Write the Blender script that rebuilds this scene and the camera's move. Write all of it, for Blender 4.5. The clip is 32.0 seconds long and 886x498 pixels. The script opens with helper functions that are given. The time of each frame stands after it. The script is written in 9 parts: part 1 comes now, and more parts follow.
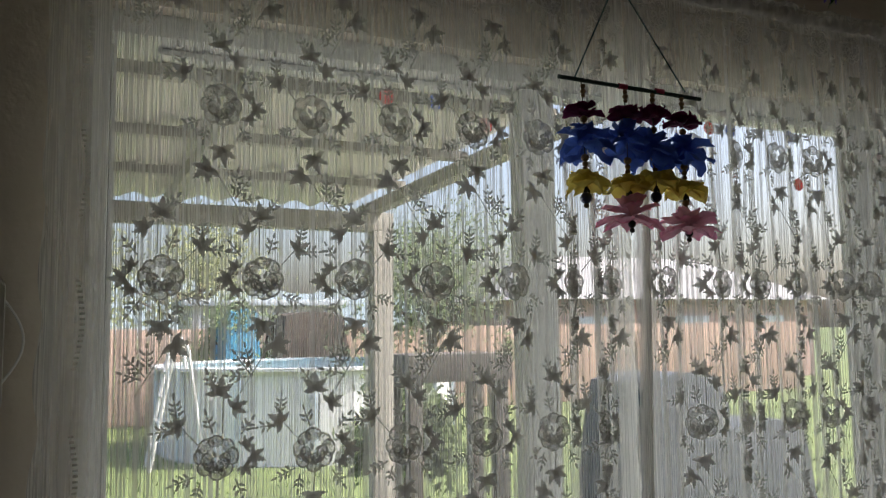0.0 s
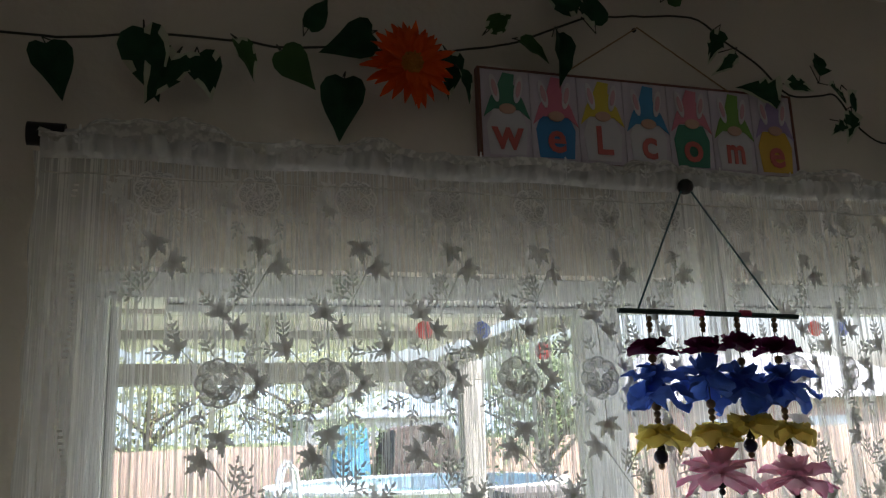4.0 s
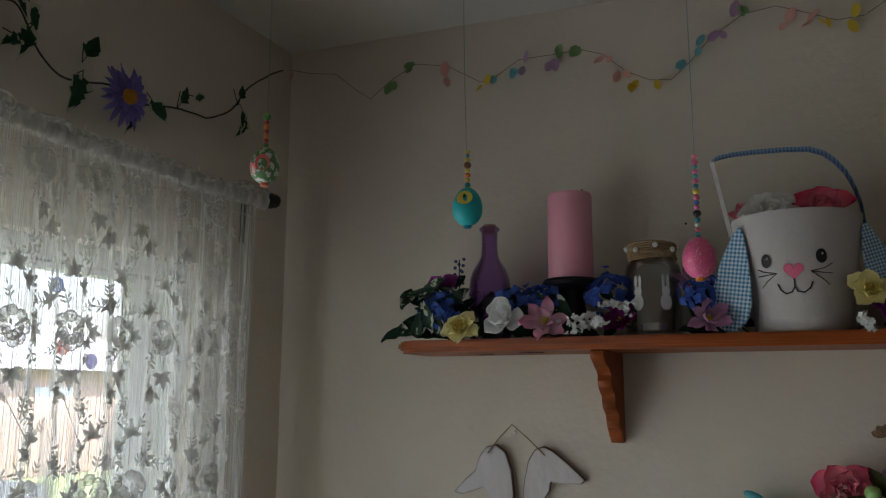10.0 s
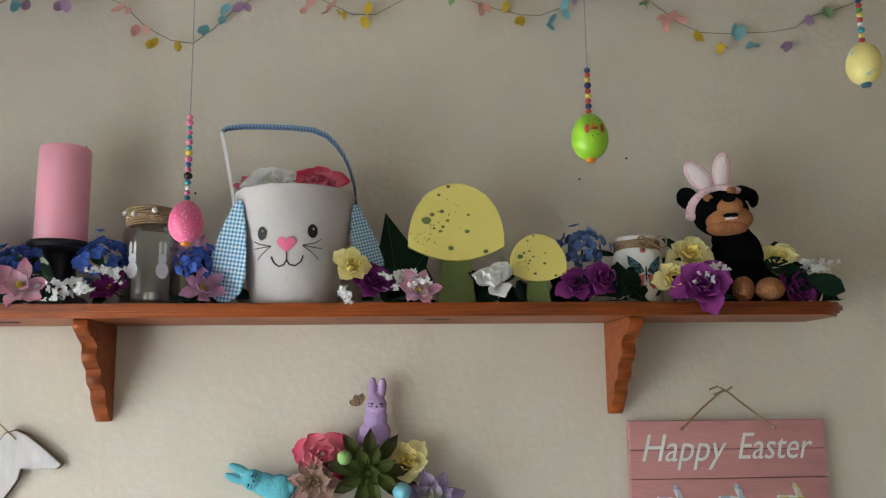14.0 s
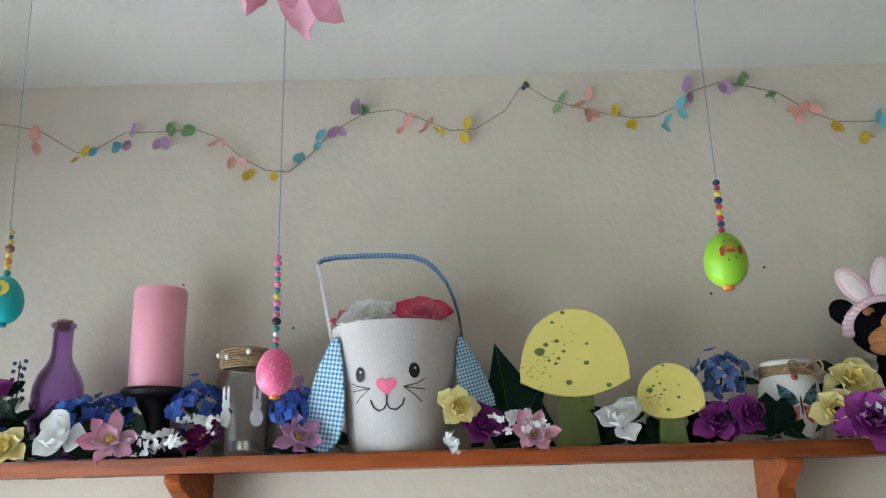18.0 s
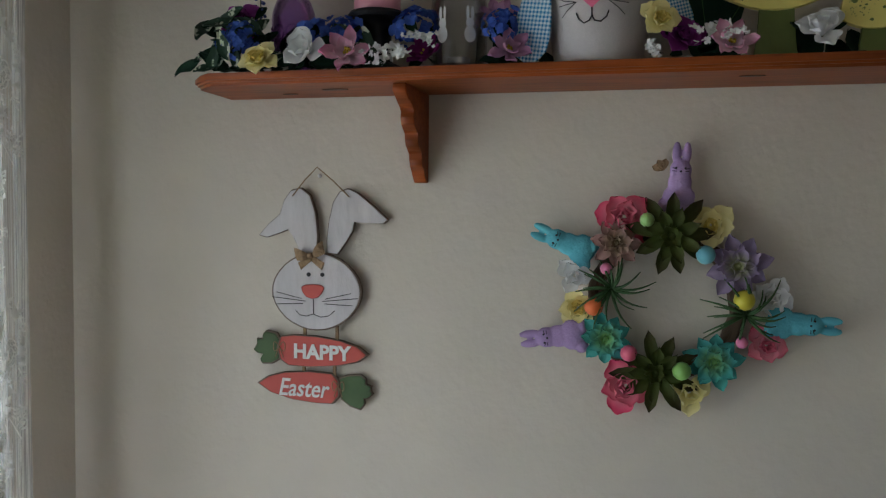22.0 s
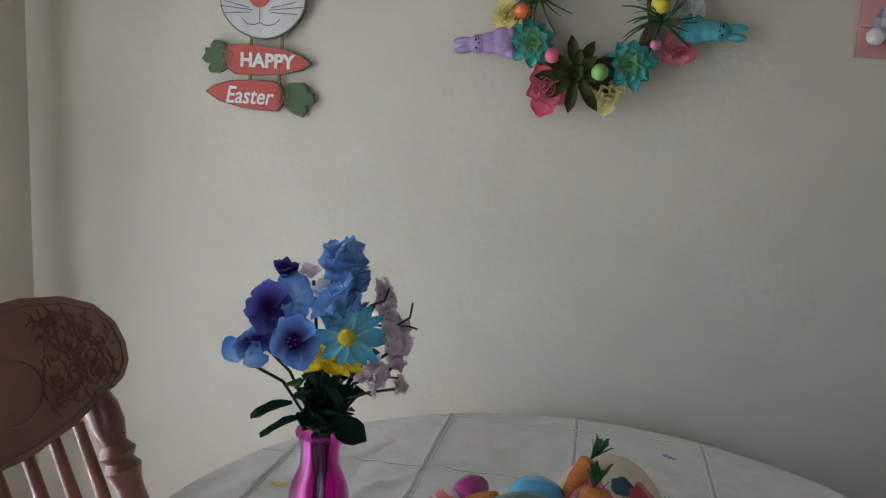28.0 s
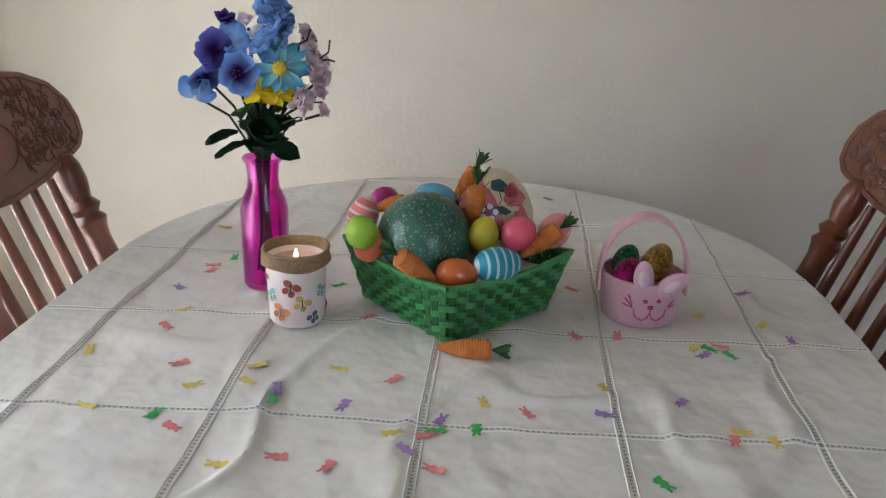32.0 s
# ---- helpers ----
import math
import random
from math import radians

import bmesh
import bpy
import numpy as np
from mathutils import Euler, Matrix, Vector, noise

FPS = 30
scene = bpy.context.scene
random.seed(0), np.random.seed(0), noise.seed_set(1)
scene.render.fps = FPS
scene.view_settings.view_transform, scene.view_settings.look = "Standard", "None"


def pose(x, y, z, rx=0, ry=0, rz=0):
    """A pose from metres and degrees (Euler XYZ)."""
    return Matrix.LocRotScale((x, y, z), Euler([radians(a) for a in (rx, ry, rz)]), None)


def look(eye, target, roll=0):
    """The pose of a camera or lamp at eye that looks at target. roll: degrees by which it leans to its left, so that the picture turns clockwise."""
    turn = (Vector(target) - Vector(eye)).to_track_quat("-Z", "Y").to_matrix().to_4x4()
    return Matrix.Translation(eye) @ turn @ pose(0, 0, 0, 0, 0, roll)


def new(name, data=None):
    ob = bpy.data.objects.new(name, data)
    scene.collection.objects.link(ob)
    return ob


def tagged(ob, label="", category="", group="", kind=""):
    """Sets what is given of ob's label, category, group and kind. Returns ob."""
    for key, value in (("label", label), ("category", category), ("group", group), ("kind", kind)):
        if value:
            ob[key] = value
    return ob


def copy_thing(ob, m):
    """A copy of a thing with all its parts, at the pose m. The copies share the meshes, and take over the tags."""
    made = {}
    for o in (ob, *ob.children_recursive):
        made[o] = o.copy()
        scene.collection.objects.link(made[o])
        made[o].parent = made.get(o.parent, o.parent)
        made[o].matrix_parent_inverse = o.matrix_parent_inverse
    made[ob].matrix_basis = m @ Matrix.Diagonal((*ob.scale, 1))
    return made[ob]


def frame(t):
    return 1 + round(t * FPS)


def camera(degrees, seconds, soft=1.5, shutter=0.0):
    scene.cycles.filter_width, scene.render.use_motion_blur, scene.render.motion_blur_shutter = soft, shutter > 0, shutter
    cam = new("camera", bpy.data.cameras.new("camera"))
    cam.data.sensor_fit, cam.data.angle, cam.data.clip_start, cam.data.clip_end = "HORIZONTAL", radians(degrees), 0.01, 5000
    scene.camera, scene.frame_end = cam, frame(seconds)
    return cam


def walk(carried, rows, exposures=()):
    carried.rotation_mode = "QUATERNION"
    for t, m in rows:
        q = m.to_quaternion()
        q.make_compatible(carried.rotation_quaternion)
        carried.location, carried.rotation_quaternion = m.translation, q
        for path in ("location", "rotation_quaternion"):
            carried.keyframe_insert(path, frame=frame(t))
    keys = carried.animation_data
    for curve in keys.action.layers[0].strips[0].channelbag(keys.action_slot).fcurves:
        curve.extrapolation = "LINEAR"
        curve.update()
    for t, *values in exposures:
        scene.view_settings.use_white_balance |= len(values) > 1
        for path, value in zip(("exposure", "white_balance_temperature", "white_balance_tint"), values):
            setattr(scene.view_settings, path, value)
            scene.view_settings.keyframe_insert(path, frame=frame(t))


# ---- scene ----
cam = camera(56.3, 32.0, soft=1.25)
PATH = [
    (0, (-1.923, -1.192, 1.559), (-1.09, 0.616, 1.753), -0.8),
    (0.5, (-1.927, -1.192, 1.583), (-1.099, 0.619, 1.772), -1.1),
    (1, (-1.936, -1.189, 1.645), (-1.103, 0.62, 1.83), -1.9),
    (1.5, (-1.943, -1.193, 1.685), (-1.106, 0.593, 2.017), -2.4),
    (2, (-1.932, -1.193, 1.739), (-1.091, 0.583, 2.113), -3.5),
    (2.5, (-1.889, -1.193, 1.768), (-1.105, 0.611, 2.133), -3.5),
    (4.5, (-1.69, -1.06, 1.807), (-1.166, 0.818, 2.253), -1.7),
    (5, (-1.589, -1.041, 1.809), (-1.097, 0.844, 2.26), -1.5),
    (5.5, (-1.534, -1.027, 1.807), (-1.058, 0.864, 2.254), -0.8),
    (6, (-1.531, -1.025, 1.809), (-1.048, 0.867, 2.242), 0.2),
    (6.5, (-1.525, -1.028, 1.802), (-0.837, 0.801, 2.231), -1.2),
    (7, (-1.511, -1.031, 1.798), (-0.567, 0.683, 2.213), -2.4),
    (7.5, (-1.506, -1.042, 1.796), (-0.358, 0.547, 2.19), -2.8),
    (8, (-1.51, -1.041, 1.793), (-0.183, 0.405, 2.178), -2.9),
    (8.5, (-1.514, -1.041, 1.79), (-0.05, 0.27, 2.164), -2.7),
    (9, (-1.514, -1.041, 1.786), (0.086, 0.105, 2.14), -2.3),
    (9.5, (-1.515, -1.063, 1.782), (0.217, -0.124, 2.127), -1.0),
    (10, (-1.503, -1.062, 1.781), (0.293, -0.251, 2.122), 0.2),
    (10.5, (-1.5, -1.054, 1.778), (0.331, -0.323, 2.114), 0.7),
    (11, (-1.486, -1.054, 1.777), (0.37, -0.384, 2.104), 1.2),
    (11.5, (-1.47, -1.051, 1.774), (0.419, -0.482, 2.1), 1.1),
    (12, (-1.459, -1.082, 1.775), (0.471, -0.677, 2.107), 0.1),
    (12.5, (-1.457, -1.105, 1.771), (0.499, -0.851, 2.105), -0.4),
    (13, (-1.456, -1.129, 1.765), (0.514, -1.024, 2.093), -0.9),
    (13.5, (-1.444, -1.156, 1.755), (0.529, -1.2, 2.082), -1.1),
    (14, (-1.436, -1.162, 1.75), (0.53, -1.338, 2.069), -0.7),
    (14.5, (-1.438, -1.173, 1.744), (0.51, -1.491, 2.068), -0.8),
    (16.5, (-1.333, -1.24, 1.813), (0.625, -1.364, 2.201), -0.4),
    (17, (-1.309, -1.221, 1.823), (0.628, -1.293, 2.315), -0.6),
    (17.5, (-1.31, -1.201, 1.831), (0.618, -1.206, 2.365), -1.2),
    (18, (-1.328, -1.179, 1.831), (0.595, -1.079, 2.372), -1.5),
    (18.5, (-1.346, -1.156, 1.82), (0.551, -0.822, 2.358), 0.1),
    (19, (-1.356, -1.147, 1.809), (0.533, -0.738, 2.321), 0.5),
    (19.5, (-1.368, -1.143, 1.777), (0.544, -0.733, 2.196), 0.8),
    (20, (-1.374, -1.134, 1.741), (0.555, -0.685, 2.013), 0.9),
    (20.5, (-1.387, -1.124, 1.71), (0.556, -0.659, 1.81), 0.7),
    (21, (-1.401, -1.11, 1.677), (0.541, -0.633, 1.668), 1.0),
    (21.5, (-1.428, -1.106, 1.653), (0.516, -0.642, 1.568), 0.6),
    (22, (-1.44, -1.121, 1.646), (0.5, -0.645, 1.552), 0.5),
    (22.5, (-1.452, -1.138, 1.645), (0.49, -0.67, 1.561), 0.4),
    (23, (-1.462, -1.162, 1.632), (0.489, -0.725, 1.568), 0.5),
    (23.5, (-1.486, -1.185, 1.629), (0.496, -0.917, 1.58), 0.9),
    (24, (-1.489, -1.222, 1.621), (0.51, -1.275, 1.58), 1.4),
    (24.5, (-1.479, -1.298, 1.642), (0.515, -1.425, 1.56), 1.6),
    (26.5, (-1.528, -1.247, 1.546), (0.469, -1.251, 1.441), 2.7),
    (27, (-1.527, -1.242, 1.437), (0.46, -1.112, 1.252), 3.5),
    (27.5, (-1.541, -1.201, 1.347), (0.413, -0.863, 1.091), 3.6),
    (28, (-1.565, -1.21, 1.326), (0.368, -0.838, 0.972), 3.3),
    (28.5, (-1.578, -1.219, 1.303), (0.348, -0.881, 0.884), 2.3),
    (29, (-1.579, -1.23, 1.277), (0.326, -0.939, 0.743), 1.6),
    (29.5, (-1.579, -1.235, 1.258), (0.31, -1.021, 0.637), 1.3),
    (30, (-1.591, -1.238, 1.247), (0.29, -1.091, 0.585), 1.6),
    (30.5, (-1.631, -1.242, 1.247), (0.242, -1.104, 0.56), 1.5),
    (31, (-1.692, -1.247, 1.241), (0.167, -1.102, 0.516), 1.7),
    (31.5, (-1.751, -1.248, 1.242), (0.095, -1.109, 0.485), 1.8),
    (32, (-1.835, -1.264, 1.258), (0.03, -1.125, 0.547), 2.3),
]
EXPOSURES = [(0.0, 0.58, 6500, 12), (1.0, 0.68, 6500, 12), (2.0, 1.24, 6400, 12), (5.0, 1.42, 5900, 14), (6.0, 1.3, 5850, 14), (7.0, 1.36, 5800, 13), (8.0, 1.85, 5850, 12), (8.5, 1.82, 5900, 12), (10.0, 1.76, 6000, 12), (11.0, 2.07, 6000, 11), (12.0, 3.3, 6150, 11), (13.0, 3.6, 6150, 11), (14.0, 3.6, 6000, 11), (17.0, 3.83, 5500, 8), (19.0, 3.93, 5500, 9), (20.0, 3.87, 5450, 8), (21.0, 2.63, 5750, 9), (22.0, 2.31, 5800, 11), (23.0, 3.03, 6050, 12), (24.0, 3.45, 6050, 13), (26.5, 3.37, 5650, 8), (28.0, 2.7, 5750, 10), (29.0, 2.86, 6000, 12), (30.0, 3.03, 6200, 13), (31.0, 3.16, 6350, 13), (32.0, 3.26, 6120, 13)]

walk(cam, [(t, look(eye, target, roll)) for t, eye, target, roll in PATH], EXPOSURES)

# ---- daylight ----
world = bpy.data.worlds.new("world")
scene.world = world
world.use_nodes = True
wn = world.node_tree
sky = wn.nodes.new("ShaderNodeTexSky")
sky.sky_type = "NISHITA"
sky.sun_disc = False
sky.dust_density = 6.0
sky.sun_elevation = radians(52)
sky.sun_rotation = radians(112)
wn.links.new(sky.outputs[0], wn.nodes["Background"].inputs[0])
wn.nodes["Background"].inputs[1].default_value = 0.24
sun = new("sun", bpy.data.lights.new("sun", "SUN"))
sun.data.energy, sun.data.angle, sun.data.color = 5.0, radians(0.5), (1, 0.95, 0.88)
# the sun stands high over the garden on the right
sun.matrix_world = look((0, 0, 0), (-math.sin(radians(112)) * math.cos(radians(52)), -math.cos(radians(112)) * math.cos(radians(52)), -math.sin(radians(52))))
# fill lamp in an unseen opening, added in the wall opposite the shelf
rear = new("rear_window_daylight", bpy.data.lights.new("rear_window_daylight", "AREA"))
rear.data.shape, rear.data.size, rear.data.size_y, rear.data.energy, rear.data.color = "RECTANGLE", 0.95, 0.9, 0.30, (1.0, 0.84, 0.60)
rear.matrix_world = look((-3.57, -2.6, 1.6), (0, -2.4, 1.45))
# sky light in the opening of the glass door
pane_light = new("glass_door_daylight", bpy.data.lights.new("glass_door_daylight", "AREA"))
pane_light.data.shape, pane_light.data.size, pane_light.data.size_y, pane_light.data.energy, pane_light.data.color = "RECTANGLE", 1.54, 1.90, 4.6, (0.95, 0.98, 1.0)
pane_light.data.spread = radians(156)
pane_light.matrix_world = look((-1.085, 0.022, 1.03), (-1.085, -2.0, 1.03))


# ---- materials ----
def node(nt, kind, **vals):
    n = nt.nodes.new(kind)
    for k, v in vals.items():
        setattr(n, k, v)
    return n


def mat(name, color, rough=0.6, metal=0.0, vary=0.08, scale=20.0, bump=0.0, bscale=60.0, trans=0.0, alpha=1.0, sheen=0.0, coat=0.0, sss=0.0, rand=0.0, grain=None, back=0.0, spec=0.5):
    """A surface with two scales of colour variation and a fine relief."""
    m = bpy.data.materials.new(name)
    m.use_nodes = True
    nt = m.node_tree
    b = nt.nodes["Principled BSDF"]
    b.inputs["Roughness"].default_value = rough
    b.inputs["Metallic"].default_value = metal
    b.inputs["Specular IOR Level"].default_value = spec
    b.inputs["Transmission Weight"].default_value = trans
    b.inputs["Sheen Weight"].default_value = sheen
    b.inputs["Coat Weight"].default_value = coat
    if sss:
        b.inputs["Subsurface Weight"].default_value = sss
        b.inputs["Subsurface Radius"].default_value = (0.01, 0.006, 0.005)
    co = node(nt, "ShaderNodeTexCoord")
    mp = node(nt, "ShaderNodeMapping")
    nt.links.new(co.outputs["Object"], mp.inputs[0])
    if grain:
        mp.inputs["Scale"].default_value = grain
    n1 = node(nt, "ShaderNodeTexNoise")
    n1.inputs["Scale"].default_value = scale
    n1.inputs["Detail"].default_value = 6
    n2 = node(nt, "ShaderNodeTexNoise")
    n2.inputs["Scale"].default_value = scale * 0.13
    n2.inputs["Detail"].default_value = 3
    for n in (n1, n2):
        nt.links.new(mp.outputs[0], n.inputs["Vector"])
    ad = node(nt, "ShaderNodeMath", operation="ADD")
    nt.links.new(n1.outputs[0], ad.inputs[0])
    nt.links.new(n2.outputs[0], ad.inputs[1])
    src = ad.outputs[0]
    if rand:
        oi = node(nt, "ShaderNodeObjectInfo")
        mu = node(nt, "ShaderNodeMath", operation="MULTIPLY_ADD")
        mu.inputs[1].default_value = rand
        nt.links.new(oi.outputs["Random"], mu.inputs[0])
        nt.links.new(src, mu.inputs[2])
        src = mu.outputs[0]
    mr = node(nt, "ShaderNodeMapRange")
    mr.inputs["From Min"].default_value, mr.inputs["From Max"].default_value = 0.6, 1.4 + rand
    mr.inputs["To Min"].default_value, mr.inputs["To Max"].default_value = 1 - vary, 1 + vary
    nt.links.new(src, mr.inputs[0])
    vm = node(nt, "ShaderNodeVectorMath", operation="SCALE")
    vm.inputs[0].default_value = color[:3]
    nt.links.new(mr.outputs[0], vm.inputs["Scale"])
    nt.links.new(vm.outputs[0], b.inputs["Base Color"])
    if bump:
        n3 = node(nt, "ShaderNodeTexNoise")
        n3.inputs["Scale"].default_value = bscale
        n3.inputs["Detail"].default_value = 5
        nt.links.new(mp.outputs[0], n3.inputs["Vector"])
        bp = node(nt, "ShaderNodeBump")
        bp.inputs["Strength"].default_value = bump
        bp.inputs["Distance"].default_value = 0.004
        nt.links.new(n3.outputs[0], bp.inputs["Height"])
        nt.links.new(bp.outputs[0], b.inputs["Normal"])
    if back:
        tl = node(nt, "ShaderNodeBsdfTranslucent")
        nt.links.new(vm.outputs[0], tl.inputs[0])
        mx = node(nt, "ShaderNodeMixShader")
        mx.inputs[0].default_value = back
        nt.links.new(b.outputs[0], mx.inputs[1])
        nt.links.new(tl.outputs[0], mx.inputs[2])
        nt.links.new(mx.outputs[0], nt.nodes["Material Output"].inputs[0])
    return m


M_WALL = mat("wall_paint", (0.62, 0.562, 0.475), 0.75, vary=0.05, scale=9, bump=0.35, bscale=70)
M_CEIL = mat("ceiling_paint", (0.60, 0.58, 0.53), 0.85, vary=0.05, scale=7, bump=0.3, bscale=55)
M_FLOOR = mat("floor_laminate", (0.34, 0.21, 0.10), 0.4, vary=0.2, scale=6, grain=(1, 9, 1))
M_PINE = mat("varnished_pine", (0.25, 0.060, 0.012), 0.45, vary=0.6, scale=9, grain=(11, 1.0, 11), coat=0.08, bump=0.06, bscale=25)
M_PINE.node_tree.nodes["Principled BSDF"].inputs["Specular IOR Level"].default_value = 0.2
M_CLOTH = mat("ivory_tablecloth_cotton", (0.70, 0.665, 0.61), 0.9, vary=0.06, scale=30, bump=0.9, bscale=20, sheen=0.1)
for n in M_CLOTH.node_tree.nodes:
    if n.bl_idname == "ShaderNodeBump":
        n.inputs["Strength"].default_value, n.inputs["Distance"].default_value = 0.75, 0.016
        w = n.inputs["Height"].links[0].from_node
        w.inputs["Scale"].default_value, w.inputs["Distortion"].default_value, w.inputs["Detail"].default_value = 16.0, 0.0, 2.5
M_WHITE = mat("white_paint", (0.75, 0.75, 0.73), 0.45, vary=0.04)
_cache = {}


def cloth_col(name, color, rough=0.7, back=0.25, vary=0.12):
    """Dyed polyester or paper, cached by name."""
    if name not in _cache:
        _cache[name] = mat(name, color, rough, vary=vary, scale=45, back=back, bump=0.15, bscale=90, spec=0.12)
    return _cache[name]


def plain(name, color, rough=0.5, **kw):
    if name not in _cache:
        _cache[name] = mat(name, color, rough, **kw)
    return _cache[name]


def glass(name, color, rough=0.02, ior=1.45):
    m = bpy.data.materials.new(name)
    m.use_nodes = True
    nt = m.node_tree
    b = nt.nodes["Principled BSDF"]
    b.inputs["Base Color"].default_value = (*color, 1)
    b.inputs["Roughness"].default_value = rough
    b.inputs["Transmission Weight"].default_value = 1.0
    b.inputs["IOR"].default_value = ior
    n = node(nt, "ShaderNodeTexNoise")
    n.inputs["Scale"].default_value = 90
    bp = node(nt, "ShaderNodeBump")
    bp.inputs["Strength"].default_value = 0.06
    bp.inputs["Distance"].default_value = 0.002
    nt.links.new(n.outputs[0], bp.inputs["Height"])
    nt.links.new(bp.outputs[0], b.inputs["Normal"])
    return m


def thin_glass(name, tint, rough=0.02):
    """Blown glass with thin walls: it tints what lies behind it and mirrors at its rims."""
    m = bpy.data.materials.new(name)
    m.use_nodes = True
    nt = m.node_tree
    nt.nodes.remove(nt.nodes["Principled BSDF"])
    tr = node(nt, "ShaderNodeBsdfTransparent")
    tr.inputs[0].default_value = (*tint, 1)
    gl = node(nt, "ShaderNodeBsdfGlossy")
    gl.inputs["Roughness"].default_value = rough
    fr = node(nt, "ShaderNodeFresnel")
    fr.inputs["IOR"].default_value = 1.45
    mu = node(nt, "ShaderNodeMath", operation="MULTIPLY_ADD")
    mu.inputs[1].default_value, mu.inputs[2].default_value = 0.6, 0.03
    nt.links.new(fr.outputs[0], mu.inputs[0])
    n = node(nt, "ShaderNodeTexNoise")
    n.inputs["Scale"].default_value = 70
    bp = node(nt, "ShaderNodeBump")
    bp.inputs["Strength"].default_value, bp.inputs["Distance"].default_value = 0.12, 0.002
    nt.links.new(n.outputs[0], bp.inputs["Height"])
    nt.links.new(bp.outputs[0], gl.inputs["Normal"])
    mx = node(nt, "ShaderNodeMixShader")
    nt.links.new(mu.outputs[0], mx.inputs[0])
    nt.links.new(tr.outputs[0], mx.inputs[1])
    nt.links.new(gl.outputs[0], mx.inputs[2])
    nt.links.new(mx.outputs[0], nt.nodes["Material Output"].inputs[0])
    return m


def gingham(name, light, dark, size):
    """Woven check: two crossed stripes in object space, local x and y."""
    m = mat(name, light, 0.85, vary=0.05, scale=300, bump=0.2, bscale=400)
    nt = m.node_tree
    b = nt.nodes["Principled BSDF"]
    old = b.inputs["Base Color"].links[0].from_socket
    co = node(nt, "ShaderNodeTexCoord")
    sp = node(nt, "ShaderNodeSeparateXYZ")
    nt.links.new(co.outputs["Object"], sp.inputs[0])
    hs = []
    for k in (0, 1):
        mo = node(nt, "ShaderNodeMath", operation="WRAP")
        mo.inputs[1].default_value, mo.inputs[2].default_value = size, 0.0
        nt.links.new(sp.outputs[k], mo.inputs[0])
        gt = node(nt, "ShaderNodeMath", operation="GREATER_THAN")
        gt.inputs[1].default_value = size / 2
        nt.links.new(mo.outputs[0], gt.inputs[0])
        hs.append(gt)
    ad = node(nt, "ShaderNodeMath", operation="ADD")
    nt.links.new(hs[0].outputs[0], ad.inputs[0])
    nt.links.new(hs[1].outputs[0], ad.inputs[1])
    hf = node(nt, "ShaderNodeMath", operation="MULTIPLY")
    hf.inputs[1].default_value = 0.5
    nt.links.new(ad.outputs[0], hf.inputs[0])
    mx = node(nt, "ShaderNodeMix", data_type="RGBA")
    nt.links.new(hf.outputs[0], mx.inputs["Factor"])
    nt.links.new(old, mx.inputs["A"])
    mx.inputs["B"].default_value = (*dark, 1)
    nt.links.new(mx.outputs["Result"], b.inputs["Base Color"])
    return m


def speckled(name, base, spot, scale=60, cover=0.6, rough=0.4, sharp=0.03):
    """A painted surface with irregular spots of a second colour."""
    m = mat(name, base, rough, vary=0.08, scale=30)
    nt = m.node_tree
    b = nt.nodes["Principled BSDF"]
    old = b.inputs["Base Color"].links[0].from_socket
    co = node(nt, "ShaderNodeTexCoord")
    n = node(nt, "ShaderNodeTexNoise")
    n.inputs["Scale"].default_value = scale
    n.inputs["Detail"].default_value = 2
    nt.links.new(co.outputs["Object"], n.inputs["Vector"])
    mr = node(nt, "ShaderNodeMapRange")
    mr.inputs["From Min"].default_value, mr.inputs["From Max"].default_value = cover, cover + sharp
    nt.links.new(n.outputs[0], mr.inputs[0])
    mx = node(nt, "ShaderNodeMix", data_type="RGBA")
    nt.links.new(mr.outputs[0], mx.inputs["Factor"])
    nt.links.new(old, mx.inputs["A"])
    mx.inputs["B"].default_value = (*spot, 1)
    nt.links.new(mx.outputs["Result"], b.inputs["Base Color"])
    return m


def gradient_petal(name, inner, outer, r0, r1, back=0.25):
    """A petal dyed from its heart outwards: radial distance in object space."""
    if name in _cache:
        return _cache[name]
    m = mat(name, outer, 0.7, vary=0.12, scale=50, back=back, bump=0.15, bscale=120, spec=0.15)
    nt = m.node_tree
    vm = next(n for n in nt.nodes if n.bl_idname == "ShaderNodeVectorMath")
    co = node(nt, "ShaderNodeTexCoord")
    ln = node(nt, "ShaderNodeVectorMath", operation="LENGTH")
    nt.links.new(co.outputs["Object"], ln.inputs[0])
    mr = node(nt, "ShaderNodeMapRange")
    mr.inputs["From Min"].default_value, mr.inputs["From Max"].default_value = r0, r1
    nt.links.new(ln.outputs["Value"], mr.inputs[0])
    mx = node(nt, "ShaderNodeMix", data_type="RGBA")
    nt.links.new(mr.outputs[0], mx.inputs["Factor"])
    mx.inputs["A"].default_value = (*inner, 1)
    mx.inputs["B"].default_value = (*outer, 1)
    nt.links.new(mx.outputs["Result"], vm.inputs[0])
    _cache[name] = m
    return m


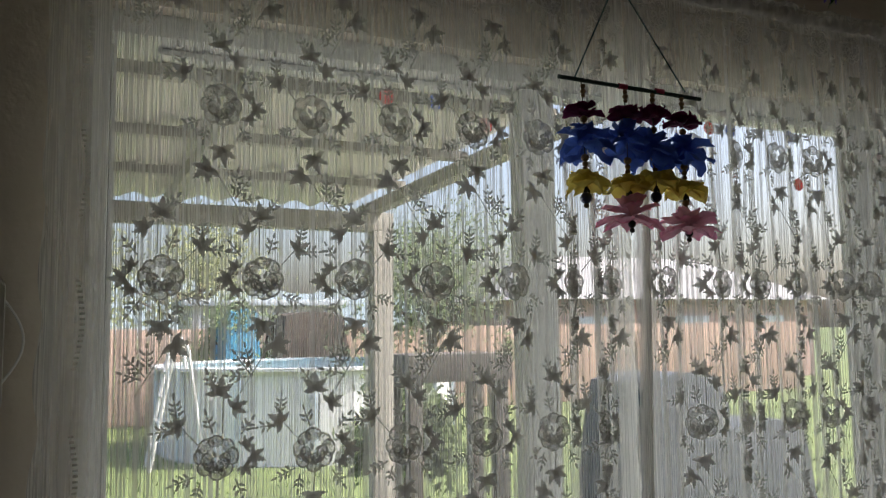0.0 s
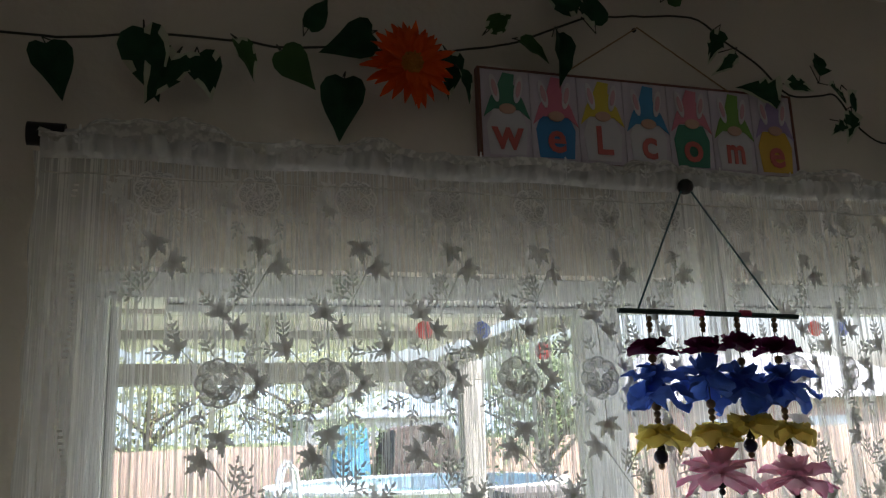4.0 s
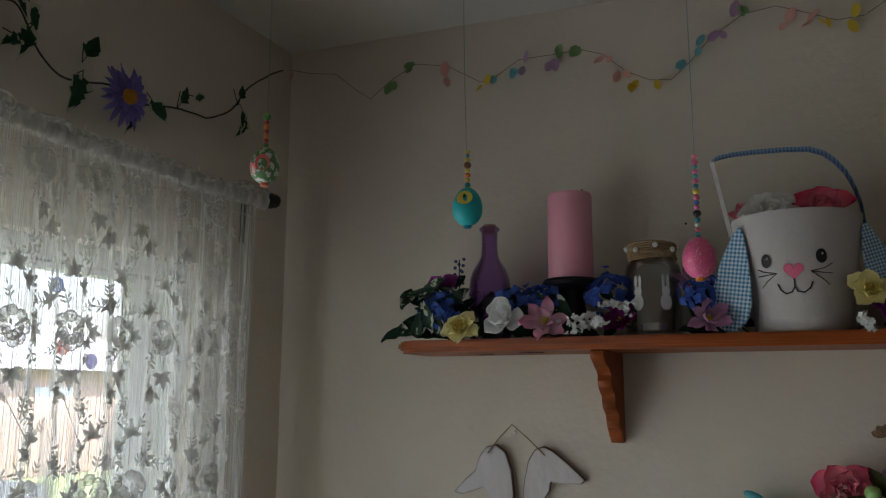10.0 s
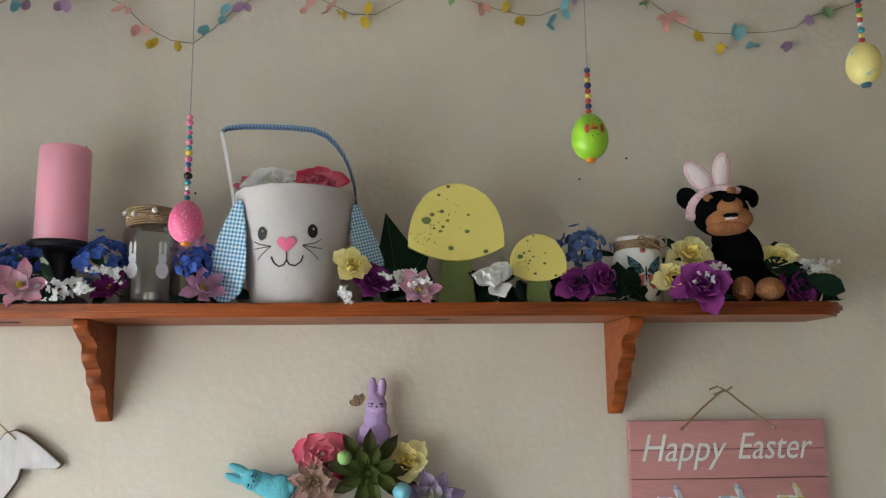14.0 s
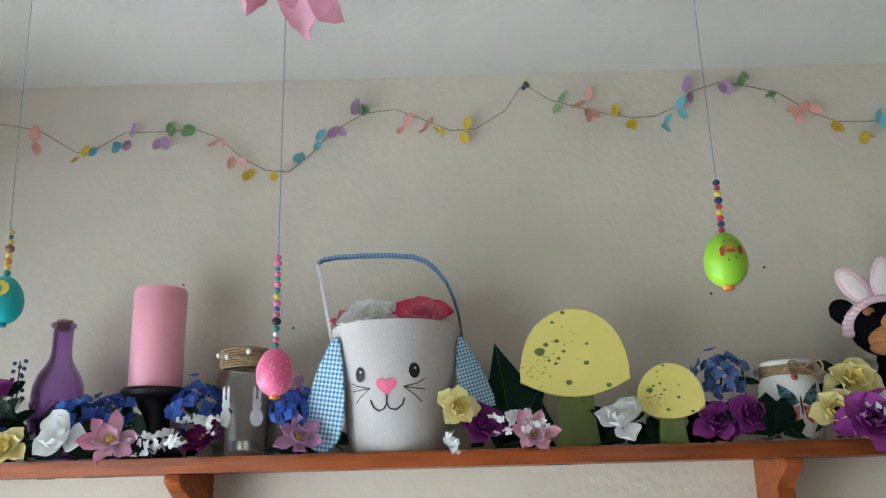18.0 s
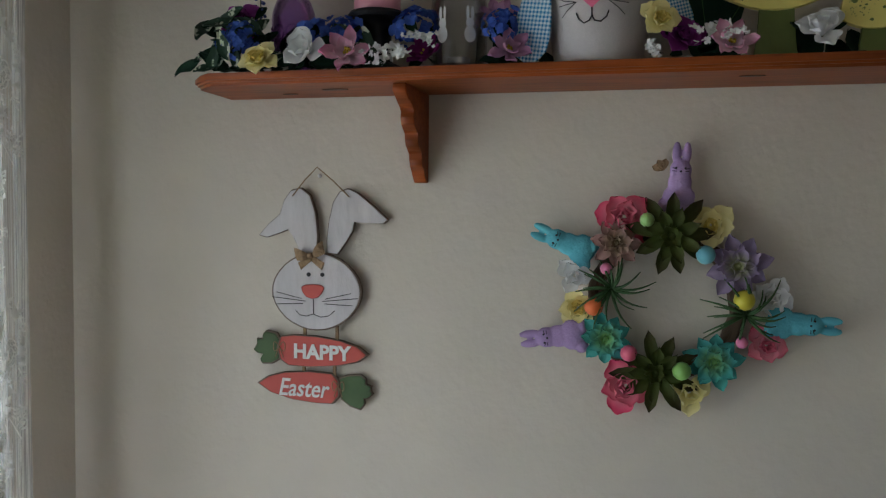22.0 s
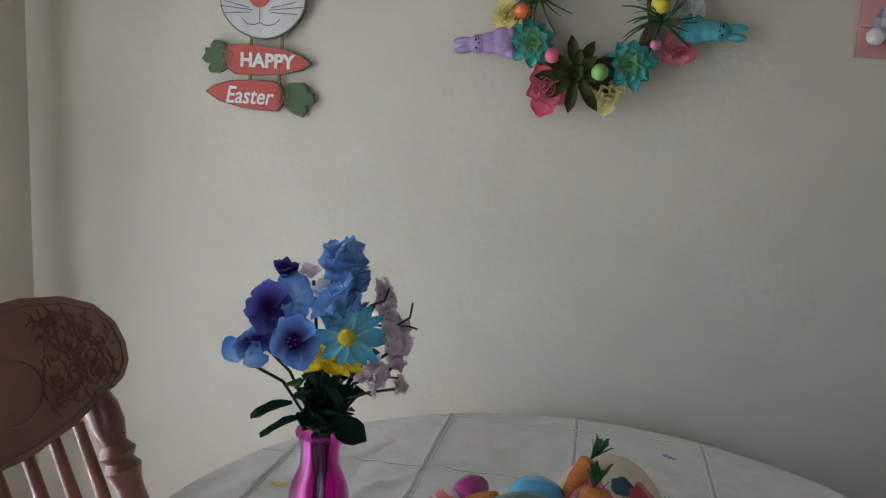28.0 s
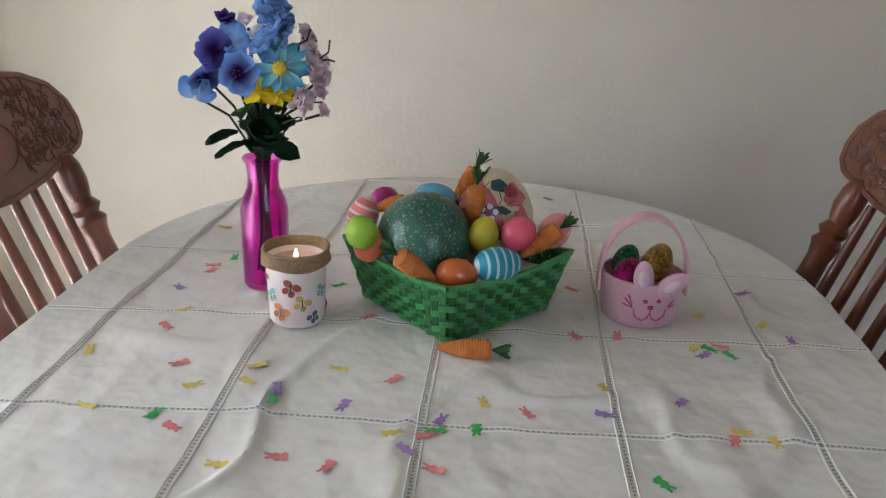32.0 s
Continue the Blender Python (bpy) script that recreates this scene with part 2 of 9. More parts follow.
def lace(name, cover, streak, through_light=0.42, threads=(420, 420, 3.0), sharp=(0.47, 0.57), tone=(0.84, 0.835, 0.80)):
    """White sheer net: threads run down the cloth with open gaps between them."""
    m = bpy.data.materials.new(name)
    m.use_nodes = True
    nt = m.node_tree
    nt.nodes.remove(nt.nodes["Principled BSDF"])
    out = nt.nodes["Material Output"]
    df = node(nt, "ShaderNodeBsdfDiffuse")
    tl = node(nt, "ShaderNodeBsdfTranslucent")
    df.inputs[0].default_value = tl.inputs[0].default_value = (*tone, 1)
    mx = node(nt, "ShaderNodeMixShader")
    mx.inputs[0].default_value = through_light
    nt.links.new(df.outputs[0], mx.inputs[1])
    nt.links.new(tl.outputs[0], mx.inputs[2])
    tr = node(nt, "ShaderNodeBsdfTransparent")
    co = node(nt, "ShaderNodeTexCoord")
    sums = None
    for k, (sx, sz, wt) in enumerate(((1.0, 1.0, 0.76), (0.31, 0.6, 0.24))):
        mp = node(nt, "ShaderNodeMapping")
        mp.inputs["Scale"].default_value = (threads[0] * sx, threads[1] * sx, threads[2] * sz)
        nt.links.new(co.outputs["Object"], mp.inputs[0])
        n1 = node(nt, "ShaderNodeTexNoise")
        n1.inputs["Scale"].default_value = 1.0
        n1.inputs["Detail"].default_value = 1.5
        nt.links.new(mp.outputs[0], n1.inputs["Vector"])
        mu = node(nt, "ShaderNodeMath", operation="MULTIPLY_ADD")
        mu.inputs[1].default_value, mu.inputs[2].default_value = wt, 0.0
        nt.links.new(n1.outputs[0], mu.inputs[0])
        if sums:
            nt.links.new(sums, mu.inputs[2])
        sums = mu.outputs[0]
    mr = node(nt, "ShaderNodeMapRange")
    mr.inputs["From Min"].default_value, mr.inputs["From Max"].default_value = sharp
    mr.inputs["To Min"].default_value, mr.inputs["To Max"].default_value = cover - streak, min(1.0, cover + streak)
    nt.links.new(sums, mr.inputs[0])
    fm = node(nt, "ShaderNodeMixShader")
    nt.links.new(mr.outputs[0], fm.inputs[0])
    nt.links.new(tr.outputs[0], fm.inputs[1])
    nt.links.new(mx.outputs[0], fm.inputs[2])
    nt.links.new(fm.outputs[0], out.inputs[0])
    return m


M_LACE = lace("sheer_lace_net", 0.46, 0.32, 0.16, (760, 760, 0.7), (0.465, 0.55))
M_MOTIF = lace("lace_motif_weave", 0.95, 0.05, 0.07)
M_NETTED = lace("lace_petal_net", 0.66, 0.22, 0.05, (500, 500, 700))
M_HEM = lace("lace_hem_weave", 0.6, 0.2, 0.3)
M_FLUFF = lace("fluffy_white_header", 0.85, 0.15, 0.3, (120, 120, 120), tone=(0.70, 0.685, 0.63))
M_POCKET = lace("gathered_lace_pocket", 0.82, 0.12, 0.3, (60, 60, 14))
M_GREEN = cloth_col("leaf_dark_green", (0.008, 0.029, 0.015), 0.6, 0.1)
M_LEAF = cloth_col("leaf_mid_green", (0.05, 0.11, 0.035), 0.5, 0.15)
M_STEM = plain("dark_stem", (0.02, 0.025, 0.012), 0.6)
M_BLACK = plain("black_paint", (0.010, 0.010, 0.011), 0.4, spec=0.3)
M_TWINE = plain("jute_twine", (0.30, 0.20, 0.11), 0.95, vary=0.3, scale=200, bump=0.6, bscale=250)
M_DWOOD = mat("carved_reddish_oak", (0.15, 0.04, 0.018), 0.36, vary=0.4, scale=14, grain=(7, 7, 1), coat=0.25, bump=0.08)


# ---- mesh helpers ----
def bm_box(bm, lo, hi, bevel=0.0):
    c = [(a + b) / 2 for a, b in zip(lo, hi)]
    d = [b - a for a, b in zip(lo, hi)]
    r = bmesh.ops.create_cube(bm, size=1, matrix=Matrix.Translation(c) @ Matrix.Diagonal((*d, 1)))
    if bevel:
        es = list({e for v in r["verts"] for e in v.link_edges})
        bmesh.ops.bevel(bm, geom=es, offset=bevel, segments=2, affect="EDGES", profile=0.6)
    return r["verts"]


def lathe(bm, prof, seg=24, m=Matrix()):
    """A turned solid from (radius, height) pairs; a radius of 0 closes it."""
    rings = []
    for r, z in prof:
        if r < 1e-6:
            rings.append([bm.verts.new(m @ Vector((0, 0, z)))])
        else:
            rings.append([bm.verts.new(m @ Vector((r * math.cos(2 * math.pi * k / seg), r * math.sin(2 * math.pi * k / seg), z))) for k in range(seg)])
    for a, b in zip(rings, rings[1:]):
        for k in range(seg):
            q = [a[k % len(a)], a[(k + 1) % len(a)], b[(k + 1) % len(b)], b[k % len(b)]]
            q = list(dict.fromkeys(q))
            if len(q) > 2:
                bm.faces.new(q)
    return bm


def tube(bm, pts, r, seg=6, taper=None):
    """A round bar along points."""
    pts = [Vector(p) for p in pts]
    prev, rings = None, []
    for i, p in enumerate(pts):
        d = (pts[min(i + 1, len(pts) - 1)] - pts[max(i - 1, 0)]).normalized()
        up = Vector((0, 0, 1)) if abs(d.z) < 0.9 else Vector((1, 0, 0))
        u = prev - d * prev.dot(d) if prev is not None else d.cross(up)
        u.normalize()
        prev, w = u, d.cross(u)
        rr = r if taper is None else r * (1 + (taper - 1) * i / max(1, len(pts) - 1))
        rings.append([bm.verts.new(p + rr * (math.cos(2 * math.pi * k / seg) * u + math.sin(2 * math.pi * k / seg) * w)) for k in range(seg)])
    for a, b in zip(rings, rings[1:]):
        for k in range(seg):
            bm.faces.new((a[k], a[(k + 1) % seg], b[(k + 1) % seg], b[k]))
    bm.faces.new(rings[0][::-1])
    bm.faces.new(rings[-1])
    return bm


def plate(bm, outline, depth, m=Matrix()):
    """A flat board with the outline (x, y), thick along -z from z = 0 of m."""
    top = [bm.verts.new(m @ Vector((x, y, 0))) for x, y in outline]
    low = [bm.verts.new(m @ Vector((x, y, -depth))) for x, y in outline]
    bm.faces.new(top)
    bm.faces.new(low[::-1])
    n = len(top)
    for k in range(n):
        bm.faces.new((top[k], low[k], low[(k + 1) % n], top[(k + 1) % n]))
    return bm


def mesh_of(name, bm, material, smooth=True):
    bmesh.ops.recalc_face_normals(bm, faces=bm.faces)
    me = bpy.data.meshes.new(name)
    bm.to_mesh(me)
    bm.free()
    for m in material if isinstance(material, (list, tuple)) else [material]:
        me.materials.append(m)
    if smooth:
        me.shade_smooth()
        if smooth != "soft":
            me.set_sharp_from_angle(angle=radians(40))
    return me


def part(name, bm, material, parent, label="", smooth=True):
    """ONE mesh object under a thing or a part."""
    ob = new(name, mesh_of(name, bm, material, smooth))
    ob.parent = parent
    if label:
        ob["label"] = label
    return ob


def thing(name, label, category, m=Matrix(), group=""):
    ob = new(name)
    ob.empty_display_size = 0.05
    ob.matrix_basis = m
    return tagged(ob, label, category, group)


def single(name, bm, material, label, category, group="", kind="", m=Matrix(), smooth=True):
    ob = new(name, mesh_of(name, bm, material, smooth))
    ob.matrix_basis = m
    return tagged(ob, label, category, group, kind)


def BM():
    return bmesh.new()


# wall frame: local x runs to the viewer's right along the shelf wall, local y up, local z out of the wall
def on_wall(y, z, off=0.0, roll=0.0):
    return Matrix.Translation((-off, y, z)) @ Matrix(((0, 0, -1, 0), (-1, 0, 0, 0), (0, 1, 0, 0), (0, 0, 0, 1))) @ pose(0, 0, 0, 0, 0, roll)


# the same for the wall with the glass door
def on_glass_wall(x, z, off=0.0, roll=0.0):
    return Matrix.Translation((x, -off, z)) @ Matrix(((1, 0, 0, 0), (0, 0, -1, 0), (0, 1, 0, 0), (0, 0, 0, 1))) @ pose(0, 0, 0, 0, 0, roll)


# ---- the room ----
def wall(name, boxes, material=None):
    bm = BM()
    for lo, hi in boxes:
        bm_box(bm, lo, hi)
    return single(name, bm, material or M_WALL, "beige painted plaster wall", "wall", kind="structure", smooth=False)


DX0, DX1, DZ1 = -1.90, -0.27, 2.02
wall("wall_shelf", [((0, -4.2, -0.02), (0.15, 0.16, 2.70))])
wall("wall_glass", [((-3.75, 0, -0.02), (DX0, 0.16, 2.70)), ((DX1, 0, -0.02), (0, 0.16, 2.70)), ((DX0, 0, DZ1), (DX1, 0.16, 2.70))])
wall("wall_back", [((-3.75, -4.35, -0.02), (0.15, -4.2, 2.70))])
# the gap in this wall is added out of view for the fill lamp
wall("wall_rear", [((-3.75, -4.2, -0.02), (-3.6, -3.1, 2.70)), ((-3.75, -2.1, -0.02), (-3.6, 0, 2.70)), ((-3.75, -3.1, -0.02), (-3.6, -2.1, 1.10)), ((-3.75, -3.1, 2.10), (-3.6, -2.1, 2.70))])
bm = BM()
for x0, x1 in ((-3.6, 0.0),):
    v = [bm.verts.new(p) for p in ((x0, 0, 2.549), (x1, 0, 2.549), (x1, -4.2, 2.45), (x0, -4.2, 2.45), (x0, 0, 2.69), (x1, 0, 2.69), (x1, -4.2, 2.69), (x0, -4.2, 2.69))]
    for q in ((0, 3, 2, 1), (4, 5, 6, 7), (0, 1, 5, 4), (1, 2, 6, 5), (2, 3, 7, 6), (3, 0, 4, 7)):
        bm.faces.new([v[k] for k in q])
single("ceiling", bm, M_CEIL, "off-white textured plaster ceiling", "ceiling", kind="structure", smooth=False)
bm = BM()
bm_box(bm, (-3.6, -4.2, -0.06), (0, 0, 0))
single("floor", bm, M_FLOOR, "brown wooden laminate floor", "floor", kind="structure", smooth=False)


# ---- the sliding glass door ----
M_VINYL = mat("white_vinyl_frame", (0.62, 0.63, 0.62), 0.4, vary=0.05)
M_GLASS = glass("clear_glass", (1, 1, 1), 0.0, 1.01)
door = thing("door_1", "closed white-framed sliding glass door to the patio", "glass door")
door["kind"] = "structure"


def bar(name, lo, hi, parent, material=None, bevel=0.004):
    bm = BM()
    bm_box(bm, lo, hi, bevel)
    return part(name, bm, material or M_VINYL, parent)


for n, lo, hi in (("head", (DX0, 0.03, 1.985), (DX1, 0.13, DZ1)), ("jamb", (DX0, 0.03, 0.0), (DX0 + 0.03, 0.13, 1.985)),
                  ("jamb", (DX1 - 0.028, 0.03, 0.0), (DX1, 0.13, 1.985)), ("sill", (DX0 + 0.03, 0.03, 0.0), (DX1 - 0.028, 0.13, 0.03))):
    bar("door_frame_" + n, lo, hi, door)
for x0, x1, y in ((DX0 + 0.032, -1.13, 0.085), (-1.20, -0.33, 0.055)):
    sash = thing("sash", "sliding sash with a clear pane", "sash")
    del sash["category"]
    sash.parent = door
    for lo, hi in (((x0, y - 0.016, 0.032), (x0 + 0.065 if x0 > -1.5 else x0 + 0.008, y + 0.016, 1.98)), ((x1 - 0.062, y - 0.016, 0.032), (x1, y + 0.016, 1.98))):
        bar("stile", lo, hi, sash)
    for z0, z1 in ((0.032, 0.11), (1.972, 1.983)):
        bar("rail", (x0 + 0.066, y - 0.015, z0), (x1 - 0.063, y + 0.015, z1), sash)
    bm = BM()
    bm_box(bm, (x0 + 0.01, y - 0.002, 0.1), (x1 - 0.05, y + 0.002, 1.975))
    pane = part("pane", bm, M_GLASS, sash, "clear glass pane", False)
    pane.visible_shadow = False

# round stickers on the glass
for x, z, c in ((-1.437, 2.0, (0.8, 0.12, 0.1)), (-1.347, 1.985, (0.1, 0.2, 0.7)), (-1.249, 1.918, (0.8, 0.12, 0.1)), (-0.529, 1.851, (0.8, 0.12, 0.12)),
                (-0.765, 1.965, (0.8, 0.15, 0.15)), (-0.71, 1.955, (0.15, 0.25, 0.75)), (-0.47, 1.83, (0.3, 0.25, 0.75)), (-0.55, 1.95, (0.2, 0.3, 0.7))):
    bm = BM()
    lathe(bm, [(0, 0), (0.0135, 0), (0.0135, 0.001), (0, 0.001)], 16)
    y = 0.0515 if x > -1.13 else 0.081
    single("sticker", bm, cloth_col(f"sticker_{c[0]:.1f}_{c[2]:.1f}", c, 0.5, 0.35), "small round translucent sticker on the glass", "sticker", "stickers on the glass door", m=on_glass_wall(x, min(z, 1.95), -y))

# ---- lace curtains ----
ROD_Z = 2.165
random.seed(5)


def cloth(x0, x1, pleats, wave, y0):
    """How a panel hangs between x0 and x1: soft waves and doubled-over pleats (place, width)."""
    folds, used = [], 0.0
    for x, w in pleats:
        folds.append((x - x0 + used + w - 1.5 * w, w))
        used += 2 * w
    total = x1 - x0 + used

    def place(u, z):
        drop = min(1.0, max(0.0, (2.17 - z) / 0.45))
        f = 0.42 + 0.58 * drop
        x, y = u, 0.0
        for s, w in folds:
            t = min(1.0, max(0.0, (u - s + 0.010 * math.sin(2.1 * z + 40 * s)) / (3 * w)))
            k = min(1.0, max(0.0, (t - 0.34) / 0.32))
            x -= 2 * w * f * k * k * (3 - 2 * k)
            y -= 0.45 * w * math.sin(2 * math.pi * t) * (0.4 + 0.6 * drop) * (0 < t < 1)
        x *= (x1 - x0) / (total - sum(2 * w * f for s, w in folds))
        y -= (0.25 + 0.75 * drop) * wave * (math.sin(31 * u + 0.5 * z) + 0.6 * math.sin(67 * u + 1.3 + 0.4 * math.sin(3 * z)))
        return Vector((x0 + x + 0.004 * math.sin(4 * z + 3 * u), y0 + y, z))
    return place, total


def panel(name, place, width, label, nu, scalloped):
    root = thing(name, label, "curtain", group="lace curtains on the rod")

    def edge(u, z):
        p = place(u, z)
        if scalloped and u < 0.012:
            p.x -= 0.011 * abs(math.sin(24 * z)) + 0.004 * math.sin(3 * z)
        return p

    def sheet(u0, u1, nu, nz, lift):
        bm = BM()
        g = [[bm.verts.new(edge(u0 + (u1 - u0) * i / nu, 0.04 + 2.105 * j / nz) + Vector((0, -lift, 0))) for i in range(nu + 1)] for j in range(nz + 1)]
        for a, b in zip(g, g[1:]):
            for i in range(nu):
                bm.faces.new((a[i], a[i + 1], b[i + 1], b[i]))
        return bm
    part("net", sheet(0, width, nu, 30, 0), M_LACE, root, "sheer white net with fine upright threads")
    part("hem", sheet(0, 0.066, 16, 130, 0.002), M_HEM, root, "denser scalloped lace border")
    part("hem", sheet(width - 0.04, width, 4, 40, 0.002), M_HEM, root, "denser lace border")
    # the open-work ladder down the border
    bm = BM()
    for j in range(300):
        z = 0.06 + 2.05 * j / 300
        if math.sin(33 * z) > -0.3:
            q = [bm.verts.new(edge(0.036 + du + 0.006 * math.sin(33 * z), z + dz) + Vector((0, -0.0045, 0))) for du, dz in ((0, 0), (0.006, 0), (0.006, 0.0028), (0, 0.0028))]
            bm.faces.new(q)
    ow = part("open_work", bm, M_MOTIF, root, "woven ladder stitches down the border")
    ow["kind"] = "stuff"
    return root


def star_leaf(x, y, a, s, lobes):
    """A pointed leaf with toothed sides."""
    side = []
    for k in range(1, 2 * lobes):
        u = k / (2 * lobes)
        w = 0.62 * math.sin(math.pi * u ** 0.8) * (1.0 if k % 2 else 0.56)
        side.append((2.5 * u - 1.2 + (0.10 if k % 2 else 0.0), w))
    full = [(-1.2, 0.0)] + [(u, -w) for u, w in side] + [(1.3, 0.0)] + [(u, w) for u, w in side[::-1]]
    s *= 0.76
    return [(x + s * (u * math.cos(a) - v * math.sin(a)), y + s * (u * math.sin(a) + v * math.cos(a))) for u, v in full]


def strip(x0, y0, x1, y1, w):
    d = math.hypot(x1 - x0, y1 - y0)
    nx, ny = -(y1 - y0) / d * w, (x1 - x0) / d * w
    return [(x0 + nx, y0 + ny), (x0 - nx, y0 - ny), (x1 - nx, y1 - ny), (x1 + nx, y1 + ny)]


def sprig(x, y, a, ln, r):
    """A twig with small paired leaves."""
    out = [(strip(x, y, x + ln * math.cos(a), y + ln * math.sin(a), 0.0011), None, 0)]
    n = max(2, round(ln / 0.007))
    for k in range(1, n + 1):
        px, py = x + ln * k / n * math.cos(a), y + ln * k / n * math.sin(a)
        for sg in ((-1, 1) if k < n else (0,)):
            b = a + sg * r.uniform(0.75, 1.0)
            s = r.uniform(0.0046, 0.0058)
            out.append((star_leaf(px + 1.2 * s * math.cos(b), py + 1.2 * s * math.sin(b), b, s, 2), None, 0))
    return out


def motif_shapes(seed, flip):
    """One repeat of the weave round a rose: outer line, inner line, 0 dense or 1 netted."""
    r = random.Random(seed)
    out = []
    for k in range(13):
        if k < 8:
            a, d, s = 2 * math.pi * k / 8 + r.uniform(-0.12, 0.12), 0.0215, r.uniform(0.0092, 0.0112)
        else:
            a, d, s = math.pi * (1.08 + 0.21 * (k - 8)) + r.uniform(-0.1, 0.1), 0.0125, r.uniform(0.0080, 0.0100)
        c = (d * 0.95 * math.cos(a), d * math.sin(a))
        ring = []
        for q in range(20):
            t = 2 * math.pi * q / 20
            u, v = s * 0.86 * math.cos(t), s * 1.05 * math.sin(t) * (1 + 0.10 * (q % 2))
            ring.append((c[0] + u * math.cos(a) - v * math.sin(a), c[1] + u * math.sin(a) + v * math.cos(a)))
        core = [(c[0] + 0.80 * (p[0] - c[0]) - 0.04 * c[0], c[1] + 0.80 * (p[1] - c[1]) - 0.04 * c[1]) for p in ring]
        out += [(ring, core, 0), (core, None, 1)]
    for k in range(2):
        a = 1.2 + 1.25 * k
        out.append((star_leaf(0.0085 * math.cos(a), 0.0085 * math.sin(a) - 0.003, a, 0.0065, 4), None, 0))
    # broad five-pointed leaves, each made of lobes that meet at its stalk
    for x, y, a, s in ((-0.001, 0.082, 1.7, 0.0125), (-0.020, 0.063, 2.6, 0.0105), (0.046, 0.041, 0.4, 0.0115), (0.0, -0.060, 4.6, 0.0130), (0.017, -0.087, 5.7, 0.0130), (-0.045, -0.001, 3.3, 0.0105), (-0.036, 0.013, 2.3, 0.0080), (-0.036, -0.014, 4.1, 0.0080)):
        a, s = a + r.uniform(-0.2, 0.2), 1.2 * s
        for b, f in ((-1.7, 0.72), (1.7, 0.72), (-0.8, 0.88), (0.8, 0.88), (0.0, 1.0)):
            q = s * f
            out.append((star_leaf(x + 0.72 * q * math.cos(a + b), y + 0.72 * q * math.sin(a + b), a + b, 1.0 * q, 6), None, 0))
    for x0, y0, x1, y1 in ((0.010, -0.090, -0.028, -0.153), (-0.006, 0.030, -0.006, 0.076), (-0.002, -0.030, 0.0, -0.058), (0.024, 0.018, 0.044, 0.040)):
        out.append((strip(x0, y0, x1, y1, 0.0008), None, 0))
    for x, y, a, ln in ((0.050, 0.048, 1.5, 0.026), (0.054, 0.038, 0.0, 0.022), (0.006, 0.032, 1.2, 0.022), (-0.030, 0.028, 2.2, 0.020), (0.026, -0.022, -0.4, 0.026), (0.020, -0.030, 4.9, 0.018), (-0.024, -0.028, 4.2, 0.022), (-0.016, -0.128, 2.3, 0.030), (-0.014, -0.124, 1.7, 0.030), (-0.020, -0.132, 2.9, 0.022), (0.004, 0.090, 1.0, 0.018)):
        out += sprig(x, y, a + r.uniform(-0.15, 0.15), ln, r)
    if flip:
        out = [([(-x, y) for x, y in o], [(-x, y) for x, y in i] if i else None, k) for o, i, k in out]
    return out


def lay_motifs(root, place, width, first):
    """Roses 13 cm apart in rows 23.5 cm apart, every other row set half-way."""
    k = 0
    for row in range(9):
        z = 0.222 + 0.235 * row
        u = first + (0.0 if row % 2 == 0 else 0.075)
        while u < width - 0.03:
            bm = BM()
            for i, (outer, inner, slot) in enumerate(motif_shapes(100 + k % 5, row % 2 == 1)):
                def at(p):
                    return place(min(max(u + p[0], 0.0), width), z + p[1]) + Vector((0, -0.0035 - 0.00004 * i, 0))
                if z + max(p[1] for p in outer) > 2.13 or u + min(p[0] for p in outer) < 0.002 or u + max(p[0] for p in outer) > width:
                    continue
                vo = [bm.verts.new(at(p)) for p in outer]
                if inner:
                    vi = [bm.verts.new(at(p)) for p in inner]
                    n = len(vo)
                    for q in range(n):
                        bm.faces.new((vo[q], vo[(q + 1) % n], vi[(q + 1) % n], vi[q]))
                else:
                    bm.faces.new(vo).material_index = slot
            part("rose_motif", bm, (M_MOTIF, M_NETTED), root, smooth=False)
            k += 1
            u += 0.131


left_panel, LW = cloth(-1.945, -1.050, ((-1.265, 0.004), (-1.172, 0.011), (-1.140, 0.008), (-1.118, 0.008), (-1.090, 0.009)), 0.0035, -0.060)
right_panel, RW = cloth(-1.062, -0.205, ((-1.046, 0.010), (-1.005, 0.006), (-0.955, 0.005), (-0.890, 0.005), (-0.826, 0.010), (-0.796, 0.011), (-0.740, 0.004), (-0.698, 0.007), (-0.646, 0.009), (-0.600, 0.005), (-0.562, 0.012), (-0.512, 0.011), (-0.470, 0.012), (-0.405, 0.010), (-0.355, 0.012), (-0.310, 0.010), (-0.272, 0.011), (-0.240, 0.009)), 0.0065, -0.074)
lp = panel("lace_curtain", left_panel, LW, "flat white lace curtain with woven roses before the glass door", 380, True)
lay_motifs(lp, left_panel, LW, 0.136)
rp = panel("lace_curtain", right_panel, RW, "gathered white lace curtain with woven roses beside the corner", 760, True)
lay_motifs(rp, right_panel, RW, 0.10)

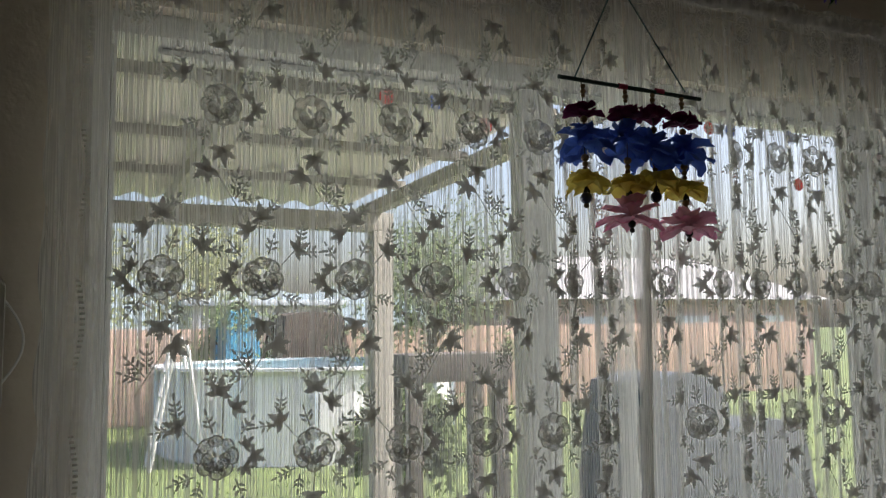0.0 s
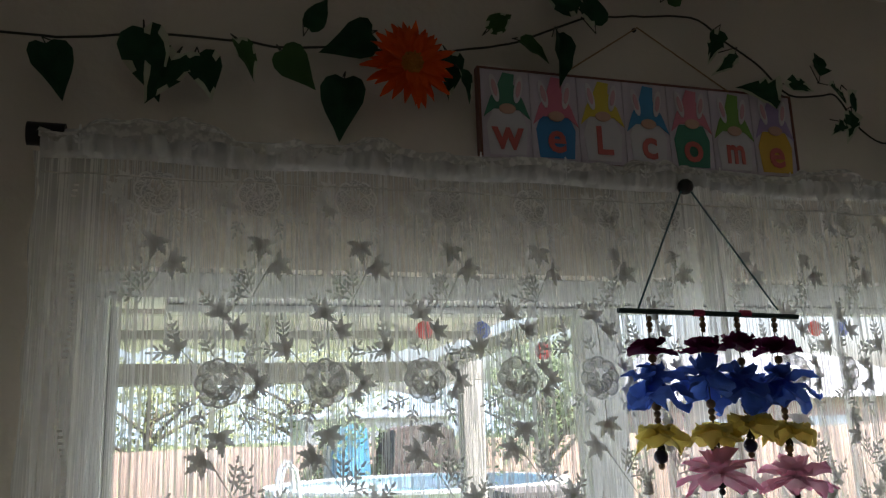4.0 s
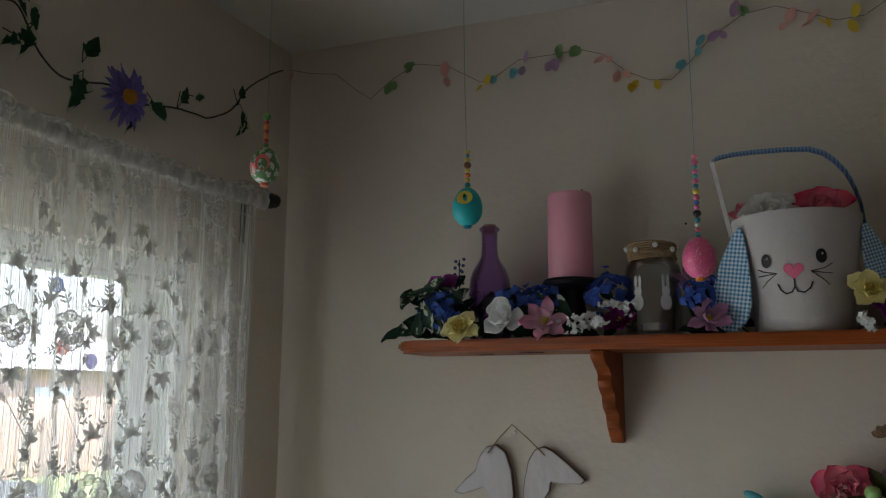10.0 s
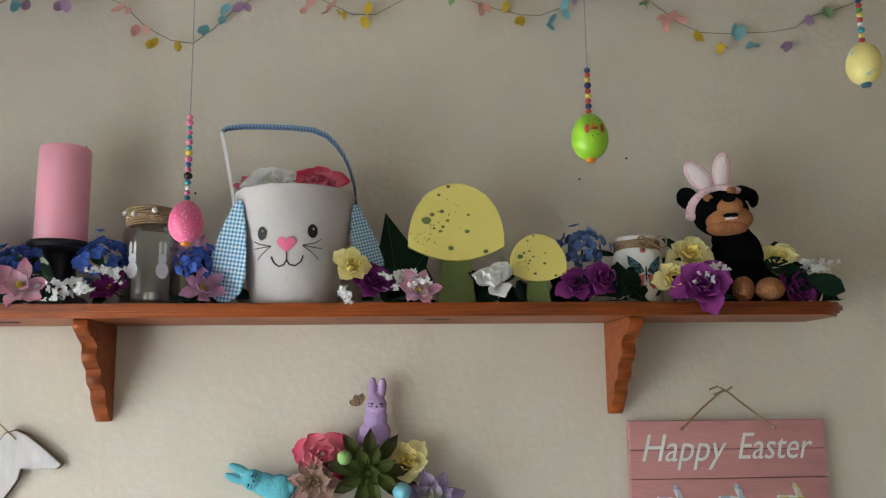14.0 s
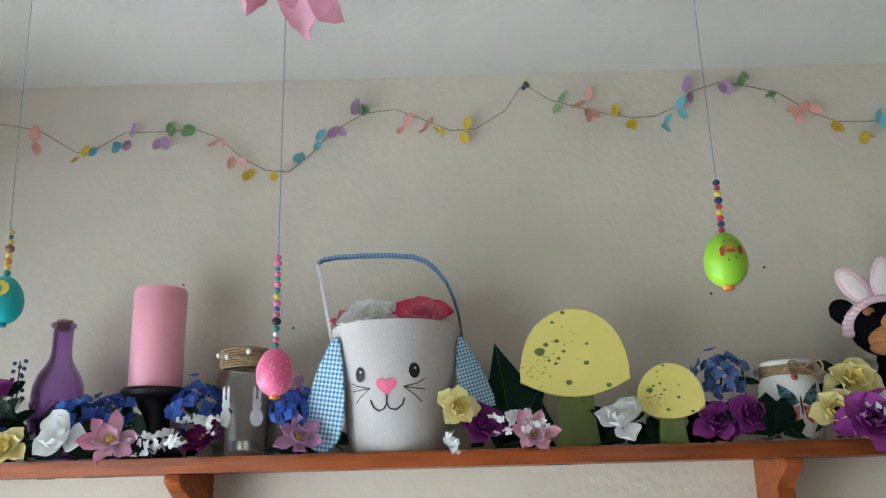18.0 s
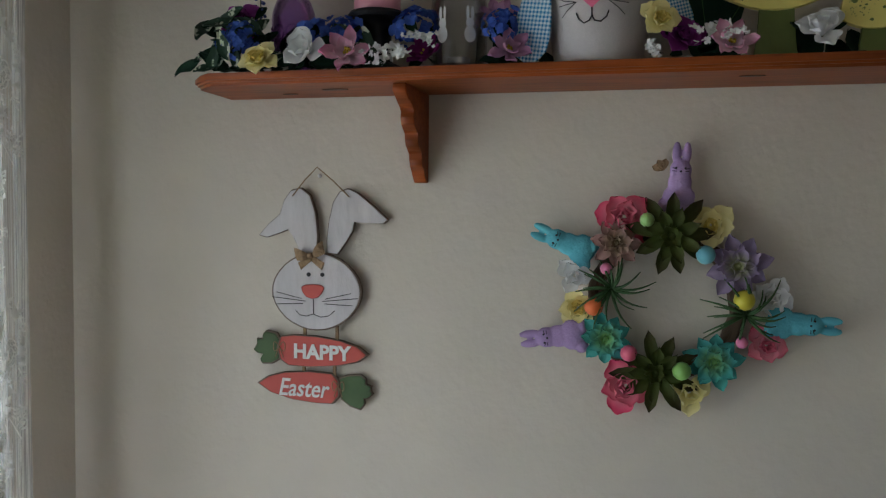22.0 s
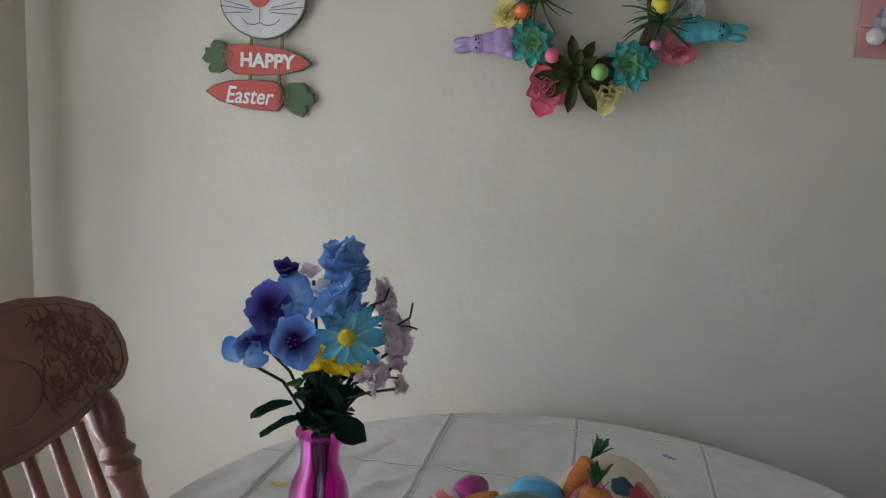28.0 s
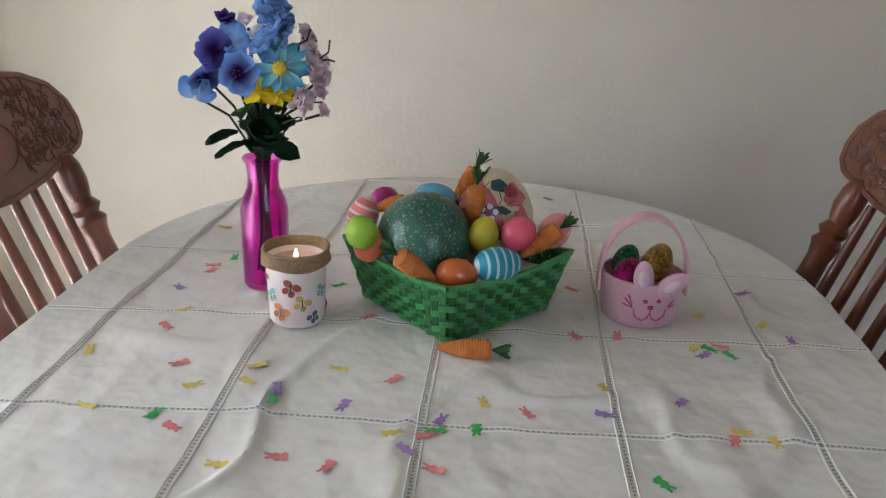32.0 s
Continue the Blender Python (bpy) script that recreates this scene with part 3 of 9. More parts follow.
# the ruffled header above the rod
bm = BM()
rows = []
for i in range(461):
    x = -1.945 + 1.77 * i / 460
    fl = max(0.0, noise.noise(Vector((x * 7.5, 0.3, 0)))) * 1.5 + 0.7 * abs(noise.noise(Vector((x * 21, 2.3, 0))))
    top = 2.163 + 0.024 * fl + (0.022 * math.sin((x + 1.93) / 0.22 * math.pi) if -1.93 < x < -1.71 else 0.0) - (0.004 if -1.13 < x < -0.96 else 0.0)
    low = 2.160 + 0.006 * noise.noise(Vector((x * 9, 5.1, 0)))
    y = -0.082 + 0.007 * math.sin(58 * x) + 0.004 * math.sin(131 * x)
    puff = 0.008 * noise.noise(Vector((x * 26, 7.7, 0)))
    rows.append([bm.verts.new((x, y + 0.030, top - 0.03)), bm.verts.new((x, y + 0.018, top - 0.004)), bm.verts.new((x, y + 0.004, top + puff * 0.5)), bm.verts.new((x, y - 0.010 - puff, top - 0.010)), bm.verts.new((x, y - 0.008 + puff, (low + top) / 2)), bm.verts.new((x, y - 0.004, min(low, top - 0.014)))])
for a, b in zip(rows, rows[1:]):
    for q in range(5):
        bm.faces.new((a[q], b[q], b[q + 1], a[q + 1]))
single("curtain_header", bm, M_FLUFF, "ruffled fluffy white curtain header gathered on the rod", "curtain header")
# the open lace pocket that the rod shows through, and the gathered stitching under it
pocket = thing("rod_pocket", "sheer lace pocket on the rod with a stitched lower edge", "curtain pocket")
bm = BM()
rows = []
for i in range(401):
    x = -1.943 + 1.766 * i / 400
    g = 0.0018 * math.sin(x * 210) + 0.0014 * math.sin(x * 487 + 1)
    rows.append([bm.verts.new((x, -0.068 - (0.0150 + g) * math.sin(a), 2.154 + 0.019 * math.cos(a) + 0.002 * math.sin(x * 23))) for a in (0.15, 0.8, 1.57, 2.3, 2.95)])
for a, b in zip(rows, rows[1:]):
    for q in range(4):
        bm.faces.new((a[q], b[q], b[q + 1], a[q + 1]))
part("lace_band", bm, M_POCKET, pocket)
for k in range(14):
    x = -1.90 + 0.126 * k
    bm = BM()
    for i, (shape, inner, slot) in enumerate(sprig(0, -0.010, math.pi / 2, 0.021, random.Random(k))):
        bm.faces.new([bm.verts.new((x + p[0], -0.0850 - 0.00004 * i, 2.152 + p[1])) for p in shape])
    part("woven_sprig", bm, M_MOTIF, pocket, smooth=False)
bm = BM()
tube(bm, [(-1.94 + 1.76 * i / 120, -0.0835 + 0.003 * noise.noise(Vector((i * 0.4, 0, 0))), 2.113 + 0.004 * noise.noise(Vector((i * 0.13, 3, 0)))) for i in range(121)], 0.0012, 5)
part("stitching", bm, M_FLUFF, pocket, "raised gathering stitch")

rod = thing("curtain_rod", "thin black metal curtain rod on small brackets", "curtain rod")
bm = BM()
tube(bm, [(-1.945, -0.066, ROD_Z - 0.008), (-0.15, -0.066, ROD_Z - 0.008)], 0.0105, 12)
part("pole", bm, M_BLACK, rod)
for x in (-1.938, -0.155):
    bm = BM()
    tube(bm, [(x - 0.022, -0.066, ROD_Z), (x + 0.02, -0.066, ROD_Z)], 0.0145, 12)
    part("finial", bm, M_BLACK, rod)
    bm = BM()
    bm_box(bm, (x - 0.006, -0.07, ROD_Z - 0.012), (x + 0.006, 0, ROD_Z - 0.002), 0.001)
    bm_box(bm, (x - 0.006, -0.006, ROD_Z - 0.085), (x + 0.006, 0, ROD_Z + 0.01), 0.001)
    part("bracket", bm, M_BLACK, rod)


# ---- cloth flowers ----
def petal(bm, ln, wd, ang, tilt, base=0.0, cup=0.25, curl=-0.15, tip=0.0, nu=5, nv=4, m=Matrix(), lift=0.0, mi=0, rnd=None):
    """One petal: it leaves the heart at the angle ang, raised by tilt degrees; cup bends its sides up, curl its tip."""
    rows = []
    r = rnd or random
    t = radians(tilt)
    for i in range(nu + 1):
        u = i / nu if tip >= 0 else math.sin(math.pi / 2 * i / nu)
        w = wd * math.sin(math.pi * min(1.0, 0.12 + 0.80 * u) ** (1.0 + tip)) if u < 1 else wd * (0.34 if tip < 0.3 else 0.05)
        if tip < 0:
            w = wd * (0.26 + 0.74 * math.sin(math.pi / 2 * min(1.0, u / 0.62))) * math.sqrt(max(0.05, 1 - (max(0.0, u - 0.55) / 0.47) ** 2))
        row = []
        for j in range(nv + 1):
            vv = 2 * j / nv - 1
            x, y, z = ln * (u - (0.10 * u ** 4 * vv * vv if tip < 0 else 0.0)), w * vv, cup * wd * vv * vv + curl * ln * u * u + (0.03 * ln * math.sin(9 * u + 5 * vv) if tip >= 0 else 0.035 * ln * u * u * math.sin(2.6 * vv + 40 * ang))
            xx = base + x * math.cos(t) - z * math.sin(t)
            zz = lift + x * math.sin(t) + z * math.cos(t)
            row.append(bm.verts.new(m @ Vector((xx * math.cos(ang) - y * math.sin(ang), xx * math.sin(ang) + y * math.cos(ang), zz))))
        rows.append(row)
    for a, b in zip(rows, rows[1:]):
        for j in range(nv):
            f = bm.faces.new((a[j], a[j + 1], b[j + 1], b[j]))
            f.material_index = mi


def ball(bm, r, m=Matrix(), seg=10, squash=1.0):
    prof = [(r * math.sin(math.pi * k / 6), -r * squash * math.cos(math.pi * k / 6)) for k in range(7)]
    prof[0], prof[-1] = (0, prof[0][1]), (0, prof[-1][1])
    lathe(bm, prof, seg, m)


def whorl(bm, n, ln, wd, tilt, r, jit=0.15, **kw):
    a0 = r.uniform(0, 6.28)
    for k in range(n):
        petal(bm, ln * r.uniform(0.88, 1.1), wd * r.uniform(0.9, 1.1), a0 + 2 * math.pi * (k + r.uniform(-jit, jit)) / n, tilt + r.uniform(-8, 8), rnd=r, **kw)


def rose(bm, s, r, m=Matrix()):
    """A tight spiral heart inside ever wider cupped petals whose rims roll outwards."""
    a0 = r.uniform(0, 6.28)
    for k in range(14):
        t = k / 13
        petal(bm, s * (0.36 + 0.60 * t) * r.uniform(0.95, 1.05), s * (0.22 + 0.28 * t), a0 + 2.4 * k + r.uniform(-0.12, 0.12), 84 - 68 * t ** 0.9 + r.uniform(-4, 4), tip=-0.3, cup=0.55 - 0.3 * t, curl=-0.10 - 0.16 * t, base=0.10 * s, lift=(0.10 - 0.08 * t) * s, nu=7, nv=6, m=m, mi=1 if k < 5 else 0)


def lily(bm, s, r, m=Matrix()):
    whorl(bm, 5, 0.75 * s, 0.20 * s, 60, r, m=m, cup=0.5, curl=-0.15, tip=0.4)
    whorl(bm, 6, 1.0 * s, 0.25 * s, 26, r, m=m, cup=0.4, curl=0.05, tip=0.4)


def magnolia(bm, s, r, m=Matrix()):
    """A half-open cup of broad overlapping petals."""
    a0 = r.uniform(0, 6.28)
    for k in range(8):
        t = k / 7
        petal(bm, s * (0.66 + 0.34 * t) * r.uniform(0.95, 1.05), s * (0.34 + 0.14 * t), a0 + 2.2 * k, 80 - 56 * t + r.uniform(-4, 4), tip=-0.3, cup=0.6 - 0.3 * t, curl=-0.04 - 0.12 * t, base=0.10 * s, lift=(0.08 - 0.08 * t) * s, nu=7, nv=6, m=m)


def hydrangea(bm, s, r, m=Matrix(), n=52):
    for k in range(n):
        th, ph = math.acos(1 - 1.1 * (k + 0.5) / n), k * 2.39996
        d = Vector((math.sin(th) * math.cos(ph), math.sin(th) * math.sin(ph), math.cos(th)))
        mm = m @ Matrix.Translation(d * s * r.uniform(0.5, 0.95) + Vector((r.uniform(-1, 1), r.uniform(-1, 1), 0)) * 0.2 * s) @ d.to_track_quat("Z", "Y").to_matrix().to_4x4()
        whorl(bm, 4, 0.25 * s, 0.12 * s, r.uniform(5, 40), r, m=mm, nu=3, nv=2, cup=0.3, tip=-0.2)


def sprig(bm, s, r, m=Matrix()):
    """Loose spikes of tiny four-petalled flowers."""
    for b in range(5):
        a, el = r.uniform(-1.4, 1.4), r.uniform(0.0, 0.9)
        d = Vector((math.sin(a) * math.cos(el), math.sin(el), math.cos(a) * math.cos(el) * 0.6 + 0.25))
        for k in range(8):
            p = d * s * (0.15 + 0.12 * k) + Vector((r.uniform(-1, 1), r.uniform(-1, 1), r.uniform(-1, 1))) * s * (0.16 - 0.014 * k)
            mm = m @ Matrix.Translation(p) @ Euler((r.uniform(-0.9, 0.9), r.uniform(-0.9, 0.9), 0)).to_matrix().to_4x4()
            whorl(bm, 4, (0.17 - 0.010 * k) * s, (0.070 - 0.004 * k) * s, 18, r, m=mm, tip=-0.2, nu=3, nv=2, cup=0.2)


def leaf_at(bm, ln, wd, m, fold=0.25, curl=-0.2, tip=0.35):
    """A pointed leaf along local x, its face towards local z."""
    petal(bm, ln, wd, 0.0, 0, cup=fold, curl=curl, tip=tip, m=m, nu=5, nv=4)


def face_viewer(x, y, z, yaw=0.0, up=0.0):
    """A pose at a place, its local z out of the shelf wall (towards -x), turned by yaw and up."""
    return Matrix.Translation((x, y, z)) @ pose(0, 0, 0, 0, 0, yaw) @ pose(0, 0, 0, 0, -90 + up, 0) @ pose(0, 0, 0, 0, 0, 90)


def ruffle(bm, amp, size, seed=0.0):
    """Crumple cloth petals a little, as handled fabric is."""
    for v in bm.verts:
        p = v.co / size
        v.co += amp * Vector((noise.noise(p + Vector((seed, 0, 0))), noise.noise(p + Vector((0, seed + 9, 0))), noise.noise(p + Vector((0, 0, seed + 17)))))


KINDS = {"rose": rose, "lily": lily, "magnolia": magnolia, "hydrangea": hydrangea, "sprig": sprig}


def rest_on(root, m, level, edge=-0.197):
    """Bend what would dip into a board up onto it."""
    inv = m.inverted()
    for o in root.children_recursive:
        for v in o.data.vertices:
            w = m @ v.co
            if w.z < level and w.x > edge and w.y < -0.345:
                w.z = level + 0.002 * (1 + noise.noise(w * 60))
                v.co = inv @ w


HEARTS = {}


def bloom(kind, label, m, s, material, seed, centre=None, leaves=2, group="", leaf_mat=None, name=""):
    r = random.Random(seed)
    root = thing(name or "artificial_" + kind, label, "flower", m, group)
    bm = BM()
    KINDS[kind](bm, s, r)
    ruffle(bm, {"sprig": 0.0, "rose": 0.05}.get(kind, 0.06) * s, 0.4 * s, seed)
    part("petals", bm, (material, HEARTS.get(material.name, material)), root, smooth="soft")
    if centre:
        bm = BM()
        for k in range(9):
            ball(bm, 0.05 * s, Matrix.Translation((r.uniform(-1, 1) * 0.1 * s, r.uniform(-1, 1) * 0.1 * s, 0.25 * s + r.uniform(0, 0.15) * s)), 6)
        part("stamens", bm, centre, root)
    bm = BM()
    tube(bm, [(0, 0, 0.05 * s), (0, -0.1 * s, -0.35 * s), (0.05 * s, -0.35 * s, -0.6 * s)], 0.035 * s, 6)
    part("stalk", bm, M_STEM, root)
    for k in range(leaves):
        bm = BM()
        a = r.uniform(0, 360)
        leaf_at(bm, 0.95 * s, 0.26 * s, pose(0, 0, -0.15 * s, 0, 0, a) @ pose(0.3 * s, 0, 0, r.uniform(-25, 25), r.uniform(-25, 15), 0))
        part("leaf", bm, leaf_mat or M_GREEN, root)
    if group == "artificial flowers along the shelf":
        rest_on(root, m, ST + 0.002)
    return root


# ---- the shelf ----
ST = 1.872
shelf = thing("wall_shelf", "long varnished pine wall shelf on two scrolled brackets", "shelf")
bm = BM()
plan = [(0, -0.345), (-0.13, -0.352), (-0.155, -0.372), (-0.177, -0.40), (-0.177, -1.892), (-0.155, -1.919), (-0.13, -1.942), (0, -1.952)]
plate(bm, plan, 0.016, Matrix.Translation((0, 0, ST)))
bmesh.ops.bevel(bm, geom=[e for e in bm.edges if abs(e.verts[0].co.z - e.verts[1].co.z) < 1e-6], offset=0.004, segments=2, affect="EDGES")
part("board", bm, M_PINE, shelf)
bm = BM()
plate(bm, [(x * 0.965 if x else 0, y + (0.008 if y > -1 else -0.008) * -1) for x, y in plan], 0.005, Matrix.Translation((0, 0, ST - 0.016)))
part("moulding", bm, M_PINE, shelf, "stepped lower edge")
prof = [(0, 0), (0.147, 0), (0.149, -0.012), (0.140, -0.026), (0.116, -0.033), (0.108, -0.040), (0.114, -0.050), (0.110, -0.062), (0.094, -0.070), (0.082, -0.074), (0.084, -0.086), (0.078, -0.097), (0.062, -0.103), (0.052, -0.107), (0.054, -0.118), (0.048, -0.130), (0.034, -0.136), (0.030, -0.146), (0.016, -0.157), (0, -0.157)]
prof = [(x if z > -0.02 else 0.90 * x, z) for x, z in prof]
for yb in (-0.717, -1.574):
    bm = BM()
    mm = Matrix(((-1, 0, 0, 0), (0, 0, 1, yb), (0, 1, 0, ST - 0.021), (0, 0, 0, 1)))
    plate(bm, prof, 0.023, mm)
    bmesh.ops.bevel(bm, geom=bm.edges[:], offset=0.0015, segments=1, affect="EDGES")
    part("bracket", bm, M_PINE, shelf, "scrolled pine bracket")
for x, y, s in ((-0.10, -0.60, 0.02), (-0.12, -1.27, 0.016), (-0.06, -0.50, 0.012)):
    bm = BM()
    lathe(bm, [(0, 0), (s * 0.5, 0), (s * 0.5, -0.0012), (0, -0.0012)], 14, pose(x, y, ST - 0.0215) @ Matrix.Diagonal((0.7, 2.4, 1, 1)))
    part("knot", bm, plain("dark_wood_knot", (0.05, 0.015, 0.008), 0.5), shelf, "dark wood knot")

COL = {"yellow": gradient_petal("yellow_petal", (0.90, 0.78, 0.28), (0.94, 0.88, 0.50), 0.004, 0.042),
       "white": cloth_col("white_petal", (0.86, 0.86, 0.85), 0.7, 0.3, 0.04),
       "pink": gradient_petal("pink_petal", (0.80, 0.62, 0.68), (0.72, 0.24, 0.42), 0.008, 0.05),
       "magenta": cloth_col("magenta_petal", (0.22, 0.02, 0.15), 0.7, 0.2),
       "mauve": gradient_petal("mauve_petal", (0.62, 0.40, 0.52), (0.48, 0.20, 0.40), 0.0, 0.05),
       "purple": gradient_petal("purple_petal", (0.15, 0.015, 0.15), (0.36, 0.065, 0.33), 0.006, 0.045),
       "blue": cloth_col("bright_blue_petal", (0.085, 0.165, 0.58), 0.7, 0.25, 0.3),
       "paleblue": cloth_col("pale_blue_petal", (0.16, 0.26, 0.56), 0.7, 0.25, 0.25),
       "red": gradient_petal("rose_red_petal", (0.80, 0.34, 0.40), (0.72, 0.07, 0.16), 0.014, 0.046)}
# heart tones a little deeper: rose dye, plus shade between inner petals put in
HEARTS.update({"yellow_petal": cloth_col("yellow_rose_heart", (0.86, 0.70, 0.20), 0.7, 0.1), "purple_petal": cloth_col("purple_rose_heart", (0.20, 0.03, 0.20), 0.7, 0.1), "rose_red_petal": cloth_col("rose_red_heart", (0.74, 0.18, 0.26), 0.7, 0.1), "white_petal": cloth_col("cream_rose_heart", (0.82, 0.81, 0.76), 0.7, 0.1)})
M_STAMEN = plain("yellow_stamen", (0.6, 0.45, 0.05), 0.8)
SHELF_FLOWERS = [
    # kind, y, z, x, size, colour, label
    ("rose", -0.499, 1.891, -0.175, 0.039, "yellow", "soft yellow artificial rose at the shelf edge"),
    ("magnolia", -0.577, 1.904, -0.165, 0.040, "white", "white artificial magnolia bloom on the shelf"),
    ("lily", -0.648, 1.899, -0.165, 0.043, "pink", "pink pointed lily bloom with pale heart"),
    ("lily", -0.771, 1.897, -0.13, 0.035, "magenta", "dark magenta lily behind the glass jar"),
    ("rose", -0.440, 1.965, -0.125, 0.042, "purple", "purple artificial bloom below the bottle"),
    ("hydrangea", -0.452, 1.929, -0.15, 0.034, "blue", "bright blue hydrangea cluster near the shelf end"),
    ("hydrangea", -0.580, 1.934, -0.125, 0.036, "blue", "bright blue hydrangea cluster beside the purple bottle"),
    ("hydrangea", -0.622, 1.938, -0.115, 0.034, "blue", "bright blue hydrangea cluster beside the candle"),
    ("hydrangea", -0.741, 1.949, -0.1, 0.038, "blue", "blue hydrangea cluster behind the glass jar"),
    ("sprig", -0.721, 1.904, -0.155, 0.042, "white", "sprig of tiny white flowers before the candlestick"),
    ("sprig", -0.764, 1.930, -0.14, 0.028, "white", "small white flower sprig beside the jar"),
    ("hydrangea", -0.896, 1.938, -0.13, 0.031, "blue", "blue hydrangea cluster below the pink egg"),
    ("lily", -0.907, 1.896, -0.155, 0.035, "mauve", "mauve pink lily beside the fabric bucket"),
    ("lily", -0.880, 1.962, -0.09, 0.034, "mauve", "mauve lily behind the blue hydrangea"),
    ("rose", -1.132, 1.932, -0.17, 0.033, "yellow", "soft yellow rose beside the bunny bucket"),
    ("sprig", -1.120, 1.891, -0.18, 0.029, "white", "white flower sprig hanging over the shelf edge"),
    ("rose", -1.166, 1.908, -0.15, 0.038, "purple", "deep purple rose between bucket and mushroom"),
    ("sprig", -1.224, 1.922, -0.155, 0.038, "white", "white lilac sprig before the ivy leaf"),
    ("lily", -1.234, 1.891, -0.17, 0.036, "pink", "pink lily at the foot of the mushroom"),
    ("magnolia", -1.355, 1.901, -0.165, 0.036, "white", "white artificial magnolia between two mushrooms"),
    ("hydrangea", -1.517, 1.970, -0.09, 0.036, "paleblue", "pale blue hydrangea behind purple roses"),
    ("rose", -1.487, 1.903, -0.15, 0.036, "purple", "deep purple rose beside the small mushroom"),
    ("rose", -1.528, 1.911, -0.155, 0.034, "purple", "purple rose beside the butterfly jar"),
    ("rose", -1.652, 1.913, -0.14, 0.038, "yellow", "soft yellow rose beside the butterfly jar"),
    ("rose", -1.691, 1.955, -0.11, 0.044, "yellow", "yellow rose beside the plush dog"),
    ("sprig", -1.709, 1.933, -0.15, 0.040, "white", "white flower sprig before the plush dog"),
    ("rose", -1.690, 1.896, -0.170, 0.054, "purple", "large purple rose at the feet of the plush dog"),
    ("rose", -1.845, 1.946, -0.11, 0.041, "yellow", "yellow rose behind the plush dog"),
    ("sprig", -1.884, 1.943, -0.12, 0.039, "white", "white flower sprig near the shelf end"),
    ("rose", -1.861, 1.896, -0.13, 0.044, "purple", "dark purple rose near the shelf end"),
]
for k, (kind, y, z, x, s, c, label) in enumerate(SHELF_FLOWERS):
    rr = random.Random(40 + k)
    up = {"rose": 20, "lily": 30, "magnolia": 25, "hydrangea": 40, "sprig": 15}[kind]
    z = max(z - 0.004, ST + 0.012)
    bloom(kind, label, face_viewer(x, y, z, rr.uniform(-22, 22), up + rr.uniform(-14, 14)), s * {"sprig": 1.35, "rose": 0.98}.get(kind, 1.15), COL[c], 40 + k,
          M_STAMEN if kind == "lily" else None, 2 if kind in ("rose", "lily", "magnolia") else 1, "artificial flowers along the shelf")


def leaf_spray(label, spots, mats, seed, group="green leaves along the shelf", name="leaf_spray", size=(0.05, 0.075), slim=0.30):
    r = random.Random(seed)
    root = thing(name, label, "foliage", group=group)
    for k, (x, y, z, a, tl) in enumerate(spots):
        bm = BM()
        ln = r.uniform(*size)
        m = face_viewer(x, y, z, r.uniform(-20, 20), 10 + r.uniform(-15, 25)) @ pose(0, 0, 0, 0, 0, a) @ pose(0, 0, 0, r.uniform(-30, 30), tl, 0)
        leaf_at(bm, ln, ln * slim, m)
        part("leaf", bm, mats[k % len(mats)], root)
    bm = BM()
    x, y, z = spots[0][:3]
    tube(bm, [(x + 0.02, y - 0.05, ST + 0.004), (x + 0.01, y - 0.02, ST + 0.03), (x, y, z)], 0.002, 5)
    part("stem", bm, M_STEM, root)
    rest_on(root, Matrix(), ST + 0.002)
    return root


M_VARI = speckled("variegated_ivy_leaf", (0.012, 0.045, 0.02), (0.55, 0.60, 0.45), 55, 0.55, 0.5)
rr = random.Random(7)
leaf_spray("spray of variegated dark green ivy leaves over the shelf end",
           [(-0.15 + rr.uniform(-0.03, 0.03), -0.40 + rr.uniform(-0.055, 0.05), ST + rr.uniform(0.0, 0.085), rr.uniform(90, 260), rr.uniform(-15, 15)) for k in range(16)] + [(-0.15 + rr.uniform(-0.03, 0.03), -0.338 - 0.012 * k, ST - 0.002 + 0.012 * k, 215 - 7 * k + rr.uniform(-12, 12), rr.uniform(-10, 10)) for k in range(9)], [M_VARI, M_GREEN, M_VARI], 3, size=(0.045, 0.072), slim=0.2)
leaf_spray("dark green leaves under the flowers", [(-0.12 + rr.uniform(-0.03, 0.02), rr.uniform(-0.75, -0.45), ST + rr.uniform(0.005, 0.05), rr.uniform(0, 360), rr.uniform(-15, 15)) for k in range(26)], [M_GREEN, M_GREEN, M_VARI], 4)
leaf_spray("dark green leaves beside the fabric bucket", [(-0.10 + rr.uniform(-0.03, 0.02), rr.uniform(-0.93, -0.86), ST + rr.uniform(0.005, 0.03), rr.uniform(0, 360), rr.uniform(-15, 15)) for k in range(8)], [M_GREEN], 5)
leaf_spray("dark green leaves between the mushrooms", [(-0.10 + rr.uniform(-0.02, 0.02), rr.uniform(-1.52, -1.16), ST + rr.uniform(0.005, 0.06), rr.uniform(20, 160), rr.uniform(-15, 15)) for k in range(26)], [M_GREEN], 6)
leaf_spray("upright pointed dark green leaves", [(-0.09, -1.455 + rr.uniform(-0.015, 0.015), 1.955 + rr.uniform(-0.01, 0.012), rr.uniform(35, 145), rr.uniform(-10, 10)) for k in range(9)], [M_GREEN], 8, size=(0.04, 0.06))
leaf_spray("dark green leaves before the butterfly jar", [(-0.160 + rr.uniform(-0.012, 0.012), -1.562 + rr.uniform(-0.016, 0.012), ST + rr.uniform(0.004, 0.016), rr.uniform(0, 360), rr.uniform(-15, 15)) for k in range(6)], [M_GREEN], 9)
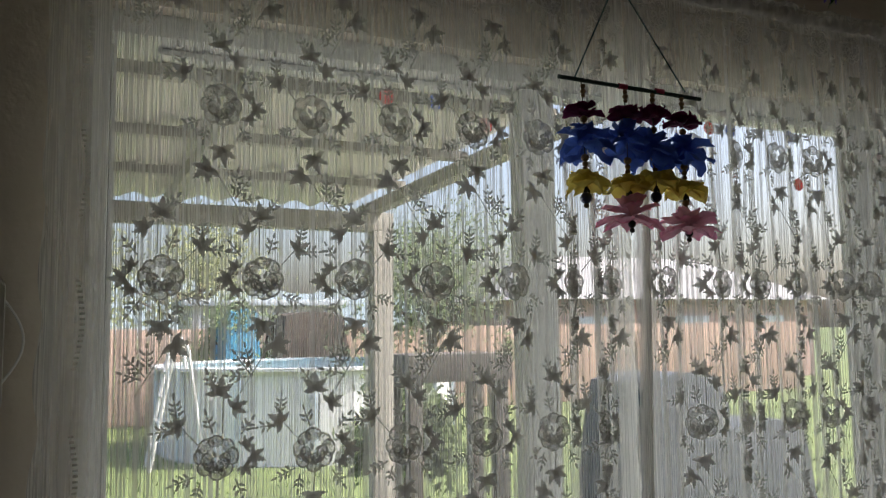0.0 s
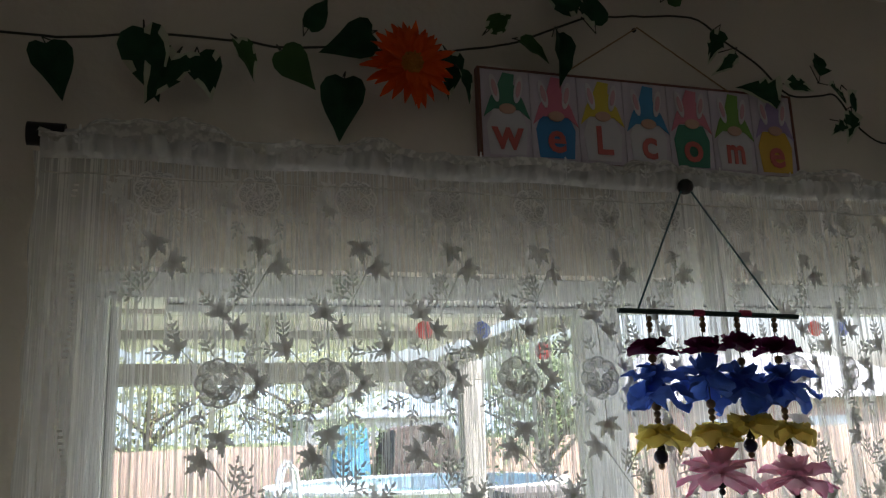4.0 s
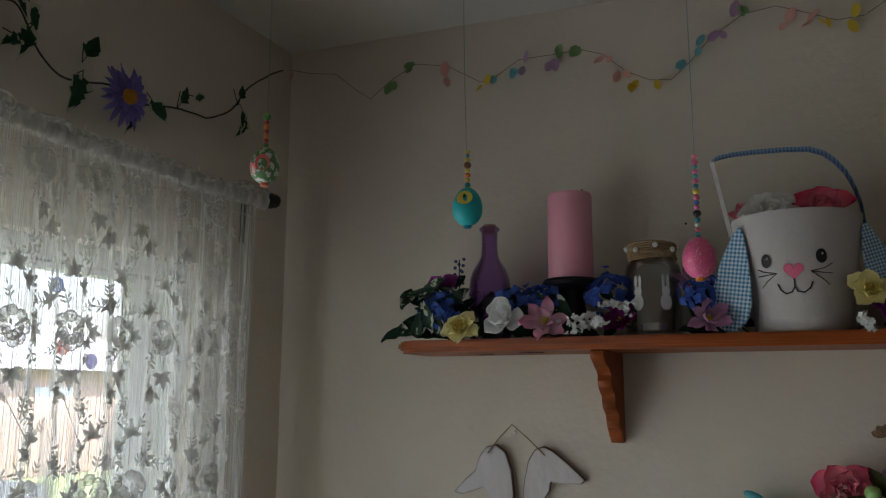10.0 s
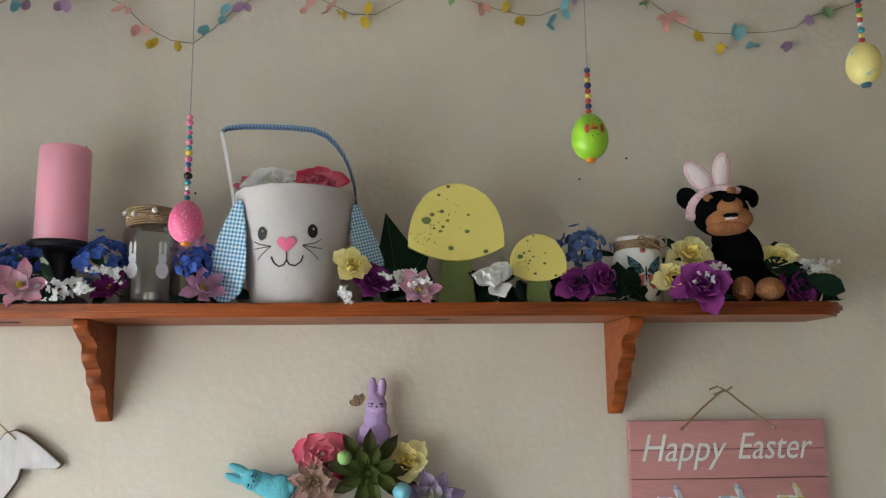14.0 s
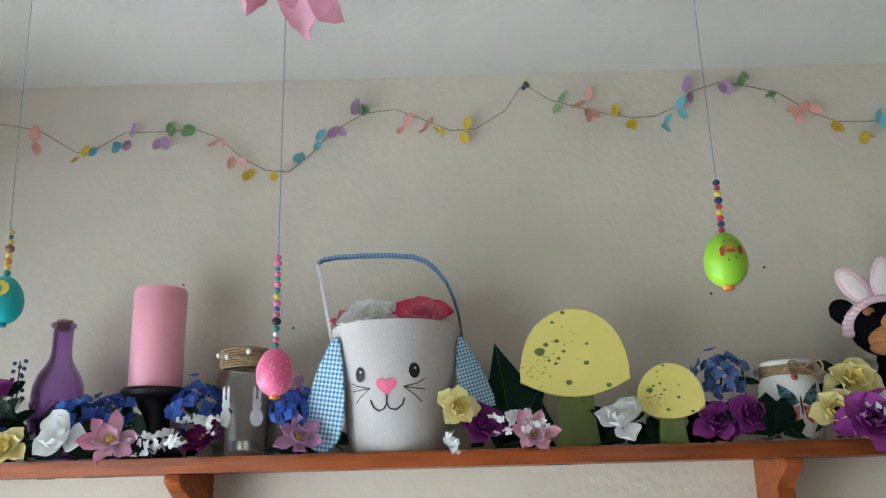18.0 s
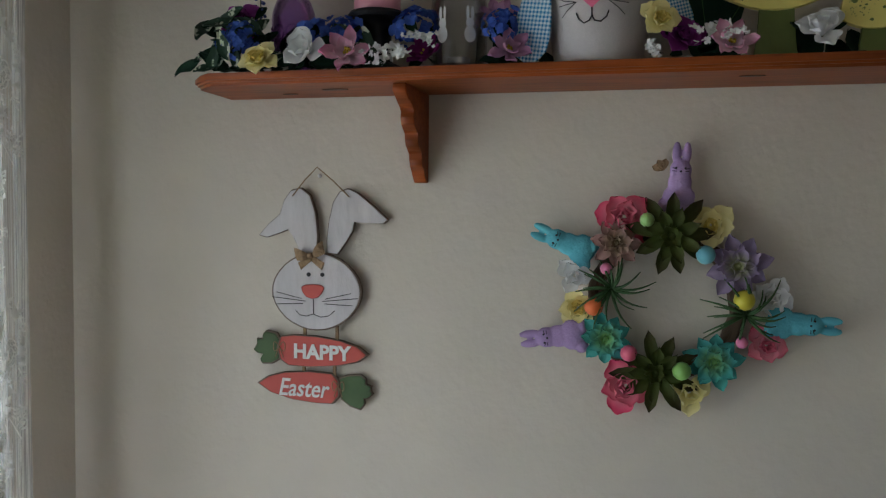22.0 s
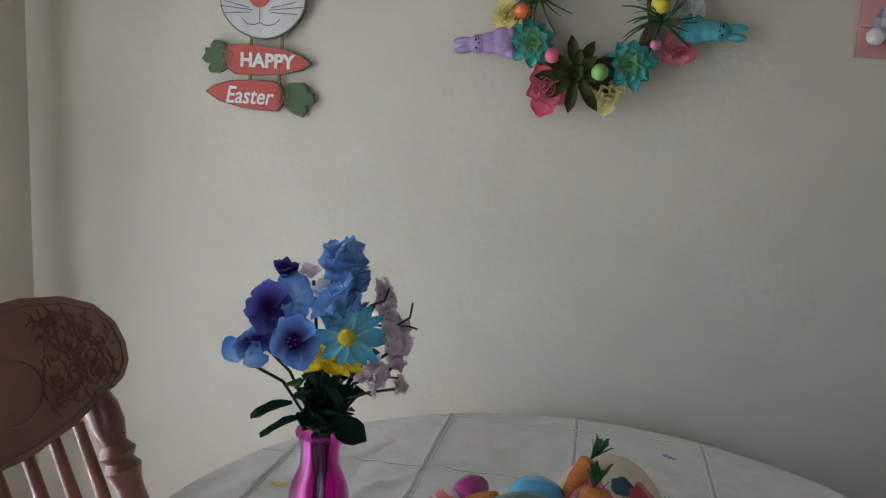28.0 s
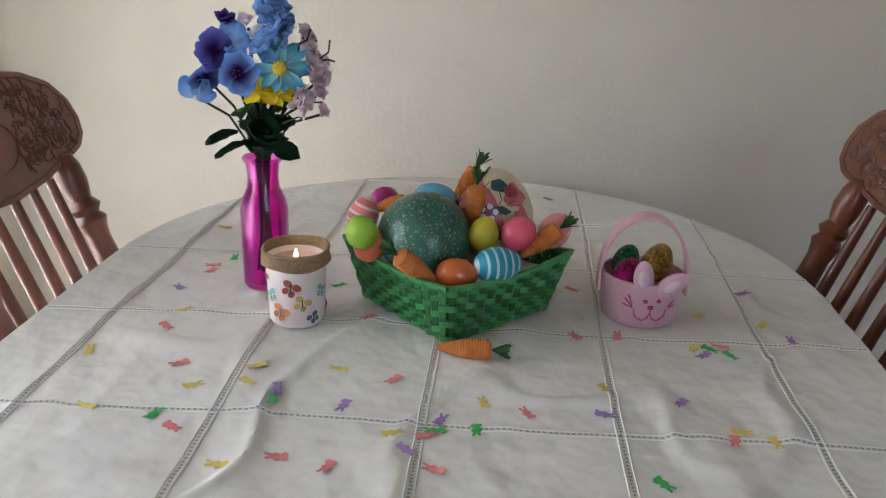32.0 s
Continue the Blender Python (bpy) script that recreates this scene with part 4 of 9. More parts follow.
leaf_spray("dark green leaves at the shelf end", [(-0.12 + rr.uniform(-0.03, 0.03), rr.uniform(-1.92, -1.82), ST + rr.uniform(0.006, 0.05), rr.uniform(-60, 160), rr.uniform(-15, 15)) for k in range(12)], [M_GREEN], 10)
# large lobed ivy leaf
ivy = thing("ivy_leaf", "large lobed dark ivy leaf standing behind the flowers", "foliage", on_wall(-1.21, 1.955, 0.085))
bm = BM()
plate(bm, [(0, -0.07), (0.03, -0.055), (0.062, -0.05), (0.045, -0.015), (0.055, 0.022), (0.022, 0.018), (-0.022, 0.075), (-0.032, 0.02), (-0.06, 0.03), (-0.045, -0.015), (-0.058, -0.05), (-0.03, -0.05)], 0.0012)
part("blade", bm, M_GREEN, ivy)
bm = BM()
for p in ((-0.02, 0.07), (0.05, 0.018), (-0.055, 0.026), (0.055, -0.045), (-0.05, -0.045)):
    tube(bm, [(0, -0.065, 0.001), (p[0], p[1], 0.001)], 0.0006, 4)
tube(bm, [(0, -0.066, 0), (0, -0.076, 0)], 0.0012, 5)
part("vein", bm, M_LEAF, ivy)
# blue berry sprig
bs = thing("berry_sprig", "small blue berry sprig beside the bottle", "foliage", on_wall(-0.462, 1.965, 0.10))
bm = BM()
for k in range(16):
    ball(bm, 0.0035, Matrix.Translation((0.009 * math.sin(k * 2.2), 0.004 * k, 0.006 * math.cos(k * 2.2))), 6)
part("berries", bm, plain("dark_blue_berry", (0.05, 0.07, 0.22), 0.5), bs)
bm = BM()
tube(bm, [(0, -0.08, 0), (0, 0.06, 0)], 0.001, 5)
part("stem", bm, M_STEM, bs)

# bottle with raised pattern
M_PGLASS = thin_glass("purple_glass", (0.80, 0.66, 0.90))
bottle = thing("glass_bottle", "purple glass bottle with raised pattern and cork", "bottle", pose(-0.075, -0.513, ST))
bm = BM()
outer = [(0, 0.0), (0.033, 0), (0.0365, 0.004), (0.038, 0.02), (0.038, 0.104), (0.0365, 0.117), (0.031, 0.133), (0.022, 0.147), (0.0165, 0.158), (0.0148, 0.175), (0.0150, 0.206), (0.0188, 0.208), (0.0188, 0.213), (0.0150, 0.215)]
inner = [(0.0122, 0.215), (0.0122, 0.175), (0.0137, 0.158), (0.019, 0.145), (0.028, 0.131), (0.0335, 0.115), (0.035, 0.104), (0.035, 0.02), (0.032, 0.008), (0, 0.007)]
lathe(bm, outer + inner, 32)
part("body", bm, M_PGLASS, bottle)
bm = BM()
for row, z in enumerate((0.024, 0.050, 0.076)):
    for k in range(9):
        a = 2 * math.pi * (k + 0.5 * (row % 2)) / 9
        pts = []
        for q in range(13):
            b = 2 * math.pi * q / 12
            aa = a + 0.30 * math.cos(b)
            pts.append((0.0384 * math.cos(aa), 0.0384 * math.sin(aa), z + 0.0140 * math.sin(b)))
        tube(bm, pts, 0.0012, 4)
part("relief", bm, M_PGLASS, bottle, "raised ring pattern in the glass")
bm = BM()
lathe(bm, [(0, 0.203), (0.0116, 0.203), (0.0122, 0.219), (0, 0.219)], 14)
part("cork", bm, plain("cork", (0.35, 0.22, 0.12), 0.95, vary=0.3, scale=150), bottle, "brown cork")

# pillar candle on a black stand
stand = thing("candle_stand", "black turned wooden candle stand", "candle stand", pose(-0.09, -0.672, ST))
bm = BM()
lathe(bm, [(0, 0), (0.045, 0), (0.047, 0.008), (0.040, 0.016), (0.026, 0.022), (0.022, 0.034), (0.026, 0.046), (0.024, 0.062), (0.024, 0.082), (0.030, 0.090), (0.047, 0.094), (0.050, 0.100), (0.047, 0.105), (0, 0.105)], 28)
part("pedestal", bm, M_BLACK, stand)
candle = thing("pillar_candle", "thick pink wax pillar candle on its stand", "candle", pose(-0.09, -0.672, ST + 0.105))
bm = BM()
lathe(bm, [(0, 0), (0.0385, 0), (0.0395, 0.003), (0.0395, 0.149), (0.0375, 0.154), (0.030, 0.153), (0, 0.150)], 32)
part("wax", bm, plain("pink_wax", (0.82, 0.36, 0.46), 0.38, vary=0.05, sss=0.15, coat=0.15), candle)
bm = BM()
tube(bm, [(0, 0, 0.149), (0.001, 0, 0.161)], 0.0012, 6)
part("wick", bm, M_BLACK, candle)

# glass jar with twine and white beads
M_CGLASS = thin_glass("clear_jar_glass", (0.975, 0.98, 0.97))
jar = thing("glass_jar", "clear glass jar with a twine-wrapped neck and bunny prints", "jar", pose(-0.095, -0.815, ST))
bm = BM()
lathe(bm, [(0, 0), (0.042, 0), (0.046, 0.005), (0.046, 0.112), (0.043, 0.122), (0.037, 0.128), (0.037, 0.158), (0.034, 0.158), (0.034, 0.127), (0.040, 0.119), (0.0425, 0.110), (0.0425, 0.010), (0, 0.008)], 32)
part("body", bm, M_CGLASS, jar)
for k in range(9):
    z = 0.131 + 0.0031 * k
    bm = BM()
    tube(bm, [((0.0385 + 0.001 * math.sin(3 * a + k)) * math.cos(a), (0.0385 + 0.001 * math.sin(3 * a + k)) * math.sin(a), z + 0.0015 * math.sin(a * 2 + k)) for a in [2 * math.pi * q / 28 for q in range(29)]], 0.0021, 5)
    part("twine", bm, M_TWINE, jar, "brown jute twine round the neck")
for k in range(8):
    bm = BM()
    a = 2 * math.pi * k / 8 + 0.3
    ball(bm, 0.0045, Matrix.Translation((0.0425 * math.cos(a), 0.0425 * math.sin(a), 0.150 - 0.006 * (k % 2))), 10)
    part("bead", bm, M_WHITE, jar, "white bead")
for a in (158, 215, 60):
    bm = BM()
    mm = pose(0, 0, 0.055, 0, 0, a) @ Matrix.Translation((0.0465, 0, 0)) @ pose(0, 0, 0, 90, 0, 90)
    for cx, cy, w, h in ((0, 0, 0.010, 0.013), (0, 0.018, 0.007, 0.008), (-0.004, 0.034, 0.0025, 0.011), (0.004, 0.034, 0.0025, 0.011)):
        plate(bm, [(cx + w * math.cos(2 * math.pi * q / 14), cy + h * math.sin(2 * math.pi * q / 14)) for q in range(14)], 0.0006, mm)
    part("bunny_print", bm, plain("white_print", (0.7, 0.7, 0.7), 0.6), jar, "white bunny print")
tl = thing("tea_light", "small candle in a metal cup inside the jar", "tea light", pose(-0.095, -0.815, ST + 0.0095))
bm = BM()
lathe(bm, [(0, 0), (0.019, 0), (0.019, 0.014), (0.018, 0.014), (0.018, 0.010)], 20)
part("cup", bm, plain("aluminium_cup", (0.7, 0.7, 0.7), 0.3, metal=1.0), tl)
bm = BM()
lathe(bm, [(0, 0.011), (0.0178, 0.011), (0.0178, 0.009), (0, 0.009)], 20)
part("wax", bm, M_WHITE, tl)

# fabric bunny bucket
BY, BX = -1.042, -0.100
M_LINEN = mat("pale_linen_fabric", (0.52, 0.485, 0.48), 0.9, vary=0.05, scale=180, bump=0.12, bscale=350, sheen=0.2)
M_GING = gingham("blue_gingham", (0.62, 0.72, 0.78), (0.02, 0.20, 0.42), 0.0062)
M_NAVY = gingham("navy_gingham", (0.22, 0.34, 0.52), (0.015, 0.05, 0.16), 0.0055)
bucket = thing("bunny_bucket", "pale fabric bucket with bunny face and gingham ears", "bucket", pose(BX, BY, ST))
RB, RT, HB = 0.0675, 0.0970, 0.180


def bucket_r(z):
    return RB + (RT - RB) * z / HB


bm = BM()
pr = [(0, 0), (RB - 0.003, 0), (RB, 0.003)] + [(bucket_r(HB * k / 8), HB * k / 8) for k in range(1, 9)] + [(RT - 0.003, HB + 0.001), (RT - 0.005, HB - 0.002), (RB - 0.003, 0.012), (0, 0.012)]
lathe(bm, pr, 40)
for v in bm.verts:
    k = 1 + 0.018 * noise.noise(v.co * 18)
    v.co.x *= k
    v.co.y *= k
part("shell", bm, M_LINEN, bucket)


def on_bucket(s, z, out=0.0008):
    """A point on the bucket's front: s metres to the viewer's right, z metres up."""
    r = bucket_r(z) + out
    a = math.pi + s / r
    return Vector((r * math.cos(a), r * math.sin(a), z))


def bucket_patch(name, pts, material, label="", out=0.0012):
    bm = BM()
    c = [sum(p[i] for p in pts) / len(pts) for i in (0, 1)]
    vc = bm.verts.new(on_bucket(c[0], c[1], out + 0.001))
    vs = [bm.verts.new(on_bucket(p[0], p[1], out)) for p in pts]
    for k in range(len(vs)):
        bm.faces.new((vc, vs[k], vs[(k + 1) % len(vs)]))
    return part(name, bm, material, bucket, label)


def ell(cx, cy, a, b, n=18):
    return [(cx + a * math.cos(2 * math.pi * k / n), cy + b * math.sin(2 * math.pi * k / n)) for k in range(n)]


FX = -0.006
for s in (-0.040, 0.040):
    bucket_patch("eye", ell(FX + s, 0.106 if s < 0 else 0.109, 0.0082, 0.0105), M_BLACK, "black embroidered eye")
    bucket_patch("eye_glint", ell(FX + s + 0.0015, 0.109 if s < 0 else 0.112, 0.0016, 0.0018, 8), M_WHITE, out=0.0028)
heart = [(0.0125 * 0.9 * math.sin(t) ** 3, 0.0105 * (0.8125 * math.cos(t) - 0.3125 * math.cos(2 * t) - 0.125 * math.cos(3 * t) - 0.0625 * math.cos(4 * t))) for t in [2 * math.pi * k / 26 for k in range(26)]]
bucket_patch("nose", [(FX + 1.3 * x, 0.089 + 1.35 * y) for x, y in heart], plain("pink_felt", (0.75, 0.16, 0.28), 0.9), "pink heart nose")
for pts in ([(0, 0.077), (0, 0.065)], [(-0.024, 0.070), (-0.020, 0.061), (-0.012, 0.055), (-0.004, 0.058), (0, 0.065)], [(0, 0.065), (0.004, 0.058), (0.013, 0.056), (0.022, 0.063), (0.025, 0.072)]):
    bm = BM()
    tube(bm, [on_bucket(FX + x, z) for x, z in pts], 0.0011, 5)
    part("mouth_stitch", bm, M_BLACK, bucket, "black stitched mouth")
for sg in (-1, 1):
    for x1, z1 in ((0.056, 0.099 if sg > 0 else 0.095), (0.056, 0.084), (0.050, 0.067)):
        bm = BM()
        tube(bm, [on_bucket(FX + sg * 0.024, 0.087 if sg > 0 else 0.086), on_bucket(FX + sg * x1 * 0.8, (z1 + 0.087) / 2 - 0.001), on_bucket(FX + sg * x1, z1)], 0.0006, 4)
        part("whisker", bm, M_BLACK, bucket)
ear = [(0, 0.0), (0.007, -0.008), (0.017, -0.040), (0.027, -0.080), (0.0325, -0.113), (0.029, -0.138), (0.015, -0.155), (-0.003, -0.158), (-0.020, -0.149), (-0.031, -0.125), (-0.031, -0.092), (-0.021, -0.045), (-0.008, -0.008)]
for sg, s, tilt, yw in ((-1, -0.094, -10, 22), (1, 0.128, 17, -32)):
    bm = BM()
    plate(bm, ear, 0.004)
    bmesh.ops.bevel(bm, geom=bm.edges[:], offset=0.0012, segments=1, affect="EDGES")
    p = on_bucket(s, HB - 0.016, 0.006)
    sc = 1.04 if sg < 0 else 0.86
    o = part("ear", bm, M_GING, bucket, "hanging blue gingham ear")
    o.matrix_basis = Matrix.Translation(p) @ on_wall(0, 0, 0) @ pose(0, 0, 0, 0, -yw, 0) @ pose(0, 0, 0, 0, 0, tilt) @ Matrix.Scale(sc, 4)


def strap(pts, w, material, label, turn=0.0):
    bm = BM()
    rows = []
    for y, z in pts:
        y, z = y * 1.05, z * 1.12
        rows.append([bm.verts.new((dx, y + turn * dx, HB + z + dz)) for dx, dz in ((-w, 0), (w, 0.001), (w, -0.003), (-w, -0.004))])
    for a, b in zip(rows, rows[1:]):
        for q in range(4):
            bm.faces.new((a[q], b[q], b[(q + 1) % 4], a[(q + 1) % 4]))
    bm.faces.new(rows[0][::-1])
    bm.faces.new(rows[-1])
    part("handle", bm, material, bucket, label)


strap([(0.0935, -0.014), (0.100, 0.02), (0.107, 0.055), (0.113, 0.085), (0.1165, 0.098)], 0.010, M_LINEN, "pale fabric side of the handle", 0.38)
strap([(0.1165, 0.0985), (0.108, 0.1035), (0.085, 0.1065), (0.05, 0.107), (0.01, 0.106), (-0.025, 0.103), (-0.045, 0.095), (-0.060, 0.082), (-0.073, 0.065), (-0.081, 0.048), (-0.087, 0.030), (-0.091, 0.012), (-0.0935, -0.014)], 0.010, M_NAVY, "arched navy gingham handle", 0.18)
for k, (kind, dx, dy, s, c, label) in enumerate((("rose", -0.02, 0.036, 0.054, "white", "white rose in the fabric bucket"), ("rose", -0.02, -0.042, 0.056, "red", "rose-red bloom in the fabric bucket"), ("rose", 0.02, -0.005, 0.036, "purple", "purple bloom in the fabric bucket"), ("lily", 0.0, 0.070, 0.036, "red", "rose-red lily in the fabric bucket"), ("rose", 0.035, 0.05, 0.04, "white", "white bloom in the fabric bucket"))):
    bloom(kind, label, face_viewer(BX + dx, BY + dy, ST + HB + 0.004, 0, 40), s, COL[c], 90 + k, leaves=1, group="flowers in the fabric bucket")

# flat wooden mushrooms
M_MCAP = plain("yellow_painted_wood", (0.72, 0.62, 0.16), 0.5, vary=0.05, scale=14)
M_MSTEM = plain("olive_painted_wood", (0.13, 0.17, 0.035), 0.55, vary=0.2, scale=30)


def mushroom(label, y, x, w, cap_h, stem_h, stem_w, seed):
    root = thing("wooden_mushroom", label, "mushroom", on_wall(y, ST, -x), "painted wooden mushrooms")
    bm = BM()
    plate(bm, [(-stem_w * 0.62, 0), (stem_w * 0.62, 0), (stem_w * 0.5, stem_h * 0.35), (stem_w * 0.46, stem_h + 0.01), (-stem_w * 0.46, stem_h + 0.01), (-stem_w * 0.5, stem_h * 0.35)], 0.012)
    bmesh.ops.bevel(bm, geom=bm.edges[:], offset=0.0012, segments=1, affect="EDGES")
    part("stem", bm, M_MSTEM, root)
    bm = BM()
    h = w / 2
    out = [(-h, cap_h * 0.16)] + [(-h * math.cos(math.pi * k / 20), stem_h * 0 + cap_h * (0.16 + 0.84 * math.sin(math.pi * k / 20) ** 0.85)) for k in range(1, 20)] + [(h, cap_h * 0.16)] + [(h * (1 - 2 * k / 8), cap_h * 0.16 * (1 - math.sin(math.pi * k / 8) * 1.15)) for k in range(1, 8)]
    plate(bm, out, 0.014, Matrix.Translation((0, stem_h, 0.006)))
    bmesh.ops.bevel(bm, geom=bm.edges[:], offset=0.0012, segments=1, affect="EDGES")
    part("cap", bm, M_MCAP, root)
    r = random.Random(seed)
    spots = [(-0.62, 0.50, 0.055), (-0.50, 0.58, 0.028), (-0.30, 0.62, 0.026), (-0.18, 0.50, 0.022), (-0.28, 0.42, 0.022), (-0.34, 0.36, 0.02), (-0.46, 0.40, 0.018), (0.25, 0.58, 0.018), (0.22, 0.36, 0.030), (-0.12, 0.14, 0.033), (0.60, 0.10, 0.030), (-0.36, 0.84, 0.02), (-0.16, 0.95, 0.024)]
    spots += [(r.gauss(-0.55, 0.14), r.gauss(0.33, 0.10), r.uniform(0.006, 0.011)) for k in range(28)] + [(r.uniform(-0.5, 0.1), r.uniform(0.4, 0.8), 0.007) for k in range(8)]
    for a, b, q in spots:
        q *= 1.45
        bm = BM()
        ang = r.uniform(0, 3)
        plate(bm, [(h * a + q * h * 1.25 * math.cos(ang + t) * (1 + 0.15 * math.sin(3 * t)), stem_h + cap_h * b + q * h * 0.95 * math.sin(ang + t)) for t in [2 * math.pi * k / 10 for k in range(10)]], 0.0006, Matrix.Translation((0, 0, 0.0066)))
        part("spot", bm, M_MSTEM, root)


mushroom("large flat yellow wooden mushroom with olive spots", -1.300, -0.135, 0.155, 0.124, 0.072, 0.052, 1)
mushroom("small flat yellow wooden mushroom with olive spots", -1.428, -0.150, 0.092, 0.075, 0.036, 0.034, 2)

# white butterfly jar
bj = thing("butterfly_jar", "white painted jar with a butterfly print and twine bow", "jar", pose(-0.10, -1.607, ST))
bm = BM()
lathe(bm, [(0, 0), (0.036, 0), (0.041, 0.006), (0.042, 0.06), (0.040, 0.082), (0.035, 0.092), (0.035, 0.112), (0.032, 0.114), (0.031, 0.09), (0, 0.09)], 28)
part("body", bm, mat("white_glazed_jar", (0.70, 0.69, 0.66), 0.35, vary=0.05), bj)
for k in range(5):
    bm = BM()
    tube(bm, [(0.0368 * math.cos(a), 0.0368 * math.sin(a), 0.093 + 0.003 * k + 0.001 * math.sin(3 * a + k)) for a in [2 * math.pi * q / 24 for q in range(25)]], 0.0018, 5)
    part("twine", bm, M_TWINE, bj)
bm = BM()
for sg in (-1, 1):
    tube(bm, [(-0.038 - 0.006 * math.sin(math.pi * q / 10), sg * -0.024 * math.sin(math.pi * q / 10) - 0.012, 0.100 + 0.010 * math.sin(2 * math.pi * q / 10)) for q in range(11)], 0.0016, 5)
part("bow", bm, M_TWINE, bj, "loose twine bow")


def jar_patch(root, rad, name, pts, material, label="", out=0.0008):
    bm = BM()
    vs = []
    for s, z in pts:
        a = math.pi + s / rad
        vs.append(bm.verts.new(((rad + out) * math.cos(a), (rad + out) * math.sin(a), z)))
    bm.faces.new(vs)
    return part(name, bm, material, root, label)


M_TEALW = speckled("teal_wing", (0.05, 0.17, 0.18), (0.01, 0.03, 0.04), 160, 0.5, 0.5)
M_REDW = speckled("red_wing", (0.62, 0.12, 0.10), (0.08, 0.03, 0.03), 160, 0.55, 0.5)
for sg in (-1, 1):
    jar_patch(bj, 0.042, "wing", [(sg * 0.002, 0.052), (sg * 0.008, 0.064), (sg * 0.018, 0.073), (sg * 0.029, 0.080), (sg * 0.028, 0.066), (sg * 0.022, 0.052), (sg * 0.012, 0.047)], M_TEALW, "teal butterfly wing")
    jar_patch(bj, 0.042, "wing", [(sg * 0.002, 0.048), (sg * 0.012, 0.046), (sg * 0.021, 0.040), (sg * 0.019, 0.029), (sg * 0.012, 0.023), (sg * 0.005, 0.030)], M_REDW, "red butterfly wing")
jar_patch(bj, 0.042, "red_flower_print", ell(-0.004, 0.087, 0.005, 0.005, 8), M_REDW)
jar_patch(bj, 0.042, "butterfly_body", ell(0.0, 0.048, 0.0015, 0.014, 10), M_BLACK, out=0.0016)

# plush dog with pink bunny ears: one plain mesh
bm = BM()


def lump(c, r, mi, rot=(0, 0, 0)):
    before = len(bm.faces)
    bmesh.ops.create_icosphere(bm, subdivisions=3, radius=1, matrix=Matrix.Translation(c) @ Euler([radians(a) for a in rot]).to_matrix().to_4x4() @ Matrix.Diagonal((*r, 1)))
    bm.faces.ensure_lookup_table()
    for f in bm.faces[before:]:
        f.material_index = mi


lump((0.002, -0.012, 0.042), (0.046, 0.052, 0.046), 0)
lump((0.002, -0.010, 0.082), (0.037, 0.043, 0.050), 0)
lump((0, -0.004, 0.112), (0.030, 0.034, 0.030), 0)
lump((0.002, 0.011, 0.158), (0.042, 0.047, 0.041), 0)
lump((-0.022, -0.001, 0.142), (0.026, 0.039, 0.024), 1)
lump((-0.024, 0.002, 0.128), (0.026, 0.034, 0.014), 1)
lump((-0.040, -0.004, 0.160), (0.021, 0.021, 0.015), 1, (0, 25, 0))
lump((-0.060, -0.003, 0.172), (0.007, 0.011, 0.008), 0)
lump((-0.047, -0.004, 0.145), (0.004, 0.012, 0.004), 0)
lump((-0.047, -0.005, 0.140), (0.004, 0.010, 0.0022), 3)
lump((-0.033, 0.030, 0.180), (0.005, 0.008, 0.006), 1)
lump((-0.033, -0.008, 0.190), (0.005, 0.008, 0.006), 1)
for y in (0.024, -0.014):
    lump((-0.038, y, 0.172), (0.004, 0.005, 0.005), 0)
lump((0.0, 0.064, 0.188), (0.010, 0.018, 0.022), 0, (-35, 0, 0))
lump((0.0, -0.030, 0.190), (0.010, 0.022, 0.012), 0, (25, 0, 0))
lump((0.0, -0.042, 0.180), (0.009, 0.009, 0.016), 0)
lump((-0.040, -0.016, 0.022), (0.032, 0.018, 0.021), 1)
lump((-0.040, -0.056, 0.020), (0.034, 0.023, 0.019), 1)
for k in range(13):
    a = radians(185 - 10.5 * k)
    lump((-0.010, 0.011 - 0.0475 * math.cos(a), 0.158 + 0.042 * math.sin(a)), (0.009, 0.0105, 0.0068), 2)
for y, z, w, rot in ((0.044, 0.226, 0.018, -34), (0.006, 0.232, 0.015, 8)):
    lump((-0.002, y, z), (0.005, w, 0.034), 2, (rot, 0, 0))
    lump((-0.006, y, z - 0.001), (0.003, w * 0.66, 0.028), 3, (rot, 0, 0))
for v in bm.verts:
    v.co += v.normal * 0.0012 * noise.noise(v.co * 300)
M_PLUSHB = mat("black_plush", (0.005, 0.005, 0.005), 1.0, vary=0.4, scale=200, bump=0.4, bscale=300, spec=0.05)
M_PLUSHT = mat("tan_plush", (0.36, 0.15, 0.055), 1.0, vary=0.25, scale=200, bump=0.8, bscale=300)
M_PLUSHP = mat("pink_plush", (0.72, 0.50, 0.56), 1.0, vary=0.1, scale=150, bump=0.5, bscale=250)
M_PLUSHW = mat("pale_satin", (0.72, 0.62, 0.62), 0.6, vary=0.06)
single("plush_dog", bm, [M_PLUSHB, M_PLUSHT, M_PLUSHP, M_PLUSHW], "black and tan plush dog wearing pink bunny ears", "plush toy", m=pose(-0.095, -1.772, ST + 0.001, 0, 0, -24))


# ---- lettering ----
def text_mesh(txt, size, depth=0.0006, shear=0.0, bold=0.0):
    cu = bpy.data.curves.new("lettering", "FONT")
    cu.body, cu.size, cu.extrude, cu.shear, cu.offset = txt, size, depth, shear, bold
    cu.align_x, cu.align_y = "CENTER", "CENTER"
    cu.resolution_u = 3
    ob = bpy.data.objects.new("lettering", cu)
    me = bpy.data.meshes.new_from_object(ob)
    bpy.data.objects.remove(ob)
    bpy.data.curves.remove(cu)
    return me


